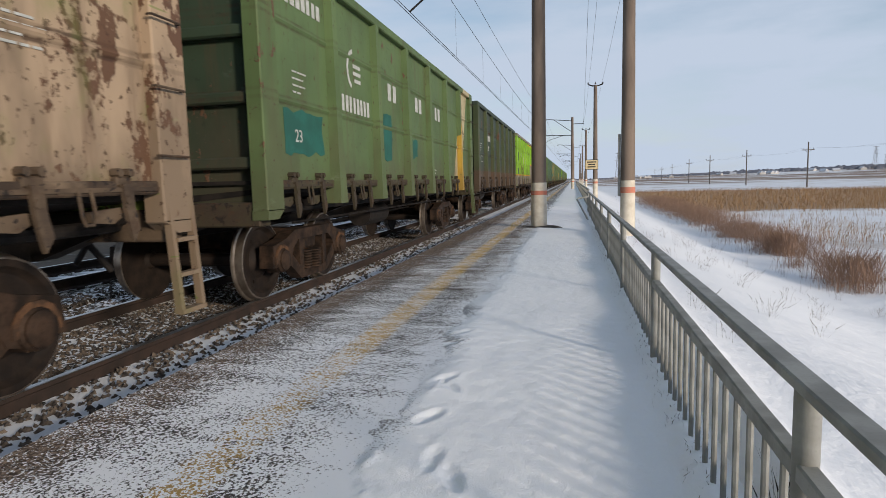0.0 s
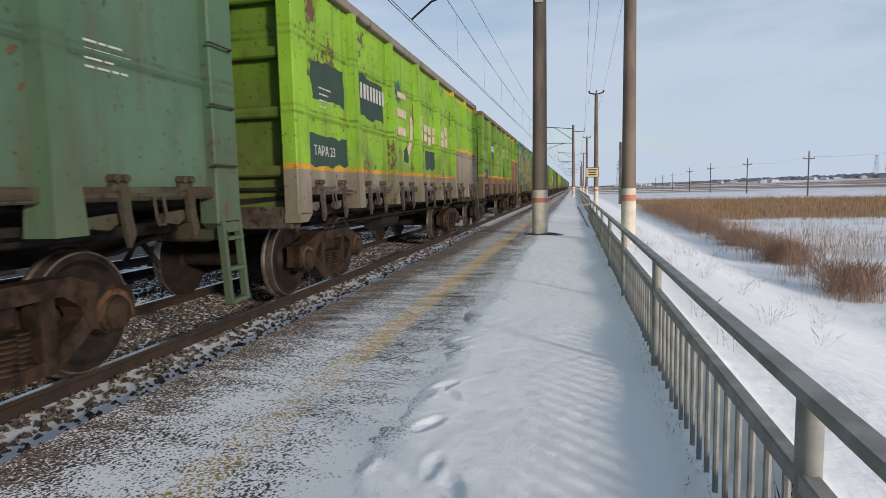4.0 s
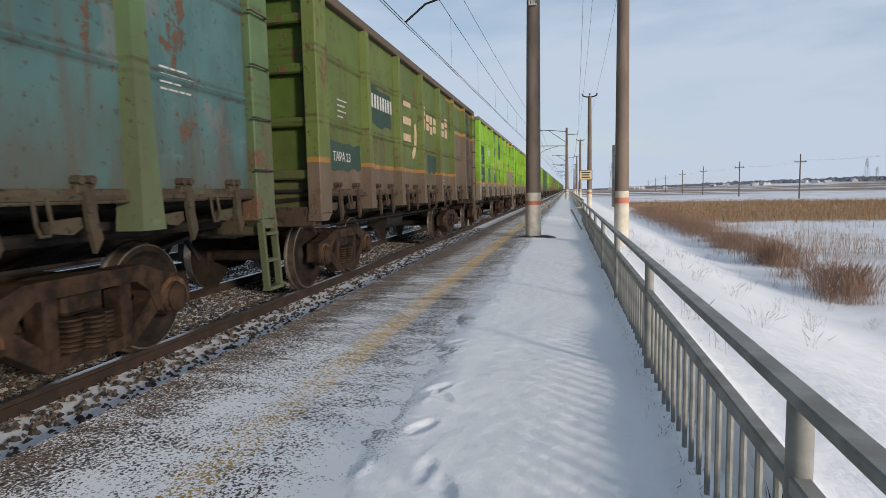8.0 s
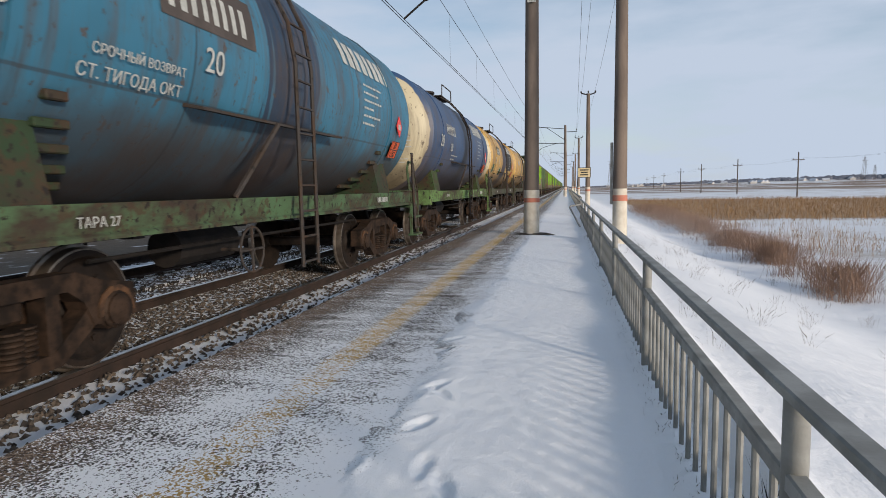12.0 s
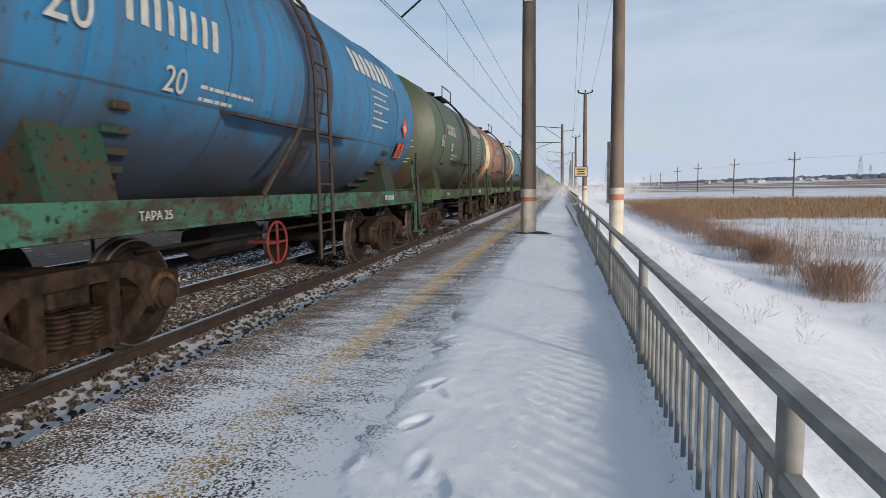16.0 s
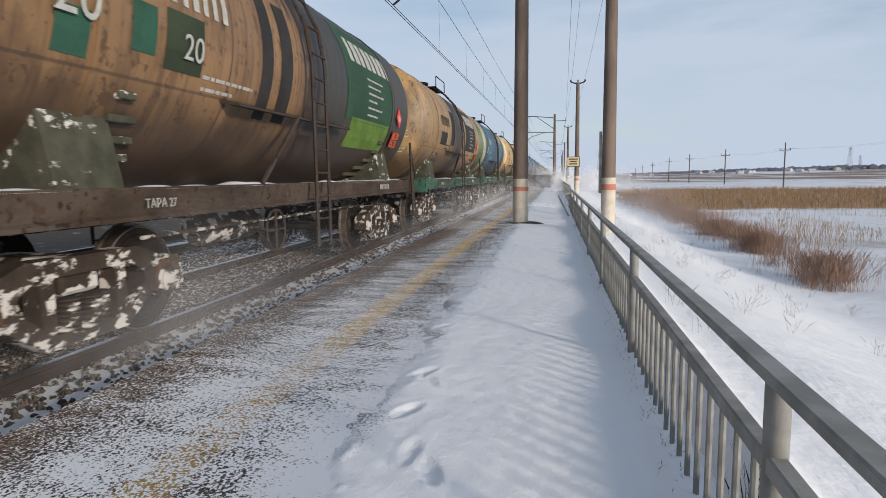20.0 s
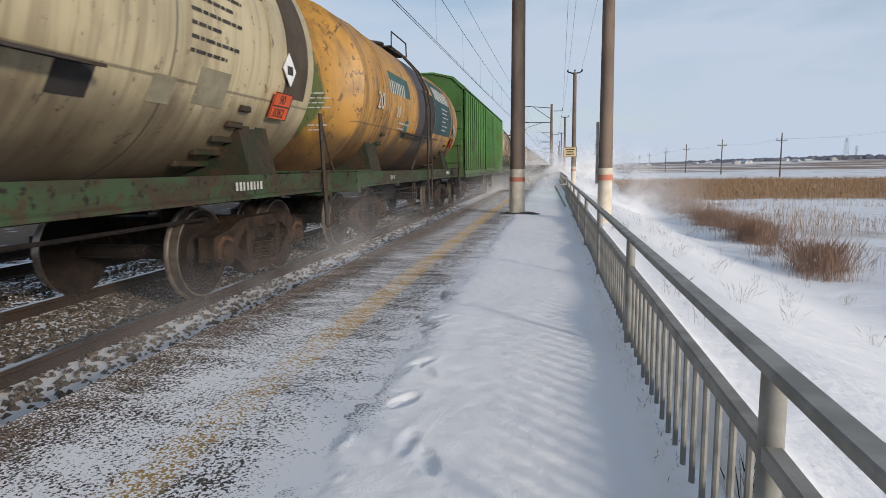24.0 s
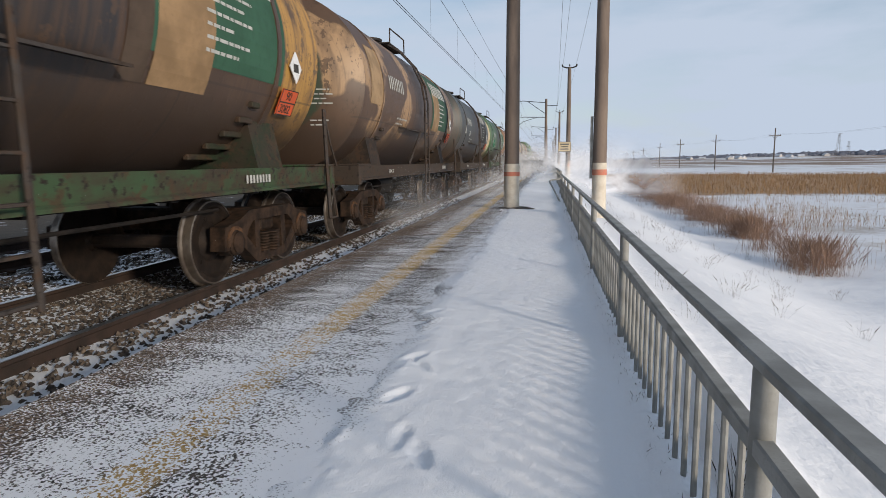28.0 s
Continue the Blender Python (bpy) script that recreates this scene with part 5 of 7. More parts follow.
        pipe(bm, [(s * 0.80, -0.75, AX + 1.46), (s * 0.80, -0.72, AX + 1.80), (s * 0.80, 0.72, AX + 1.80), (s * 0.80, 0.75, AX + 1.46)], 0.018, 5)
        coat(part("walkway_rail", bm, DARK, t), "ladder")
    underframe(t, 5.3, 0.92, 1.22)
    bm = bmesh.new()
    rod(bm, (0.55, -1.6, 0.80), (0.55, -0.5, 0.80), 0.2, 12)
    rod(bm, (0.9, -3.0, 0.84), (0.9, 3.0, 0.84), 0.02, 6)
    rod(bm, (0.2, 0, 0.75), (0.2, 0, 1.3), 0.12, 10)
    coat(part("brake_gear", bm, DARK, t), "bogie")
    bm = bmesh.new()
    rim = [(1.44, -1.45 + 0.23 * math.cos(2 * math.pi * k / 16), 0.78 + 0.23 * math.sin(2 * math.pi * k / 16)) for k in range(17)]
    pipe(bm, rim, 0.014, 5)
    for k in range(2):
        rod(bm, (1.44, -1.45 - 0.23 * (1 - k), 0.78 - 0.23 * k), (1.44, -1.45 + 0.23 * (1 - k), 0.78 + 0.23 * k), 0.014, 5)
    rod(bm, (1.1, -1.45, 0.78), (1.46, -1.45, 0.78), 0.02, 6)
    coat(part("brake_wheel", bm, RED_IRON, t), "handwheel")
    # the body sits a little back over the bogies
    for o in t.children:
        if o.name.startswith(("barrel", "side_channel", "end_platform", "saddle", "strap", "coupler", "end_step", "handrail", "grab_rod", "centre_sill")):
            o.matrix_basis = pose(0, BACK, 0) @ o.matrix_basis
    for y in (-3.9, 3.9):
        bogie(t, y)
    return t


def boxcar():
    t = thing("covered_wagon", "green ribbed covered freight wagon", "wagon")
    L = 8.1
    for s in (1, -1):
        bm = bmesh.new()
        box(bm, min(s * 1.44, s * 1.50), max(s * 1.44, s * 1.50), -L, L, 1.10, 4.1)
        for k in range(26):
            y = -L + 0.3 + k * (2 * L - 0.6) / 25
            box(bm, min(s * 1.50, s * 1.56), max(s * 1.50, s * 1.56), y - 0.09, y + 0.09, 1.25, 4.0, 0.02)
        coat(part("side_wall", bm, DARK, t), "side")
        bm = bmesh.new()
        box(bm, min(s * 1.56, s * 1.62), max(s * 1.56, s * 1.62), -1.9, 1.9, 1.2, 3.95, 0.01)
        for k in range(9):
            box(bm, min(s * 1.62, s * 1.65), max(s * 1.62, s * 1.65), -1.7 + k * 0.42, -1.58 + k * 0.42, 1.3, 3.85, 0.01)
        coat(part("sliding_door", bm, DARK, t), "side")
        bm = bmesh.new()
        box(bm, min(s * 1.44, s * 1.54), max(s * 1.44, s * 1.54), -L, L, 0.98, 1.12, 0.01)
        coat(part("side_sill", bm, DARK, t), "frame")
    for e in (1, -1):
        bm = bmesh.new()
        y0, y1 = sorted((e * (L - 0.05), e * L))
        prism(bm, [(-1.5, 1.0), (1.5, 1.0), (1.5, 4.1), (1.1, 4.45), (0.4, 4.62), (-0.4, 4.62), (-1.1, 4.45), (-1.5, 4.1)], y0, y1, "y")
        for zz in (1.6, 2.2, 2.8, 3.4):
            a0, a1 = sorted((e * L, e * (L + 0.06)))
            box(bm, -1.4, 1.4, a0, a1, zz - 0.1, zz + 0.1, 0.02)
        coat(part("end_wall", bm, DARK, t), "end")
        coupler(t, e * (L + 0.12), 0 if e > 0 else 180)
    bm = bmesh.new()
    roof = [(1.56, 4.06), (1.52, 4.14), (1.12, 4.49), (0.4, 4.66), (-0.4, 4.66), (-1.12, 4.49), (-1.52, 4.14), (-1.56, 4.06), (-1.44, 4.06), (-1.08, 4.43), (-0.4, 4.6), (0.4, 4.6), (1.08, 4.43), (1.44, 4.06)]
    prism(bm, roof, -L - 0.05, L + 0.05, "y")
    coat(part("roof", bm, DARK, t), "side")
    underframe(t, L, 0.9, 1.1)
    for y in (-6.0, 6.0):
        bogie(t, y)
    return t


# ---- wagon colours ----
LIME, GREEN, DKGREEN, TEAL = (0.31, 0.56, 0.05), (0.14, 0.21, 0.085), (0.09, 0.15, 0.10), (0.05, 0.30, 0.21)
RUSTY, GREY, OCHRE, BROWN = (0.50, 0.36, 0.235), (0.42, 0.40, 0.37), (0.80, 0.42, 0.04), (0.20, 0.145, 0.11)
PALE, SEA = (0.21, 0.28, 0.25), (0.10, 0.20, 0.20)


def gondola_coats(name, main, post, low, end, seed, **kw):
    pk = {k: v for k, v in kw.items() if k not in ("patch", "patch_at", "patch_size", "rust", "post_band")}
    if "post_patch" in kw:
        pk = {k: v for k, v in pk.items() if k != "post_patch"}
        pk.update(patch=kw.pop("post_patch"), patch_at=0.53, patch_size=1.6)
    if "post_band" in kw:
        pk["band"] = kw.pop("post_band")
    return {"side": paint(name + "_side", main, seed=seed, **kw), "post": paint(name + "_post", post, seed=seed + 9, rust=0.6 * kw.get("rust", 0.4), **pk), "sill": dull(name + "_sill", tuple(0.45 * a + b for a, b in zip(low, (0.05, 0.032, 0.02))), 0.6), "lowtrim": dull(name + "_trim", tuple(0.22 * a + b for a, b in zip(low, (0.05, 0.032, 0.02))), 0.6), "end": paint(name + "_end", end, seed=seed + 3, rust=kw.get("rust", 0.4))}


# end-wall tones are mostly darker than the side tones
C = {
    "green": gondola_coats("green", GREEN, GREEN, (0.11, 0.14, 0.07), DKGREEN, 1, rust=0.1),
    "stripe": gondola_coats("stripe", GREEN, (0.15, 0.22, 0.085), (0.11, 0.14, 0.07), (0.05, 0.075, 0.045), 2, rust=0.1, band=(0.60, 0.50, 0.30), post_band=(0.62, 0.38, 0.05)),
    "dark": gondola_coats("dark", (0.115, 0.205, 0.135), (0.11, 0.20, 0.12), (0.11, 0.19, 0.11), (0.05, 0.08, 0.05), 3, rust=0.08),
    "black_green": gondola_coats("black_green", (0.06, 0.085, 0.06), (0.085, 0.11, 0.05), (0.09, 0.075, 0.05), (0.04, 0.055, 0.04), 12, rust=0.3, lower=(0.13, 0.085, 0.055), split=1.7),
    "lime_rust": gondola_coats("lime_rust", LIME, (0.22, 0.40, 0.04), RUSTY, LIME, 4, rust=0.55, lower=RUSTY, split=1.75, tail=RUSTY, tail_y=2.7, slope=1.35, line=OCHRE),
    "teal_rust": gondola_coats("teal_rust", TEAL, (0.36, 0.29, 0.11), (0.24, 0.20, 0.12), (0.22, 0.18, 0.08), 5, rust=0.55, patch=(0.50, 0.38, 0.19), patch_at=0.57, patch_size=2.0, post_patch=(0.06, 0.21, 0.13)),
    "lime_brown": gondola_coats("lime_brown", (0.17, 0.29, 0.05), (0.21, 0.42, 0.04), (0.26, 0.17, 0.11), (0.14, 0.2, 0.04), 6, rust=0.45, lower=(0.27, 0.175, 0.115), split=1.75, tail=BROWN, tail_y=2.7, slope=0.95, line=OCHRE, patch=(0.13, 0.22, 0.07), patch_at=0.60),
    "olive_brown": gondola_coats("olive_brown", (0.145, 0.20, 0.055), (0.17, 0.22, 0.06), BROWN, (0.10, 0.16, 0.03), 16, rust=0.4, lower=(0.19, 0.14, 0.10), split=1.75, tail=BROWN, tail_y=2.7, slope=1.2, line=(0.5, 0.25, 0.06), patch=(0.13, 0.16, 0.06), patch_at=0.60),
    "lime_grey": gondola_coats("lime_grey", LIME, (0.32, 0.60, 0.05), GREY, (0.16, 0.30, 0.03), 7, rust=0.36, lower=(0.36, 0.31, 0.25), split=1.62, tail=GREY, tail_y=2.6, slope=0.75, line=OCHRE, patch=(0.06, 0.17, 0.10), patch_at=0.66),
    "camo": gondola_coats("camo", LIME, (0.31, 0.60, 0.05), GREY, (0.16, 0.30, 0.03), 8, rust=0.34, lower=(0.36, 0.31, 0.25), split=1.62, tail=GREY, tail_y=2.7, slope=0.7, line=OCHRE, patch=(0.06, 0.16, 0.10), patch_at=0.575),
    "green_board": gondola_coats("green_board", (0.17, 0.24, 0.05), (0.15, 0.21, 0.05), BROWN, (0.09, 0.13, 0.05), 9, rust=0.35, lower=(0.21, 0.15, 0.09), split=1.72, tail=BROWN, tail_y=2.7, slope=1.1, line=OCHRE, patch=(0.03, 0.20, 0.11), patch_at=0.54),
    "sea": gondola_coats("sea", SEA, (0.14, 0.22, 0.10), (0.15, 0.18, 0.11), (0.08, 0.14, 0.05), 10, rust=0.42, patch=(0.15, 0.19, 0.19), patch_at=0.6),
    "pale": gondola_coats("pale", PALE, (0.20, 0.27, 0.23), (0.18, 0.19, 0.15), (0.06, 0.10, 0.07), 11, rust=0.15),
}


def tank_paint(name, main, head, ring=(0.66, 0.56, 0.36), centre=(0.035, 0.03, 0.035), grime=0.5, stain=(0.12, 0.07, 0.04), tail=None, patch=None, wide=0.9, belt=None, cap=(-5.26, -5.02), tail_y=3.86, seed=0):
    """Tank paint: head, pale ring, main colour, dark spill band under the hatch, streaks running down the barrel."""
    m, nt, b = material(name, 0.5)
    main, head, ring, centre, stain, tail, patch = dim(main, 0.82), dim(head, 0.75), dim(ring, 0.8), dim(centre, 0.8), dim(stain, 0.75), dim(tail, 0.8), dim(patch, 0.8)
    x, y, z = axes(nt)
    sh = (seed * 5.1, seed * 9.7, seed * 2.3)
    tone = mix(nt, ramp(nt, grain(nt, 0.9, 3, shift=sh), 0.35, 0.7), main, tuple(c * 0.75 for c in main))
    if patch:
        tone = mix(nt, ramp(nt, grain(nt, 0.7, 2, shift=sh), 0.53, 0.56), tone, patch)
    if tail:
        tone = mix(nt, ramp(nt, y, tail_y, tail_y + 0.03), tone, tail)
    wob = calc(nt, "MULTIPLY", calc(nt, "SUBTRACT", grain(nt, 2.0, 2, shift=sh), 0.5), 0.08)
    yw = calc(nt, "ADD", y, wob)
    if ring:
        tone = mix(nt, calc(nt, "SUBTRACT", 1.0, ramp(nt, yw, cap[1] - 0.01, cap[1] + 0.01)), tone, ring)
    tone = mix(nt, calc(nt, "SUBTRACT", 1.0, ramp(nt, yw, cap[0] - 0.01, cap[0] + 0.01)), tone, head)
    streak = grain(nt, 3.0, 4, (0.4, 2.6, 0.10), 0.6, shift=sh)
    if centre:
        d = calc(nt, "ABSOLUTE", calc(nt, "SUBTRACT", y, -0.05))
        reach = calc(nt, "SUBTRACT", calc(nt, "ADD", d, calc(nt, "MULTIPLY", calc(nt, "SUBTRACT", streak, 0.5), 1.8)), calc(nt, "MULTIPLY", calc(nt, "SUBTRACT", z, 2.4), 0.15))
        tone = mix(nt, calc(nt, "SUBTRACT", 1.0, ramp(nt, reach, wide - 0.12, wide)), tone, centre)
    if belt:
        zz = calc(nt, "ADD", z, calc(nt, "MULTIPLY", calc(nt, "SUBTRACT", grain(nt, 1.2, 3, (1, 1, 0.2), shift=sh), 0.5), 0.22))
        tone = mix(nt, calc(nt, "MULTIPLY", ramp(nt, zz, 1.90, 1.93), calc(nt, "SUBTRACT", 1.0, ramp(nt, zz, 2.36, 2.40))), tone, dim(belt))
    runs = ramp(nt, streak, 0.46, 0.66)
    tone = mix(nt, calc(nt, "MULTIPLY", runs, 0.30 + 0.55 * grime), tone, stain)
    # tone turns darker and browner towards the bottom of the barrel
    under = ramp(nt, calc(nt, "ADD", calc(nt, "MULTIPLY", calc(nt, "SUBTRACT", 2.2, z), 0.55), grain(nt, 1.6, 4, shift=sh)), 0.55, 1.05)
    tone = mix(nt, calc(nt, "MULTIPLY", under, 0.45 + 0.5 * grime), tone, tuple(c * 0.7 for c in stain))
    chips = ramp(nt, grain(nt, 5.0, 5, (1, 1, 0.7), 0.7, shift=sh), 0.655 - 0.10 * grime, 0.68 - 0.10 * grime)
    tone = mix(nt, calc(nt, "MULTIPLY", chips, 0.8), tone, tuple(c * 0.9 for c in stain))
    mottle = ramp(nt, grain(nt, 1.5, 6, (1, 1, 0.6), 0.68, shift=(sh[1], sh[2], sh[0])), 0.47, 0.66)
    tone = mix(nt, calc(nt, "MULTIPLY", mottle, 0.22 + 0.5 * grime), tone, tuple(c * 0.8 for c in stain))
    weld = calc(nt, "SUBTRACT", 1.0, ramp(nt, calc(nt, "ABSOLUTE", calc(nt, "SUBTRACT", z, 2.12)), 0.006, 0.018))
    tone = mix(nt, calc(nt, "MULTIPLY", calc(nt, "MULTIPLY", weld, ramp(nt, y, -5.05, -5.0)), 0.55), tone, (0.03, 0.022, 0.017))
    # lowest part blends to brown-black along an uneven edge
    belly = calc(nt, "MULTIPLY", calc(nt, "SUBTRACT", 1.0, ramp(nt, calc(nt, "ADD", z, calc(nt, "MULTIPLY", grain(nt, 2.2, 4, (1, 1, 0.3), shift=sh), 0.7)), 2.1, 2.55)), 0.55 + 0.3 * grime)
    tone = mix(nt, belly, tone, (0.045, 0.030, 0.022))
    for seam in (-2.05, 2.05):
        near = calc(nt, "SUBTRACT", 1.0, ramp(nt, calc(nt, "ABSOLUTE", calc(nt, "SUBTRACT", y, seam)), 0.008, 0.022))
        tone = mix(nt, calc(nt, "MULTIPLY", near, 0.6), tone, (0.02, 0.017, 0.015))
    small = ramp(nt, grain(nt, 14.0, 4, (1, 1, 0.6), 0.65, shift=sh), 0.635 - 0.06 * grime, 0.67 - 0.06 * grime)
    tone = mix(nt, calc(nt, "MULTIPLY", small, 0.65), tone, tuple(c * 0.6 for c in stain))
    drips = ramp(nt, grain(nt, 11.0, 2, (0.3, 1.6, 0.06), shift=(sh[2], sh[0], sh[1])), 0.60, 0.72)
    tone = mix(nt, calc(nt, "MULTIPLY", drips, 0.2 + 0.4 * grime), tone, tuple(c * 0.5 for c in stain))
    link(nt, tone, b.inputs["Base Color"])
    relief(nt, b, calc(nt, "ADD", grain(nt, 1.2, 3, shift=sh), calc(nt, "MULTIPLY", small, 0.15)), 0.25, 0.02)
    return m


def snowy(name, tone, amount):
    """Grime with packed snow stuck to it."""
    m, nt, b = material(name, 0.8)
    t = mix(nt, ramp(nt, grain(nt, 5.0, 4), 0.35, 0.65), tone, tuple(c * 1.6 for c in tone))
    s = ramp(nt, grain(nt, 6.5, 5, (1, 0.6, 1), rough=0.65), 0.64 - 0.2 * amount, 0.69 - 0.2 * amount)
    t = mix(nt, s, t, (0.60, 0.57, 0.53))
    link(nt, t, b.inputs["Base Color"])
    relief(nt, b, s, 0.5, 0.02)
    return m


YEL, BLUE, CYAN, ORG, TAN, BLK = (0.66, 0.385, 0.09), (0.035, 0.11, 0.25), (0.05, 0.24, 0.32), (0.36, 0.155, 0.07), (0.62, 0.43, 0.20), (0.04, 0.036, 0.036)
GRN, OLIVE, BRN, CRM = (0.075, 0.17, 0.07), (0.13, 0.155, 0.06), (0.17, 0.085, 0.05), (0.66, 0.56, 0.38)
FR_GREEN, FR_LIGHT, FR_OLIVE, FR_TEAL, FR_BROWN = (0.10, 0.20, 0.08), (0.18, 0.34, 0.08), (0.11, 0.125, 0.07), (0.05, 0.22, 0.14), (0.13, 0.09, 0.06)
BOGIE_SNOW = snowy("bogie_packed_snow", (0.035, 0.025, 0.019), 0.58)
SADDLE_SNOW = snowy("saddle_packed_snow", (0.05, 0.05, 0.035), 0.28)


def tank_coats(name, main, head, frame_, seed, snow=False, **kw):
    # saddles take a much darkened copy of the frame colour
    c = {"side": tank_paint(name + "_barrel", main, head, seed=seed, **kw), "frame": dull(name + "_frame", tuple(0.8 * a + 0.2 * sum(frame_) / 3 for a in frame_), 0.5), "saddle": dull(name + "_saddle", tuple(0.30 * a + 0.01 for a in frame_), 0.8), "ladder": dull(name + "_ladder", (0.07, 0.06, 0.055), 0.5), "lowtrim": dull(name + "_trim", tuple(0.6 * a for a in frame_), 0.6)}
    if snow:
        c["bogie"], c["saddle"] = BOGIE_SNOW, SADDLE_SNOW
    c["handwheel"] = RED_IRON if seed in (50, 59) else c["ladder"]
    return c


# tanks in order behind the last open wagon: what the label says, its coats, and its lettering
def spec(label, main, head, frame_=FR_GREEN, letters="white", board=None, digits="", **kw):
    return label, dict(main=main, head=head, frame_=frame_, **kw), letters, board, digits


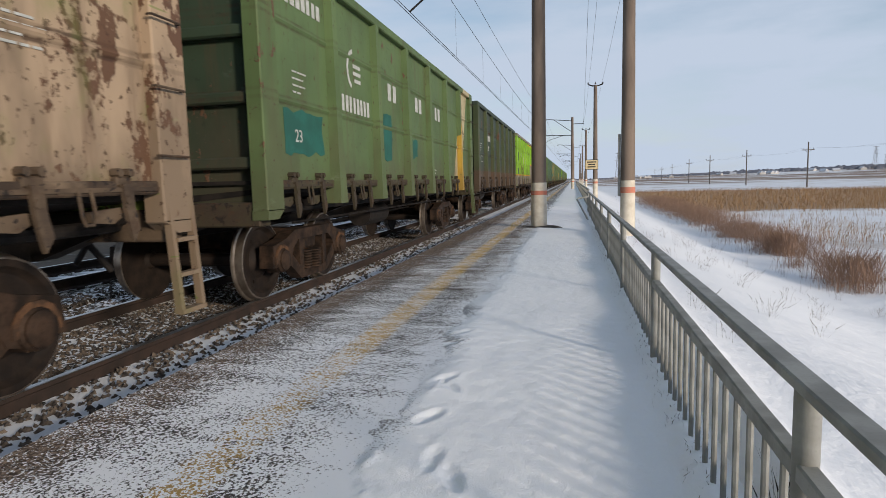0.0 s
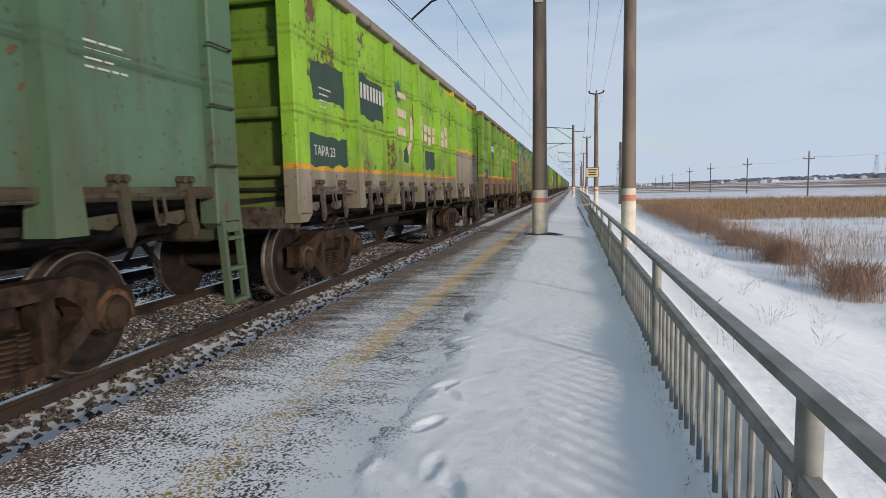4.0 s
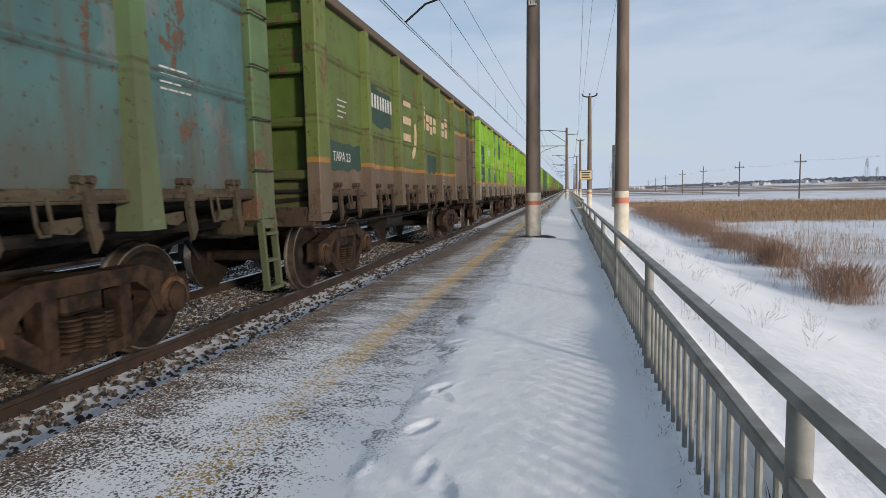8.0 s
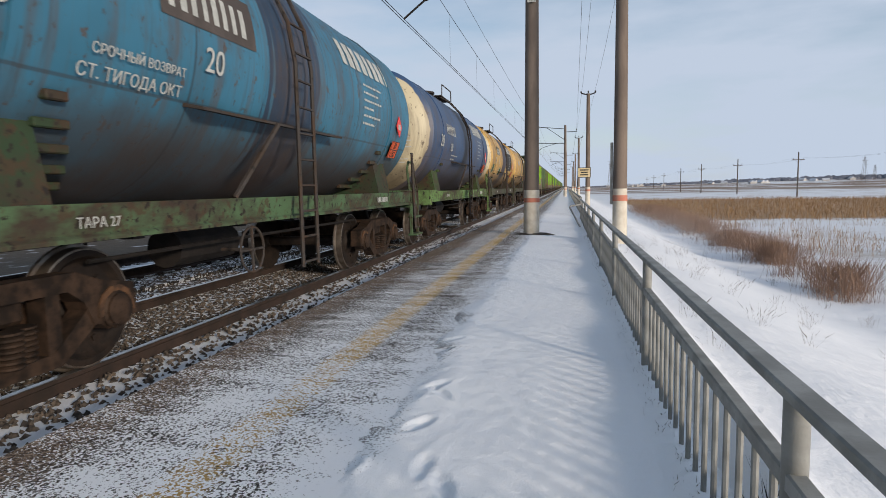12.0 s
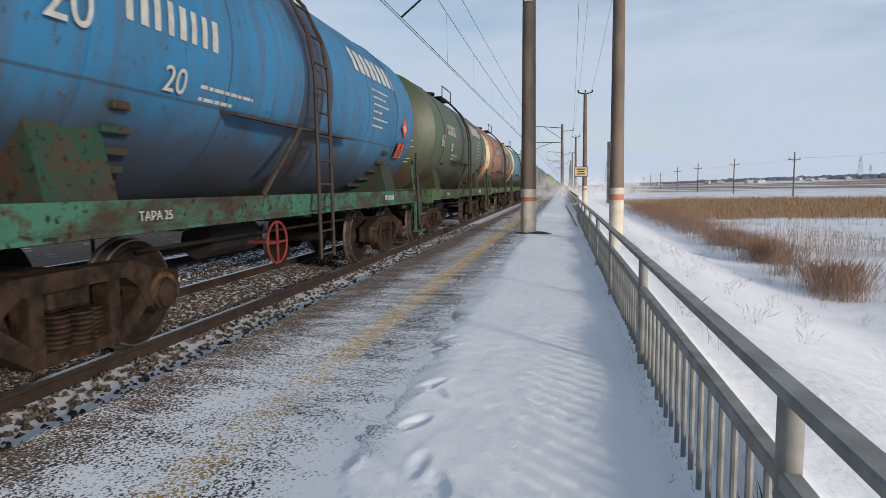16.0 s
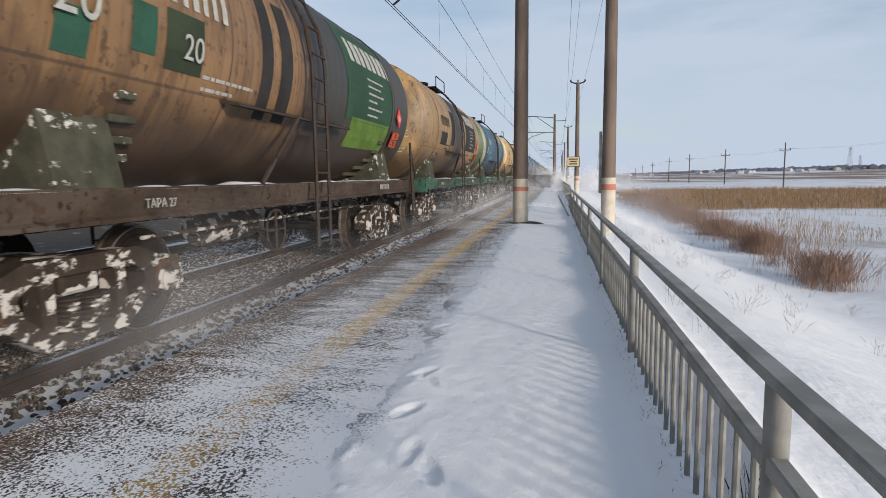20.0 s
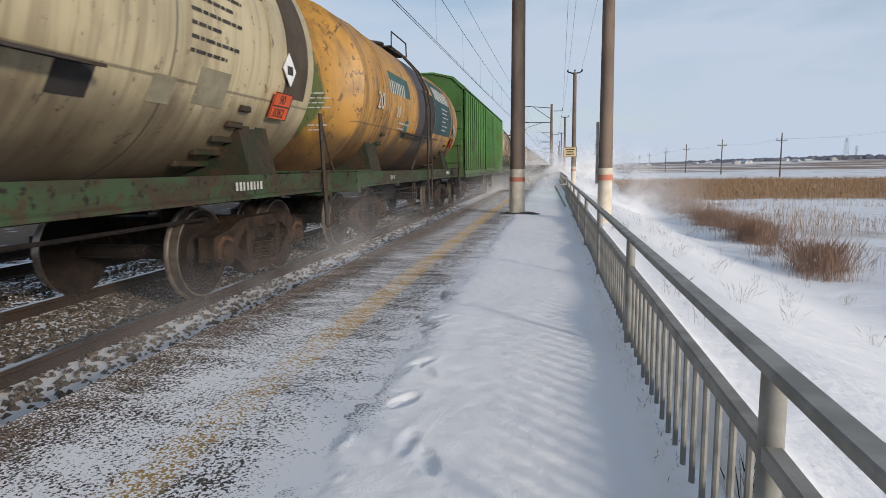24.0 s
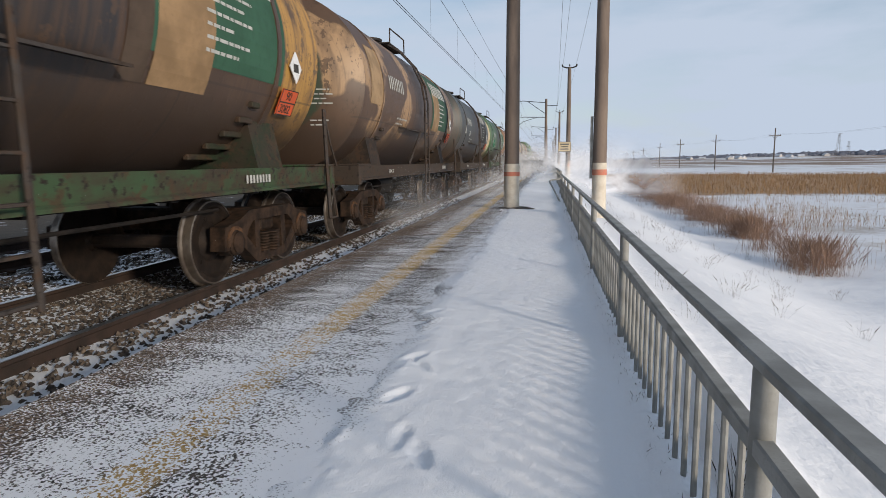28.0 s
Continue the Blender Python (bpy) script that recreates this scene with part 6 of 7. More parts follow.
DKHEAD, PALEGREEN, NAVY, TARRY = (0.035, 0.065, 0.035), (0.16, 0.26, 0.06), (0.03, 0.03, 0.05), (0.03, 0.026, 0.026)
GREENBOARD, BLACKBOARD = (0.04, 0.10, 0.06), (0.045, 0.042, 0.042)
TANKS = [
    spec("yellow tank wagon with an olive patch", YEL, YEL, FR_OLIVE, "white", (0.24, 0.21, 0.09), ring=None, centre=(0.25, 0.16, 0.06), grime=0.25, wide=0.4),
    spec("yellow tank wagon with a dark green head and cream ring", YEL, DKHEAD, FR_OLIVE, "white", BLACKBOARD, "72", grime=0.4, centre=NAVY),
    spec("dark blue tank wagon with a light green head and cream ring", (0.035, 0.085, 0.19), PALEGREEN, FR_LIGHT, "white", None, "20", centre=(0.02, 0.035, 0.06), grime=0.25, wide=0.5),
    spec("blue tank wagon with a green head and cream ring", (0.045, 0.20, 0.31), (0.10, 0.16, 0.05), FR_GREEN, "white", None, "20", centre=(0.025, 0.05, 0.09), grime=0.35, wide=0.7),
    spec("light green tank wagon streaked with rust", (0.19, 0.26, 0.06), (0.17, 0.24, 0.06), FR_TEAL, "white", GREENBOARD, "20", ring=None, grime=0.6, centre=(0.12, 0.075, 0.04), wide=0.7),
    spec("green tank wagon with a cream ring", (0.15, 0.23, 0.06), GRN, FR_GREEN, "white", None, "62", grime=0.5),
    spec("tan tank wagon stained brown", TAN, GRN, FR_OLIVE, "black", BLACKBOARD, "62", grime=0.6),
    spec("turquoise tank wagon with a green head and cream ring", CYAN, (0.05, 0.17, 0.07), FR_GREEN, "white", None, "20", centre=(0.03, 0.13, 0.17), grime=0.3, wide=0.5, cap=(-5.0, -4.6)),
    spec("rust-orange tank wagon with an olive head and cream ring", ORG, (0.07, 0.10, 0.045), FR_GREEN, "white", (0.13, 0.14, 0.10), "20", grime=0.5, centre=(0.11, 0.06, 0.04), wide=0.6),
    spec("plain dark green tank wagon", (0.065, 0.10, 0.05), (0.055, 0.09, 0.045), FR_GREEN, "white", None, "62", ring=None, centre=None, grime=0.2),
    spec("bright blue tank wagon with a dark green head", (0.03, 0.20, 0.40), (0.04, 0.075, 0.055), FR_TEAL, "white", None, "20", ring=None, centre=(0.03, 0.05, 0.09), grime=0.1, wide=0.4),
    spec("blue tank wagon with a green head", (0.045, 0.18, 0.29), (0.05, 0.11, 0.07), FR_GREEN, "white", None, "62", ring=None, centre=(0.04, 0.09, 0.14), grime=0.2, wide=0.4),
    spec("black-stained cream tank wagon", (0.52, 0.36, 0.19), (0.48, 0.36, 0.2), (0.30, 0.23, 0.08), "cream", BLACKBOARD, "", ring=None, centre=(0.032, 0.023, 0.02), grime=0.7, wide=2.6, belt=(0.50, 0.40, 0.28), snow=True),
    spec("pale yellow tank wagon with a green head", (0.62, 0.46, 0.22), (0.07, 0.15, 0.05), FR_LIGHT, "black", BLACKBOARD, "", ring=None, grime=0.45, centre=(0.10, 0.075, 0.04), snow=True, wide=0.5),
    spec("tan tank wagon with a dark green head", (0.84, 0.57, 0.23), (0.08, 0.125, 0.05), FR_GREEN, "black", None, "66", tail=(0.26, 0.14, 0.07), grime=0.18, centre=(0.30, 0.19, 0.09), snow=True, wide=0.3),
    spec("turquoise tank wagon with a green head and cream ring", (0.03, 0.16, 0.25), (0.05, 0.15, 0.075), FR_TEAL, "white", None, "20", cap=(-5.0, -4.6), grime=0.25, centre=(0.03, 0.09, 0.13), snow=True, wide=0.5),
    spec("orange-tan tank wagon with black patches", (0.50, 0.31, 0.13), (0.11, 0.11, 0.05), FR_TEAL, "black", BLACKBOARD, "", ring=None, grime=0.5, centre=(0.045, 0.04, 0.04), snow=True, wide=0.8),
    spec("black and rust tank wagon with a green patch", (0.45, 0.26, 0.12), (0.30, 0.17, 0.08), FR_BROWN, "white", GREENBOARD, "20", ring=None, grime=0.6, centre=TARRY, snow=True, wide=0.35, tail_y=-0.1, tail=(0.04, 0.045, 0.04)),
    spec("tan tank wagon with a dark patch and green head", TAN, (0.08, 0.11, 0.05), FR_BROWN, "black", BLACKBOARD, "", grime=0.45, centre=(0.11, 0.065, 0.04), snow=True, wide=0.6),
    spec("dark teal tank wagon with a cream ring and green head", (0.06, 0.25, 0.36), (0.06, 0.12, 0.06), FR_TEAL, "white", None, "60", grime=0.2, centre=None, snow=True),
    spec("pale tan tank wagon with a black board", (0.60, 0.44, 0.23), (0.5, 0.36, 0.18), FR_GREEN, "white", BLACKBOARD, "62", ring=None, grime=0.3, centre=(0.25, 0.16, 0.09), wide=0.4),
    spec("tan tank wagon with brown stains", TAN, (0.35, 0.23, 0.11), FR_GREEN, "black", None, "20", ring=None, grime=0.5, centre=(0.12, 0.08, 0.05)),
    None,
    spec("orange tank wagon with dark grime and a teal board", (0.56, 0.29, 0.05), (0.12, 0.16, 0.05), FR_GREEN, "white", (0.04, 0.09, 0.10), "20", ring=None, grime=0.55, centre=(0.05, 0.045, 0.05), wide=0.8),
    spec("cream tank wagon with a dark green head", (0.56, 0.48, 0.30), (0.06, 0.12, 0.045), FR_GREEN, "black", None, "62", ring=None, grime=0.08, centre=(0.30, 0.22, 0.13), wide=0.3),
    spec("orange-cream tank wagon with a rusty olive head and cream ring", (0.56, 0.31, 0.11), (0.20, 0.13, 0.045), FR_LIGHT, "white", (0.035, 0.10, 0.04), "20", grime=0.45, centre=(0.03, 0.032, 0.05), wide=0.9, cap=(-4.93, -4.6)),
    spec("olive tank wagon with a teal board and cream ring", (0.13, 0.15, 0.06), (0.05, 0.10, 0.05), FR_OLIVE, "white", (0.04, 0.15, 0.10), "26", grime=0.5, centre=(0.04, 0.045, 0.04), wide=0.9, cap=(-5.3, -4.85)),
    spec("rust orange tank wagon with green and yellow boards", (0.40, 0.165, 0.05), (0.36, 0.21, 0.06), FR_GREEN, "white", (0.07, 0.13, 0.06), "", ring=None, grime=0.6, centre=(0.045, 0.04, 0.045), wide=0.95),
    spec("green tank wagon with a brown head and cream ring", (0.045, 0.17, 0.055), (0.12, 0.12, 0.05), FR_GREEN, "white", None, "62", grime=0.35, centre=(0.02, 0.035, 0.03), wide=0.8),
    spec("dark grey tank wagon", (0.05, 0.066, 0.064), (0.05, 0.075, 0.062), FR_BROWN, "white", None, "26", ring=None, grime=0.3, centre=(0.022, 0.025, 0.032), wide=0.9),
    spec("brown and green tank wagon", (0.16, 0.09, 0.05), (0.055, 0.085, 0.05), FR_BROWN, "white", (0.05, 0.11, 0.07), "", ring=None, grime=0.75, centre=(0.05, 0.035, 0.03), patch=(0.42, 0.26, 0.13)),
    spec("rust brown tank wagon with a green board and orange stripe", (0.11, 0.065, 0.042), (0.07, 0.085, 0.04), FR_GREEN, "white", (0.05, 0.13, 0.08), "", ring=None, grime=0.75, centre=(0.035, 0.03, 0.03), wide=1.2, tail=(0.50, 0.27, 0.06)),
]
BOX_COATS = {"side": paint("boxcar_side", (0.10, 0.27, 0.075), rust=0.1, seed=31), "end": paint("boxcar_end", (0.085, 0.20, 0.06), rust=0.2, seed=32), "frame": dull("boxcar_frame", (0.08, 0.14, 0.06))}

# open wagons by their order: number 0 leads past the camera at the start
GONDOLAS = {-3: "lime_grey", -2: "black_green", -1: "stripe", 0: "lime_rust", 1: "dark", 2: "stripe", 3: "teal_rust", 4: "lime_brown", 5: "lime_grey", 6: "dark", 7: "camo", 8: "green_board", 9: "camo", 10: "camo", 11: "olive_brown", 12: "sea", 13: "lime_grey", 14: "pale"}
AHEAD = ["green", "teal_rust", "dark", "green", "lime_brown", "dark", "green", "stripe"]
GONDOLA_LABEL = {"green": "dark green open freight wagon", "stripe": "green open freight wagon with a cream diagonal stripe", "dark": "plain dark green open freight wagon", "lime_rust": "rusty lime green and brown open freight wagon", "teal_rust": "flaking teal and rust open freight wagon", "lime_brown": "lime green open freight wagon with a brown tail", "lime_grey": "lime green and grey open freight wagon with an orange line", "camo": "lime green open freight wagon with dark patches", "green_board": "olive and brown open freight wagon with bright green boards", "olive_brown": "olive green open freight wagon with a brown tail", "black_green": "grimy blackish green open freight wagon", "sea": "faded blue-green open freight wagon", "pale": "pale grey-green open freight wagon"}

# ---- lettering in plain shapes ----
def strokes(kind, w, h, t):
    """Boxes (u0, u1, v0, v1) that stand for one painted character w wide and h high with strokes t."""
    shapes = {
        0: [(0, w, 0, h)],
        1: [(0, 0.85 * w, 0, h)],
        2: [(0.1 * w, 0.9 * w, 0, h)],
    }
    return shapes[kind]


def row_of(kinds, u, v, w, h, gap, t):
    out = []
    for k in kinds:
        out += [(u + a, u + b, v + c, v + d) for a, b, c, d in strokes(k, w, h, t)]
        u += w + gap
    return out


def lines_of(u, v, widths, h, step):
    """Small writing as rows of word-long bars."""
    out = []
    for i, w in enumerate(widths):
        a, k = u, 0
        while a < u + w - 0.02:
            b = min(u + w, a + (0.11, 0.06, 0.15, 0.08)[(k + i) % 4])
            out.append((a, b, v - i * step, v - i * step + 0.62 * h))
            a, k = b + 0.022, k + 1
    return out


def flat_decal(name, rects, mat_, parent, x=1.4735):
    bm = bmesh.new()
    for a, b, c, d in rects:
        box(bm, x, x + 0.004, a, b, c, d)
    ob = part(name, bm, mat_, parent)
    return tagged(ob, kind="stuff") if len(rects) > 3 else ob


def ragged_board(name, rects, mat_, parent, x=1.4712):
    """Overpainted areas with a brushed, uneven outline."""
    for n, (a, b, c, d) in enumerate(rects):
        bm = bmesh.new()
        rim = [(a + (b - a) * i / 9, c) for i in range(9)] + [(b, c + (d - c) * i / 7) for i in range(7)] + [(b - (b - a) * i / 9, d) for i in range(9)] + [(a, d - (d - c) * i / 7) for i in range(7)]
        rim = [(u + 0.06 * nz(u * 5 + n, v * 5, 1.0, 3), v + 0.07 * nz(u * 5, v * 5 + n, 1.0, 7)) for u, v in rim]
        prism(bm, rim, x, x + 0.003)
        part(name, bm, mat_, parent)


def round_decal(name, rects, mat_, parent, lift=0.009):
    """Painted shapes that follow the barrel, given along it and up it."""
    R, AX = 1.5, 2.72
    bm = bmesh.new()
    for a, b, c, d in rects:
        n = max(1, int((d - c) / 0.12))
        prev = None
        for i in range(n + 1):
            ang = math.asin(max(-0.99, min(0.99, (c + (d - c) * i / n - AX) / R)))
            x, z = (R + lift) * math.cos(ang), AX + (R + lift) * math.sin(ang)
            cur = (bm.verts.new((x, a, z)), bm.verts.new((x, b, z)))
            if prev:
                bm.faces.new((prev[0], prev[1], cur[1], cur[0]))
            prev = cur
    me = bpy.data.meshes.new(name)
    bm.to_mesh(me)
    bm.free()
    me.materials.append(mat_)
    ob = new(name, me)
    ob.parent = parent
    return tagged(ob, kind="stuff") if len(rects) > 3 else ob


NUMBER = (1, 0, 1, 2, 0, 1, 1, 0)
BRAND_G = (1, 1, 0, 0, 1, 0, 1)
BRAND_T = (2, 0, 1, 0, 1, 0, 0, 2)


def plain_sign(u, v, w, h, mat_, parent):
    """One painted brand character as a plain shape: brushed bars with no lettering."""
    bars = ((0, w, 0, 0.44 * h), (0, w, 0.56 * h, h))
    flat_decal("brand_mark", [(u + a, u + b, v + c, v + d) for a, b, c, d in bars], mat_, parent, 1.4765)


def side_words(w, key, k):
    """Stencilled number, test marks and the owner's name in plain bars on an open wagon."""
    pale = LETTER
    euro = key in ("lime_rust", "lime_brown", "olive_brown", "camo", "lime_grey", "green_board")
    flat_decal("small_text", lines_of(4.75, 2.35, (0.34, 0.42, 0.28, 0.38), 0.026, 0.055) + lines_of(1.3, 1.62, (0.4, 0.3), 0.03, 0.07), pale, w)
    flat_decal("small_text", lines_of(-5.5, 2.62, (0.36, 0.28, 0.32, 0.2), 0.03, 0.075), pale, w)
    if euro:
        bay = [(-6.175 + 1.764 * i + 0.14, -6.175 + 1.764 * (i + 1) - 0.14) for i in range(7)]
        if key == "camo":
            ragged_board("dark_board", [(bay[0][0] + 0.2, bay[0][1], 1.66, 2.22), (bay[0][0] + 0.35, bay[0][1] - 0.02, 2.34, 3.0), (bay[3][0], bay[3][0] + 0.75, 1.68, 2.2), (bay[3][0] + 0.6, bay[3][1], 2.75, 3.4), (bay[4][0] + 0.2, bay[4][0] + 0.6, 2.35, 2.7), (bay[5][0] + 0.3, bay[5][0] + 0.7, 2.9, 3.3)], BOARD, w)
            ragged_board("faded_board", [(bay[1][0], bay[1][1], 1.66, 2.22), (bay[2][0], bay[2][1], 1.66, 2.22)], BOARD_PALE, w)
        else:
            ragged_board("dark_board", [(-5.85, -4.62, 1.68, 2.05), (-4.15, -2.95, 2.45, 3.05), (-0.1, 0.75, 1.78, 2.16), (2.5, 2.9, 2.9, 3.3)] + ([(-1.75, -1.45, 1.86, 2.12), (-5.7, -4.7, 2.5, 2.95)] if key == "lime_grey" else []), BOARD if key != "green_board" else BOARD_TEAL, w)
        lettering("ТАРА 23", 0.17, pale, w, Matrix.Translation((1.4765, -5.72, 1.80)) @ pose(0, 0, 0, 90, 0, 90), "tare_text")
        flat_decal("stencilled_number", row_of(NUMBER, -4.02, 2.72, 0.095, 0.22, 0.05, 0.022), pale, w, 1.4765)
        ink = CREAM if key != "lime_grey" else LETTER_PINK
        rise = 0.35 if key in ("lime_brown", "olive_brown") else 0.0
        for u, wide, v0, v1 in (((-0.66, 0.34, 2.36, 2.86), (-0.22, 0.27, 2.36, 2.70), (0.12, 0.27, 2.30, 2.70), (0.50, 0.27, 2.36, 2.70), (1.05, 0.30, 2.36, 2.70), (1.44, 0.30, 2.36, 2.70), (1.83, 0.30, 2.36, 2.84))):
            plain_sign(u, v0 + rise, wide, v1 - v0, ink, w)
        flat_decal("logo_shape", [(-2.10, -1.56, 3.00, 3.14), (-2.14, -1.56, 2.66, 2.80), (-2.14, -1.60, 2.34, 2.48)], ink, w, 1.4765)
        bm = bmesh.new()
        arc = [(-1.55 + 0.44 * math.cos(a), 2.52 + 0.52 * math.sin(a)) for a in (-1.4, -1.1, -0.8, -0.5, -0.2, 0.1, 0.45)]
        inner = [(-1.58 + 0.29 * math.cos(a), 2.54 + 0.40 * math.sin(a)) for a in (0.45, 0.1, -0.2, -0.5, -0.8, -1.1, -1.4)]
        prism(bm, arc + inner, 1.4765, 1.4805)
        part("logo_curve", bm, ink, w)
    elif key in ("stripe", "green", "teal_rust"):
        ragged_board("teal_board", [(-5.75, -4.72, 1.72, 2.2), (-2.2, -1.75, 1.75, 2.5), (-0.45, 0.0, 1.85, 2.2)], BOARD_TEAL, w)
        flat_decal("stencilled_number", row_of(NUMBER, -4.02, 2.36, 0.095, 0.22, 0.05, 0.022), pale, w)
        bm = bmesh.new()
        arc = [(-3.5 + 0.30 * math.cos(a), 2.96 + 0.30 * math.sin(a)) for a in (1.8, 2.2, 2.6, 3.0, 3.4, 3.8, 4.2)]
        inner = [(-3.5 + 0.24 * math.cos(a), 2.96 + 0.24 * math.sin(a)) for a in (4.2, 3.8, 3.4, 3.0, 2.6, 2.2, 1.8)]
        prism(bm, arc + inner, 1.474, 1.478)
        part("logo_curve", bm, pale, w)
        flat_decal("logo_shape", [(-3.55, -3.25, 3.0, 3.05), (-3.55, -3.25, 2.9, 2.95), (-3.5, -3.25, 2.8, 2.85)], pale, w)
        flat_decal("owner_name", row_of((1, 0, 0, 0, 1, 2, 0), -5.6, 3.35, 0.10, 0.17, 0.04, 0.02), pale, w)
        flat_decal("brand_mark", row_of((1, 1), -1.9, 2.75, 0.20, 0.28, 0.1, 0.04) + row_of((0, 0), -0.1, 2.75, 0.20, 0.28, 0.1, 0.04) + row_of((1, 0), 1.65, 2.75, 0.20, 0.28, 0.1, 0.04), pale, w)
        lettering("23", 0.20, pale, w, Matrix.Translation((1.4765, -5.5, 1.85)) @ pose(0, 0, 0, 90, 0, 90), "tare_text")
    else:
        flat_decal("test_frame", [(-5.35, -4.95, 2.02, 2.035), (-5.35, -4.95, 2.2, 2.215), (-5.35, -5.335, 2.02, 2.2)], pale, w)
        flat_decal("stencilled_number", row_of(NUMBER, -4.0, 2.80, 0.09, 0.2, 0.05, 0.02), pale, w)
        lettering("20", 0.26, pale, w, Matrix.Translation((1.476, -3.6, 2.45)) @ pose(0, 0, 0, 90, 0, 90), "class_number")


BOARD = surface("dark_green_board", (0.027, 0.052, 0.04), (0.036, 0.06, 0.048), 3.0, 0.7, 0, 0.1, 30)
BOARD_PALE = surface("faded_green_board", (0.06, 0.12, 0.075), (0.05, 0.085, 0.09), 1.6, 0.7, 0, 0.1, 30, 0.004, (1, 2.5, 0.3), 0.45, 0.5)
BOARD_TEAL = surface("teal_board", (0.022, 0.11, 0.085), (0.02, 0.085, 0.065), 3.0, 0.7, 0, 0.1, 30)
LETTER_PINK = surface("pinkish_cream_paint", (0.52, 0.42, 0.33), (0.42, 0.33, 0.25), 6.0, 0.75, 0, 0.1, 50)
DIAMOND_WHITE = surface("white_label", (0.70, 0.70, 0.70), (0.6, 0.6, 0.6), 8.0, 0.6, 0, 0.1, 50)


def on_barrel(y, z):
    """Where lettering lies flat against the barrel's platform side."""
    a = math.asin((z + 0.12 - 2.72) / 1.5)
    c = 1.526
    return pose(c * math.cos(a), y, 2.72 + c * math.sin(a), 0, -math.degrees(a), 0) @ pose(0, 0, 0, 90, 0, 90) @ Matrix.Translation((0, -0.12, 0))


BOTTLE, SOOT, ASH = (0.04, 0.12, 0.08), (0.045, 0.042, 0.04), (0.30, 0.27, 0.19)
# overpainted areas of single tanks: along and up the barrel, colour
PATCHES = {
    0: [(1.3, 2.42, 1.78, 2.16, SOOT)],
    1: [(-4.9, -4.45, 2.05, 2.38, BOTTLE), (-4.1, -3.85, 2.0, 2.28, (0.08, 0.15, 0.04)), (-2.3, -1.75, 1.97, 2.3, BOTTLE), (-3.6, -2.4, 2.84, 3.2, (0.10, 0.10, 0.07))],
    3: [(-2.75, -1.3, 2.74, 3.2, (0.11, 0.09, 0.08))],
    6: [(-3.65, -2.35, 2.8, 3.2, BOTTLE)],
    8: [(-2.95, -1.6, 2.82, 3.2, BOTTLE), (-4.6, -4.2, 2.2, 2.45, BOTTLE)],
    13: [(-3.5, -2.0, 2.4, 2.75, (0.10, 0.19, 0.06)), (1.2, 2.0, 2.9, 3.5, SOOT)],
    14: [(1.35, 2.2, 1.88, 2.36, (0.07, 0.055, 0.045))],
    16: [(-1.9, -1.3, 2.3, 3.3, SOOT), (-3.5, -2.6, 2.25, 2.6, SOOT)],
    17: [(-4.4, -4.1, 2.18, 2.48, BOTTLE), (-3.7, -3.42, 2.32, 2.68, BOTTLE), (-3.3, -2.78, 2.25, 2.72, (0.05, 0.07, 0.04)), (-1.7, -1.45, 2.0, 3.3, SOOT), (-1.25, -0.95, 2.0, 3.3, SOOT), (1.3, 3.4, 1.85, 2.3, (0.15, 0.26, 0.05))],
    18: [(-1.9, -1.2, 2.2, 3.2, SOOT)],
    19: [(-1.7, 2.1, 2.5, 4.1, (0.075, 0.072, 0.078))],
    23: [(-3.5, -1.9, 2.8, 3.2, (0.06, 0.13, 0.12)), (-0.3, 0.95, 2.15, 3.2, SOOT), (-2.2, -1.9, 2.0, 2.35, (0.05, 0.16, 0.15))],
    24: [(0.62, 0.98, 1.88, 2.1, SOOT), (1.6, 1.9, 1.92, 2.14, ASH), (2.2, 2.72, 1.96, 2.28, ASH), (3.9, 4.5, 2.2, 3.9, (0.09, 0.07, 0.05))],
    26: [(-3.4, -2.3, 2.35, 2.7, (0.03, 0.05, 0.04))],
    27: [(-4.9, -4.7, 2.08, 2.3, (0.08, 0.14, 0.11)), (-3.7, -2.2, 2.74, 3.1, (0.55, 0.34, 0.06)), (-3.7, -2.3, 1.95, 2.74, (0.11, 0.16, 0.06)), (0.75, 0.98, 2.1, 3.6, (0.50, 0.32, 0.06))],
    28: [(-3.6, -2.4, 2.2, 2.6, (0.03, 0.22, 0.10))],
    29: [(1.65, 3.66, 2.25, 3.1, SOOT)],
    30: [(-4.8, -3.9, 2.4, 3.4, (0.40, 0.27, 0.15)), (1.2, 2.1, 2.2, 3.2, (0.36, 0.24, 0.13))],
    31: [(0.95, 1.25, 2.0, 3.6, (0.10, 0.07, 0.05)), (1.3, 2.15, 2.0, 3.7, (0.36, 0.23, 0.12))],
}


NUMBER_AT = {1: (-3.55, 2.86), 3: (-2.65, 2.82), 8: (-2.9, 2.86), 10: (-3.72, 2.58), 15: (-3.6, 2.84)}


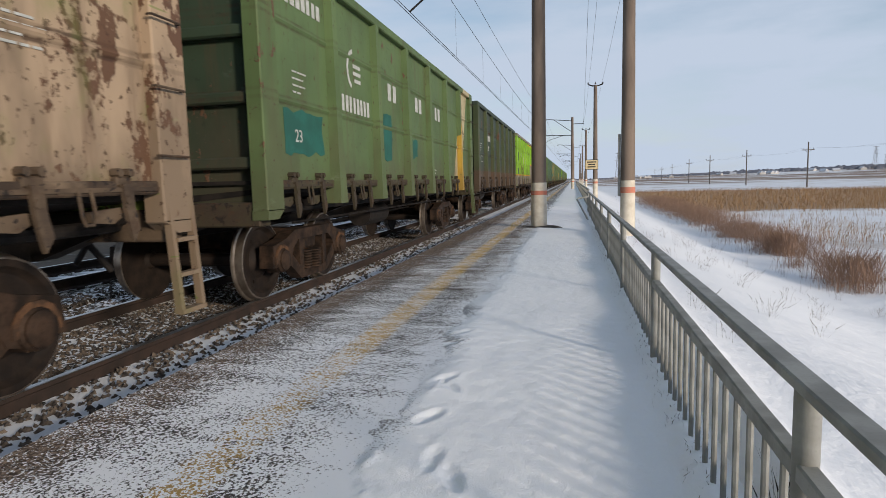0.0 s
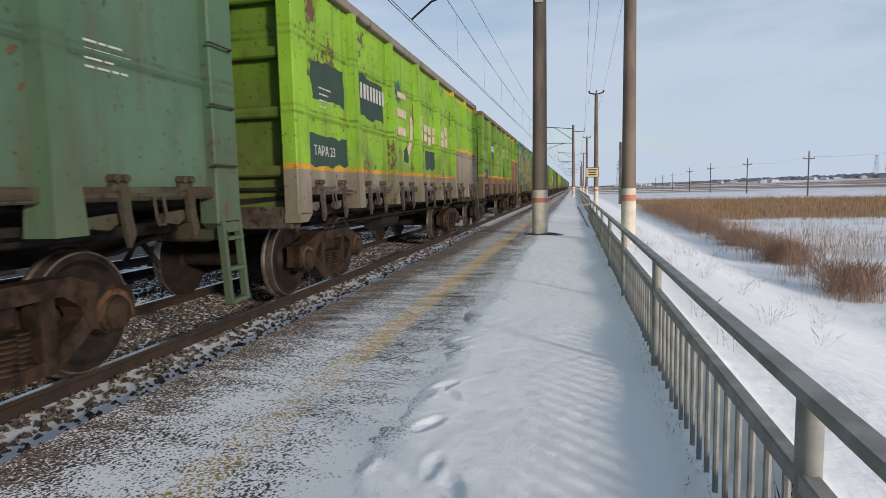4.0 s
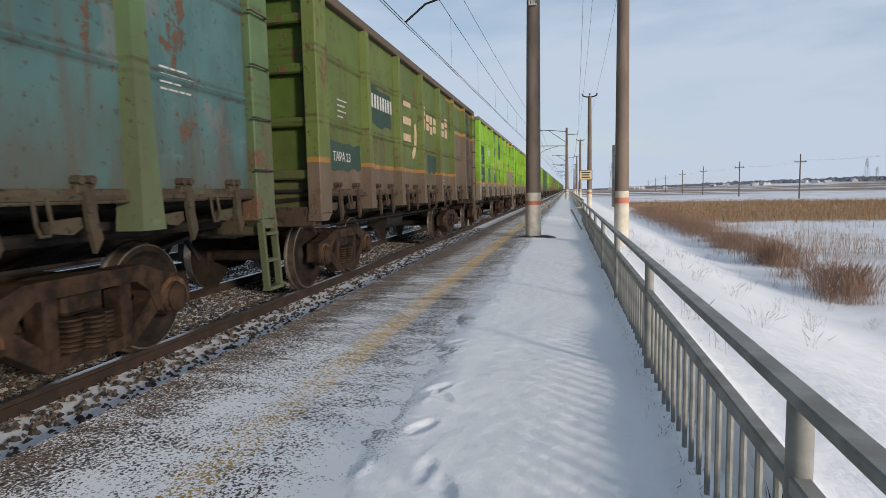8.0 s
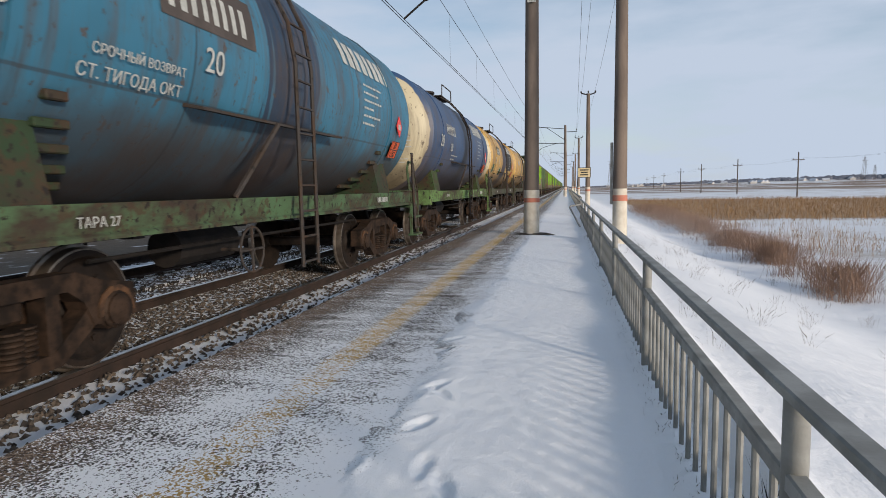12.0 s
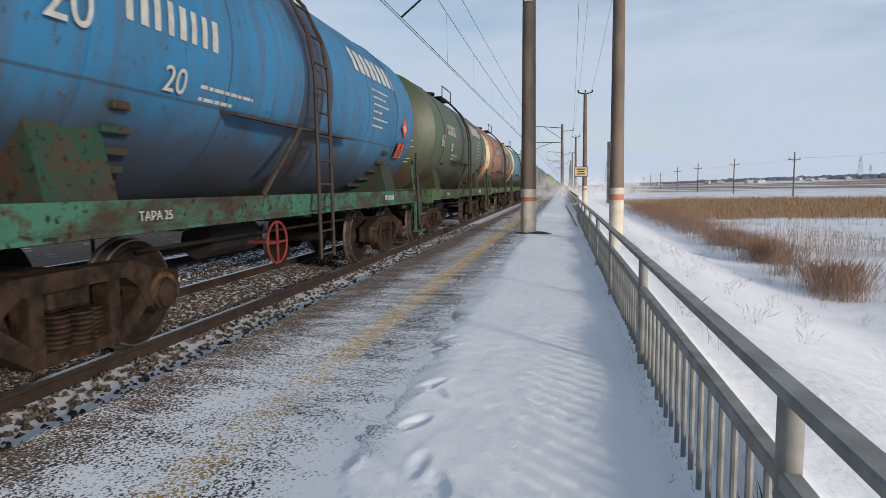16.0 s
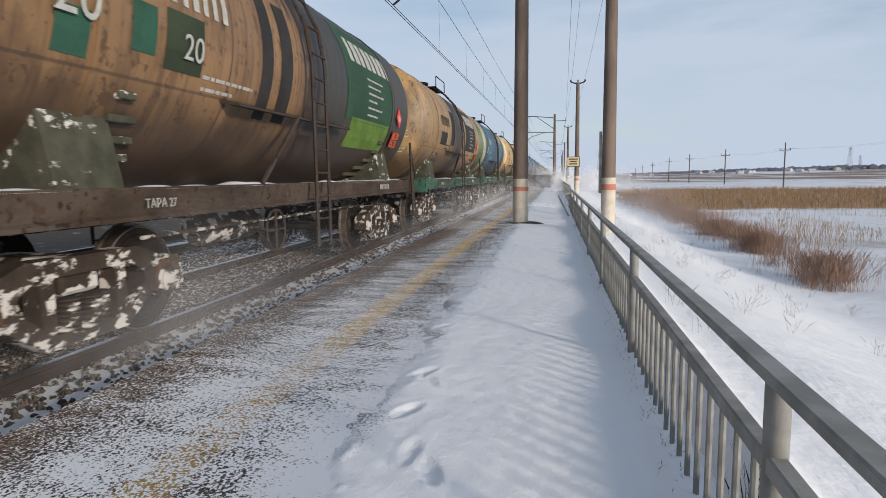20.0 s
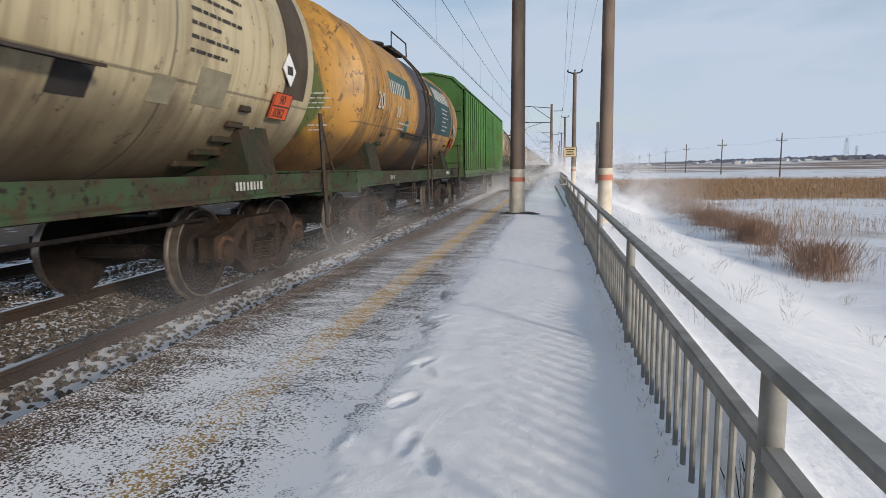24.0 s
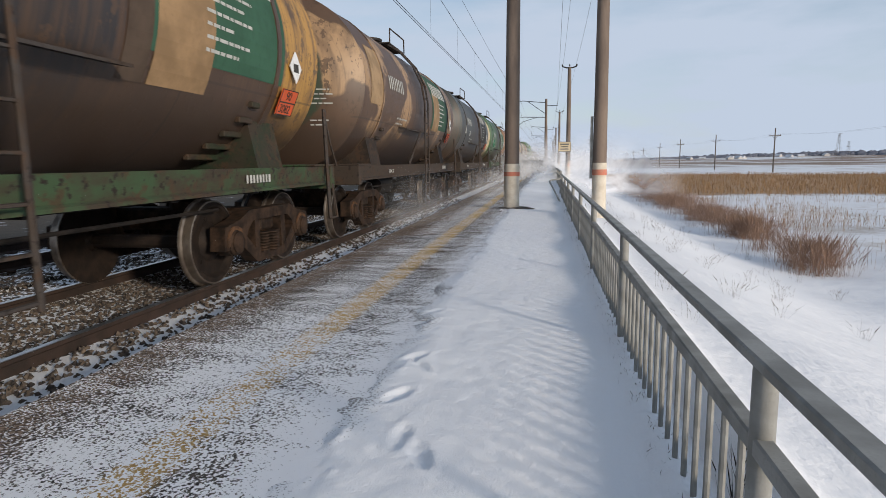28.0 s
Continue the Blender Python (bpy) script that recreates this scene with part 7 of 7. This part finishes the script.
def tank_words(w, j, letters, board, digits):
    ink = {"white": LETTER, "black": LETTER_BLACK, "cream": CREAM}[letters]
    mark = LETTER_BLACK if letters == "black" else LETTER
    if board:
        m = surface("tank_board_%d" % j, dim(board, 0.8), dim(board, 0.6), 1.5, 0.7, 0, 0.1, 12)
        round_decal("painted_board", [(1.0, 3.66, 2.25, 3.7)], m, w, 0.005)
    for n, (a, b, c, d, tone) in enumerate(PATCHES.get(j, ())):
        m = surface("tank_patch_%d_%d" % (j, n), dim(tone, 0.85), dim(tone, 0.6), 3.0, 0.7, 0, 0.1, 20)
        round_decal("paint_patch", [(a, b, c, d)], m, w, 0.0065)
    round_decal("brand_mark", row_of(BRAND_T, 1.3, 3.15, 0.22, 0.36, 0.075, 0.06), ink if board is None or letters != "black" else LETTER, w)
    round_decal("notice_text", lines_of(2.0, 2.95, (0.9, 0.7, 0.85, 0.5, 0.8, 0.6), 0.05, 0.115), mark if board is None else LETTER, w)
    ny, nz_ = NUMBER_AT.get(j, (-3.55, 2.78))
    round_decal("stencilled_number", row_of(NUMBER, ny, nz_, 0.085, 0.26, 0.07, 0.032), mark, w)
    if j != 3:
        round_decal("test_mark", lines_of(-2.75, 2.25, (0.9, 0.55), 0.05, 0.1) + lines_of(-4.95, 3.1, (0.0,), 0.01, 0.1), mark, w)
    if digits:
        lettering(digits, 0.42, mark, w, on_barrel(-4.45, 2.42), "class_number")
        lettering("20", 0.30, mark, w, on_barrel(ny + 0.45, nz_ - 0.42), "volume_number")
    # figures on the frame
    for y in (2.6,):
        bm = bmesh.new()
        for a, b, c, d in row_of(NUMBER, y, 1.145, 0.042, 0.085, 0.03, 0.015):
            box(bm, 1.481, 1.484, a, b, c, d)
        part("frame_number", bm, LETTER, w)
    lettering({10: "ТАРА 25", 27: "ТАРА 28"}.get(j, "ТАРА 27"), 0.10, LETTER, w, Matrix.Translation((1.483, -3.7, 1.14)) @ pose(0, 0, 0, 90, 0, 90), "tare_text")
    if j == 3:
        lettering("СРОЧНЫЙ ВОЗВРАТ", 0.10, LETTER, w, on_barrel(-3.45, 2.30), "return_notice")
        lettering("СТ. ТИГОДА ОКТ", 0.13, LETTER, w, on_barrel(-3.55, 2.14), "return_notice")
    # danger plate and label at the leading end
    up, low = ("30", "1202") if j < 22 else ("90", "3082")
    turn = pose(0, 0, 0, 90, 0, 90)
    bm = bmesh.new()
    box(bm, 0, 0.012, -0.22, 0.22, -0.16, 0.16)
    plate = part("orange_plate", bm, ORANGE_PLATE, w, "orange danger plate")
    plate.matrix_basis = pose(1.41, 3.84, 2.08, 0, 24, 0)
    bm = bmesh.new()
    box(bm, 0.012, 0.016, -0.22, 0.22, -0.008, 0.008)
    for a, b, c, d in ((-0.22, 0.22, 0.15, 0.16), (-0.22, 0.22, -0.16, -0.15), (-0.22, -0.21, -0.16, 0.16), (0.21, 0.22, -0.16, 0.16)):
        box(bm, 0.012, 0.016, a, b, c, d)
    part("plate_border", bm, LETTER_BLACK, plate)
    lettering(up, 0.15, LETTER_BLACK, plate, Matrix.Translation((0.014, -0.09, 0.03)) @ turn, "plate_number")
    lettering(low, 0.15, LETTER_BLACK, plate, Matrix.Translation((0.014, -0.17, -0.13)) @ turn, "plate_number")
    bm = bmesh.new()
    prism(bm, [(0, -0.19), (0.17, 0), (0, 0.19), (-0.17, 0)], 0, 0.012, "x")
    d = part("danger_label", bm, RED_SIGN if j < 22 else DIAMOND_WHITE, w, "red diamond label" if j < 22 else "white diamond label")
    d.matrix_basis = pose(1.505, 3.93, 2.50)
    bm = bmesh.new()
    box(bm, 0.012, 0.016, -0.07, 0.07, -0.06, 0.04)
    part("label_panel", bm, LETTER if j < 22 else LETTER_BLACK, d)


def head_y(r):
    """Place along the wagon of the trailing head's skin at a distance r from its axis."""
    prof = ((5.37, 0.02), (5.36, 0.35), (5.31, 0.75), (5.20, 1.12), (5.05, 1.36), (4.95, 1.5))
    for (a, r0), (b, r1) in zip(prof, prof[1:]):
        if r <= r1:
            return BACK - (a + (b - a) * (r - r0) / (r1 - r0))
    return BACK - 4.95


def head_decal(name, rects, mat_, parent):
    bm = bmesh.new()
    for a, b, c, d in rects:
        vs = [bm.verts.new((u, head_y(math.hypot(u, v - 2.72)) - 0.012, v)) for u, v in ((a, c), (b, c), (b, d), (a, d))]
        bm.faces.new(vs)
    return tagged(part(name, bm, mat_, parent), kind="stuff")


def packed_snow_mesh():
    """Uneven snow lying on the frame along one side."""
    xs = [1.12 + 0.04 * i for i in range(10)]
    ys = [-5.2 + 0.08 * i for i in range(131)]
    def lie(x, y):
        h = 0.10 * max(0.0, nz(0, y, 0.9, 5) + 0.45 * nz(0, y, 3.1, 2) + 0.12)
        u = (x - 1.12) / 0.36
        return 1.296 + h * (1 - abs(2 * u - 1) ** 2.5) - 0.012
    o = sheet("packed_snow", xs, ys, lie, SNOW)
    me = o.data
    bpy.data.objects.remove(o)
    return me


TRAIN = []      # (wagon, place of its centre along the track at the start)


VIEW_SHIFTS = ((0, 0.12), (1, 0.10), (2, 0.30), (3, 0.10), (4, 0.0), (7, 0.31), (9, 0.31), (11, 0.17), (14, 0.08), (16, -0.07), (17, -0.2), (19, -0.5), (20, -0.5), (22, -0.3), (23, -0.17), (25, -0.25), (27, -0.38), (28, -0.6), (31, -0.77))


def view_shift(j):
    """Shift of each wagon along the track, fitted to the camera's view."""
    return float(np.interp(j, [a for a, _ in VIEW_SHIFTS], [b for _, b in VIEW_SHIFTS]))


def build_train():
    g, t = gondola(), tank()
    for k in range(-21, 15):
        key = GONDOLAS.get(k) or AHEAD[k % len(AHEAD)]
        w = g if k == -21 else copy_thing(g, Matrix())
        tagged(w, GONDOLA_LABEL[key], "wagon", "freight train wagons")
        recolour(w, C[key])
        TRAIN.append((w, -2.05 - 13.92 * k, k, key))
    front = -204.20
    first = True
    for j, row in enumerate(TANKS):
        if row is None:
            w = boxcar()
            tagged(w, "green ribbed covered freight wagon", "wagon", "freight train wagons")
            recolour(w, BOX_COATS)
            TRAIN.append((w, front - 17.67 / 2 + view_shift(j), j, "box"))
            front -= 17.67
            continue
        w = t if first else copy_thing(t, Matrix())
        first = False
        tagged(w, row[0], "wagon", "freight train wagons")
        look_of = dict(row[1])
        if j >= 12:
            # even brightness factor for the main and head colours
            worn = 1.0 if j < 17 or j in (20, 23, 24, 25) else 0.75
            look_of["main"], look_of["head"] = tuple(worn * a for a in look_of["main"]), tuple(worn * a for a in look_of["head"])
            look_of["ring"] = look_of.get("ring", (0.66, 0.56, 0.36)) and tuple(0.8 * a for a in (0.66, 0.56, 0.36))
        if j >= 22:
            look_of["frame_"] = tuple(0.55 * a for a in look_of["frame_"])
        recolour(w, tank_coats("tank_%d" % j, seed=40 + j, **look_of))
        if j == 19:
            for o in [o for o in w.children if o.name.startswith(("ladder", "brace"))]:
                bpy.data.objects.remove(o)
        if j >= 12 or j in (5, 7):
            for o in [o for o in w.children if o.name.startswith(("end_step", "handrail"))]:
                bpy.data.objects.remove(o)
        TRAIN.append((w, front - 5.86 + view_shift(j), j, "tank"))
        front -= 12.02
    heap = packed_snow_mesh()
    for w, start, k, key in TRAIN:
        if key == "tank":
            tank_words(w, k, *TANKS[k][2:])
            ink = LETTER_BLACK if TANKS[k][2] == "black" and TANKS[k][1]["head"][0] > 0.3 else LETTER
            head_decal("head_notice", lines_of(0.55, 2.55, (0.42, 0.5, 0.36, 0.46), 0.035, 0.075) + lines_of(0.62, 2.05, (0.3, 0.24), 0.035, 0.075), ink, w)
            if 12 <= k <= 19:
                o = new("packed_snow", heap)
                o.parent = w
                tagged(o, "packed snow lying on the wagon frame")
        elif key != "box" and k > -4:
            side_words(w, key, k)


build_train()


# ---- powder snow whirled up by the later wagons and drifting over the platform ----
DRIFT = []      # (bank of haze, foot, place at the start, share of the train's speed)
MIST = []       # (veil, x, place at the start, share of the train's speed)


def mist_material(name, thick, high, seed):
    """Airborne powder: thin veils, densest near the ground and broken into wisps."""
    m, nt, b = material(name, 1.0)
    b.inputs["Base Color"].default_value = (0.86, 0.87, 0.90, 1)
    b.inputs["Specular IOR Level"].default_value = 0.0
    x, y, z = axes(nt)
    wisp = ramp(nt, grain(nt, 0.8, 2, (1, 0.5, 1.2), 0.5, 0.6, (seed, 2 * seed, seed)), 0.30, 0.75)
    fall = calc(nt, "POWER", calc(nt, "MAXIMUM", calc(nt, "SUBTRACT", 1.0, calc(nt, "DIVIDE", z, high)), 0.0), 1.6)
    ends = calc(nt, "MULTIPLY", ramp(nt, z, 0.0, 0.22 * high), calc(nt, "SUBTRACT", 1.0, ramp(nt, calc(nt, "ABSOLUTE", y), 3.2, 7.0)))
    link(nt, calc(nt, "MULTIPLY", calc(nt, "MULTIPLY", calc(nt, "MULTIPLY", wisp, fall), ends), thick), b.inputs["Alpha"])
    return m


def veil_mesh(name, high, wave, seed, mat_):
    verts, faces = [], []
    rows, cols = 7, 57
    for j in range(rows):
        for i in range(cols):
            y, z = -7 + 14 * i / (cols - 1), high * j / (rows - 1)
            verts.append((wave * (nz(y, z, 0.35, seed) + 0.3 * nz(y, z, 1.0, seed)) + 0.15 * z, y, z - 0.02))
    for j in range(rows - 1):
        for i in range(cols - 1):
            faces.append((j * cols + i, j * cols + i + 1, (j + 1) * cols + i + 1, (j + 1) * cols + i))
    me = bpy.data.meshes.new(name)
    me.from_pydata(verts, [], faces)
    me.materials.append(mat_)
    me.polygons.foreach_set("use_smooth", [True] * len(faces))
    return me


def build_mist():
    # x, foot, height, density, share of speed, first place, count
    layers = ((EDGE + 0.12, 0.03, 1.0, 0.20, 1.0, -356.0, 18),)
    for n, (x, foot, high, thick, share, first, count) in enumerate(layers):
        meshes = [veil_mesh("snow_mist", high, 0.22, 3.0 * n + v, mist_material("powder_snow_%d_%d" % (n, v), thick, high, 3.7 * n + 9.1 * v)) for v in range(2)]
        for k in range(count):
            o = tagged(new("snow_mist", meshes[k % 2]), "thin wisps of powder snow blowing along the platform", "snow", "blowing snow", "stuff")
            MIST.append((o, x, foot, first - 13.0 * k, share))


def cross_veil_mesh(name, x0, x1, high, seed, mat_):
    verts, faces = [], []
    rows, cols = 6, 19
    for j in range(rows):
        for i in range(cols):
            x, z = x0 + (x1 - x0) * i / (cols - 1), high * j / (rows - 1)
            verts.append((x, 0.5 * nz(x, z, 0.5, seed) - 0.25 * x, z))
    for j in range(rows - 1):
        for i in range(cols - 1):
            faces.append((j * cols + i, j * cols + i + 1, (j + 1) * cols + i + 1, (j + 1) * cols + i))
    me = bpy.data.meshes.new(name)
    me.from_pydata(verts, [], faces)
    me.materials.append(mat_)
    me.polygons.foreach_set("use_smooth", [True] * len(faces))
    return me


def haze_material(name, thick, high, x0, x1, seed, fade=4.5):
    """Soft drifting powder: fades out to all sides."""
    m, nt, b = material(name, 1.0)
    b.inputs["Base Color"].default_value = (0.88, 0.89, 0.92, 1)
    b.inputs["Specular IOR Level"].default_value = 0.0
    x, y, z = axes(nt)
    wisp = ramp(nt, grain(nt, 0.6, 4, (1, 1, 1.2), 0.55, 0.5, (seed, 2 * seed, seed)), 0.15, 0.75)
    fall = calc(nt, "MULTIPLY", ramp(nt, z, 0.0, 0.12 * high), calc(nt, "SUBTRACT", 1.0, ramp(nt, z, 0.15 * high, high)))
    side = calc(nt, "MULTIPLY", ramp(nt, x, x0, x0 + 1.2), calc(nt, "SUBTRACT", 1.0, ramp(nt, x, x1 - fade, x1)))
    link(nt, calc(nt, "MULTIPLY", calc(nt, "MULTIPLY", calc(nt, "MULTIPLY", wisp, fall), side), thick), b.inputs["Alpha"])
    return m


def build_haze():
    # left and right rim, foot, height, density, share of speed, first place, spacing, count
    banks = ((-4.6, 9.0, -0.1, 3.2, 0.65, 0.55, -110.0, 24.0, 4), (-4.6, 9.0, -0.1, 4.4, 0.9, 0.55, -205.0, 20.0, 5))
    for n, (x0, x1, foot, high, thick, share, first, step, count) in enumerate(banks):
        meshes = [cross_veil_mesh("snow_mist", x0, x1, high, 5.0 * n + v, haze_material("drifting_powder_%d_%d" % (n, v), thick, high, x0, x1, 2.9 * n + 7.3 * v)) for v in range(3)]
        for k in range(count):
            o = tagged(new("snow_mist", meshes[k % 3]), "soft haze of powder snow drifting behind the train", "snow", "blowing snow", "stuff")
            DRIFT.append((o, foot, first - step * k, share))


def build_wake():
    """Low powder whirling across the track edge, carried along by the later wagons."""
    x0, x1, high = EDGE - 0.8, -0.1, 1.5
    meshes = [cross_veil_mesh("snow_mist", x0, x1, high, 31.0 + v, haze_material("wake_powder_%d" % v, 0.30, high, x0, x1, 4.1 + 6.7 * v, 2.6)) for v in range(3)]
    for k in range(27):
        o = tagged(new("snow_mist", meshes[k % 3]), "low cloud of powder snow whirling beside the wagons", "snow", "blowing snow", "stuff")
        MIST.append((o, 0.0, -0.05, -354.0 - 9.0 * k - 2.0 * ((k * 7) % 3), 1.0))


build_mist()
build_haze()
build_wake()


# ---- what moves ----
def gone(t):
    """How far the train has rolled after t seconds."""
    return 21.03 * t + 0.0045 * t * t


def motions():
    for o, z, start, share in DRIFT:
        rows = []
        for t in range(29):
            y = start + share * gone(t)
            u = min(1.0, max(0.0, (y - 4.0) / 34.0))
            rise = min(1.0, max(0.0, (y - 12.0) / 36.0))
            rows.append((t, pose(-10.0 + 10.0 * u * u * (3 - 2 * u), y, z - 4.6 * (1 - rise))))
        walk(o, rows)
    for o, x, z, start, share in MIST:
        walk(o, [(t, pose(x, start + share * gone(t), z)) for t in range(0, 29, 2)])
    for w, start, k, key in TRAIN:
        walk(w, [(t, pose(AXIS, start + gone(t), 0)) for t in range(0, 29, 2)])
        sets = [o for o in w.children_recursive if o.name.startswith("wheelset")]
        # wheels turn while the wagon is near enough to see them
        spans = [i for i in range(0, 28 * FPS + 1) if -9.0 < start + gone(i / FPS) < 26.0]
        for o in sets:
            base = o.matrix_basis.copy()
            rows = [(0.0, base)] if not spans or spans[0] > 0 else []
            for i in spans:
                turn = math.degrees((gone(i / FPS) - gone(spans[0] / FPS)) / WHEEL_R)
                rows.append((i / FPS, base @ pose(0, 0, 0, -turn, 0, 0)))
            last = rows[-1][1]
            if rows[-1][0] < 28.0:
                rows.append((28.0, last))
            walk(o, rows)


motions()
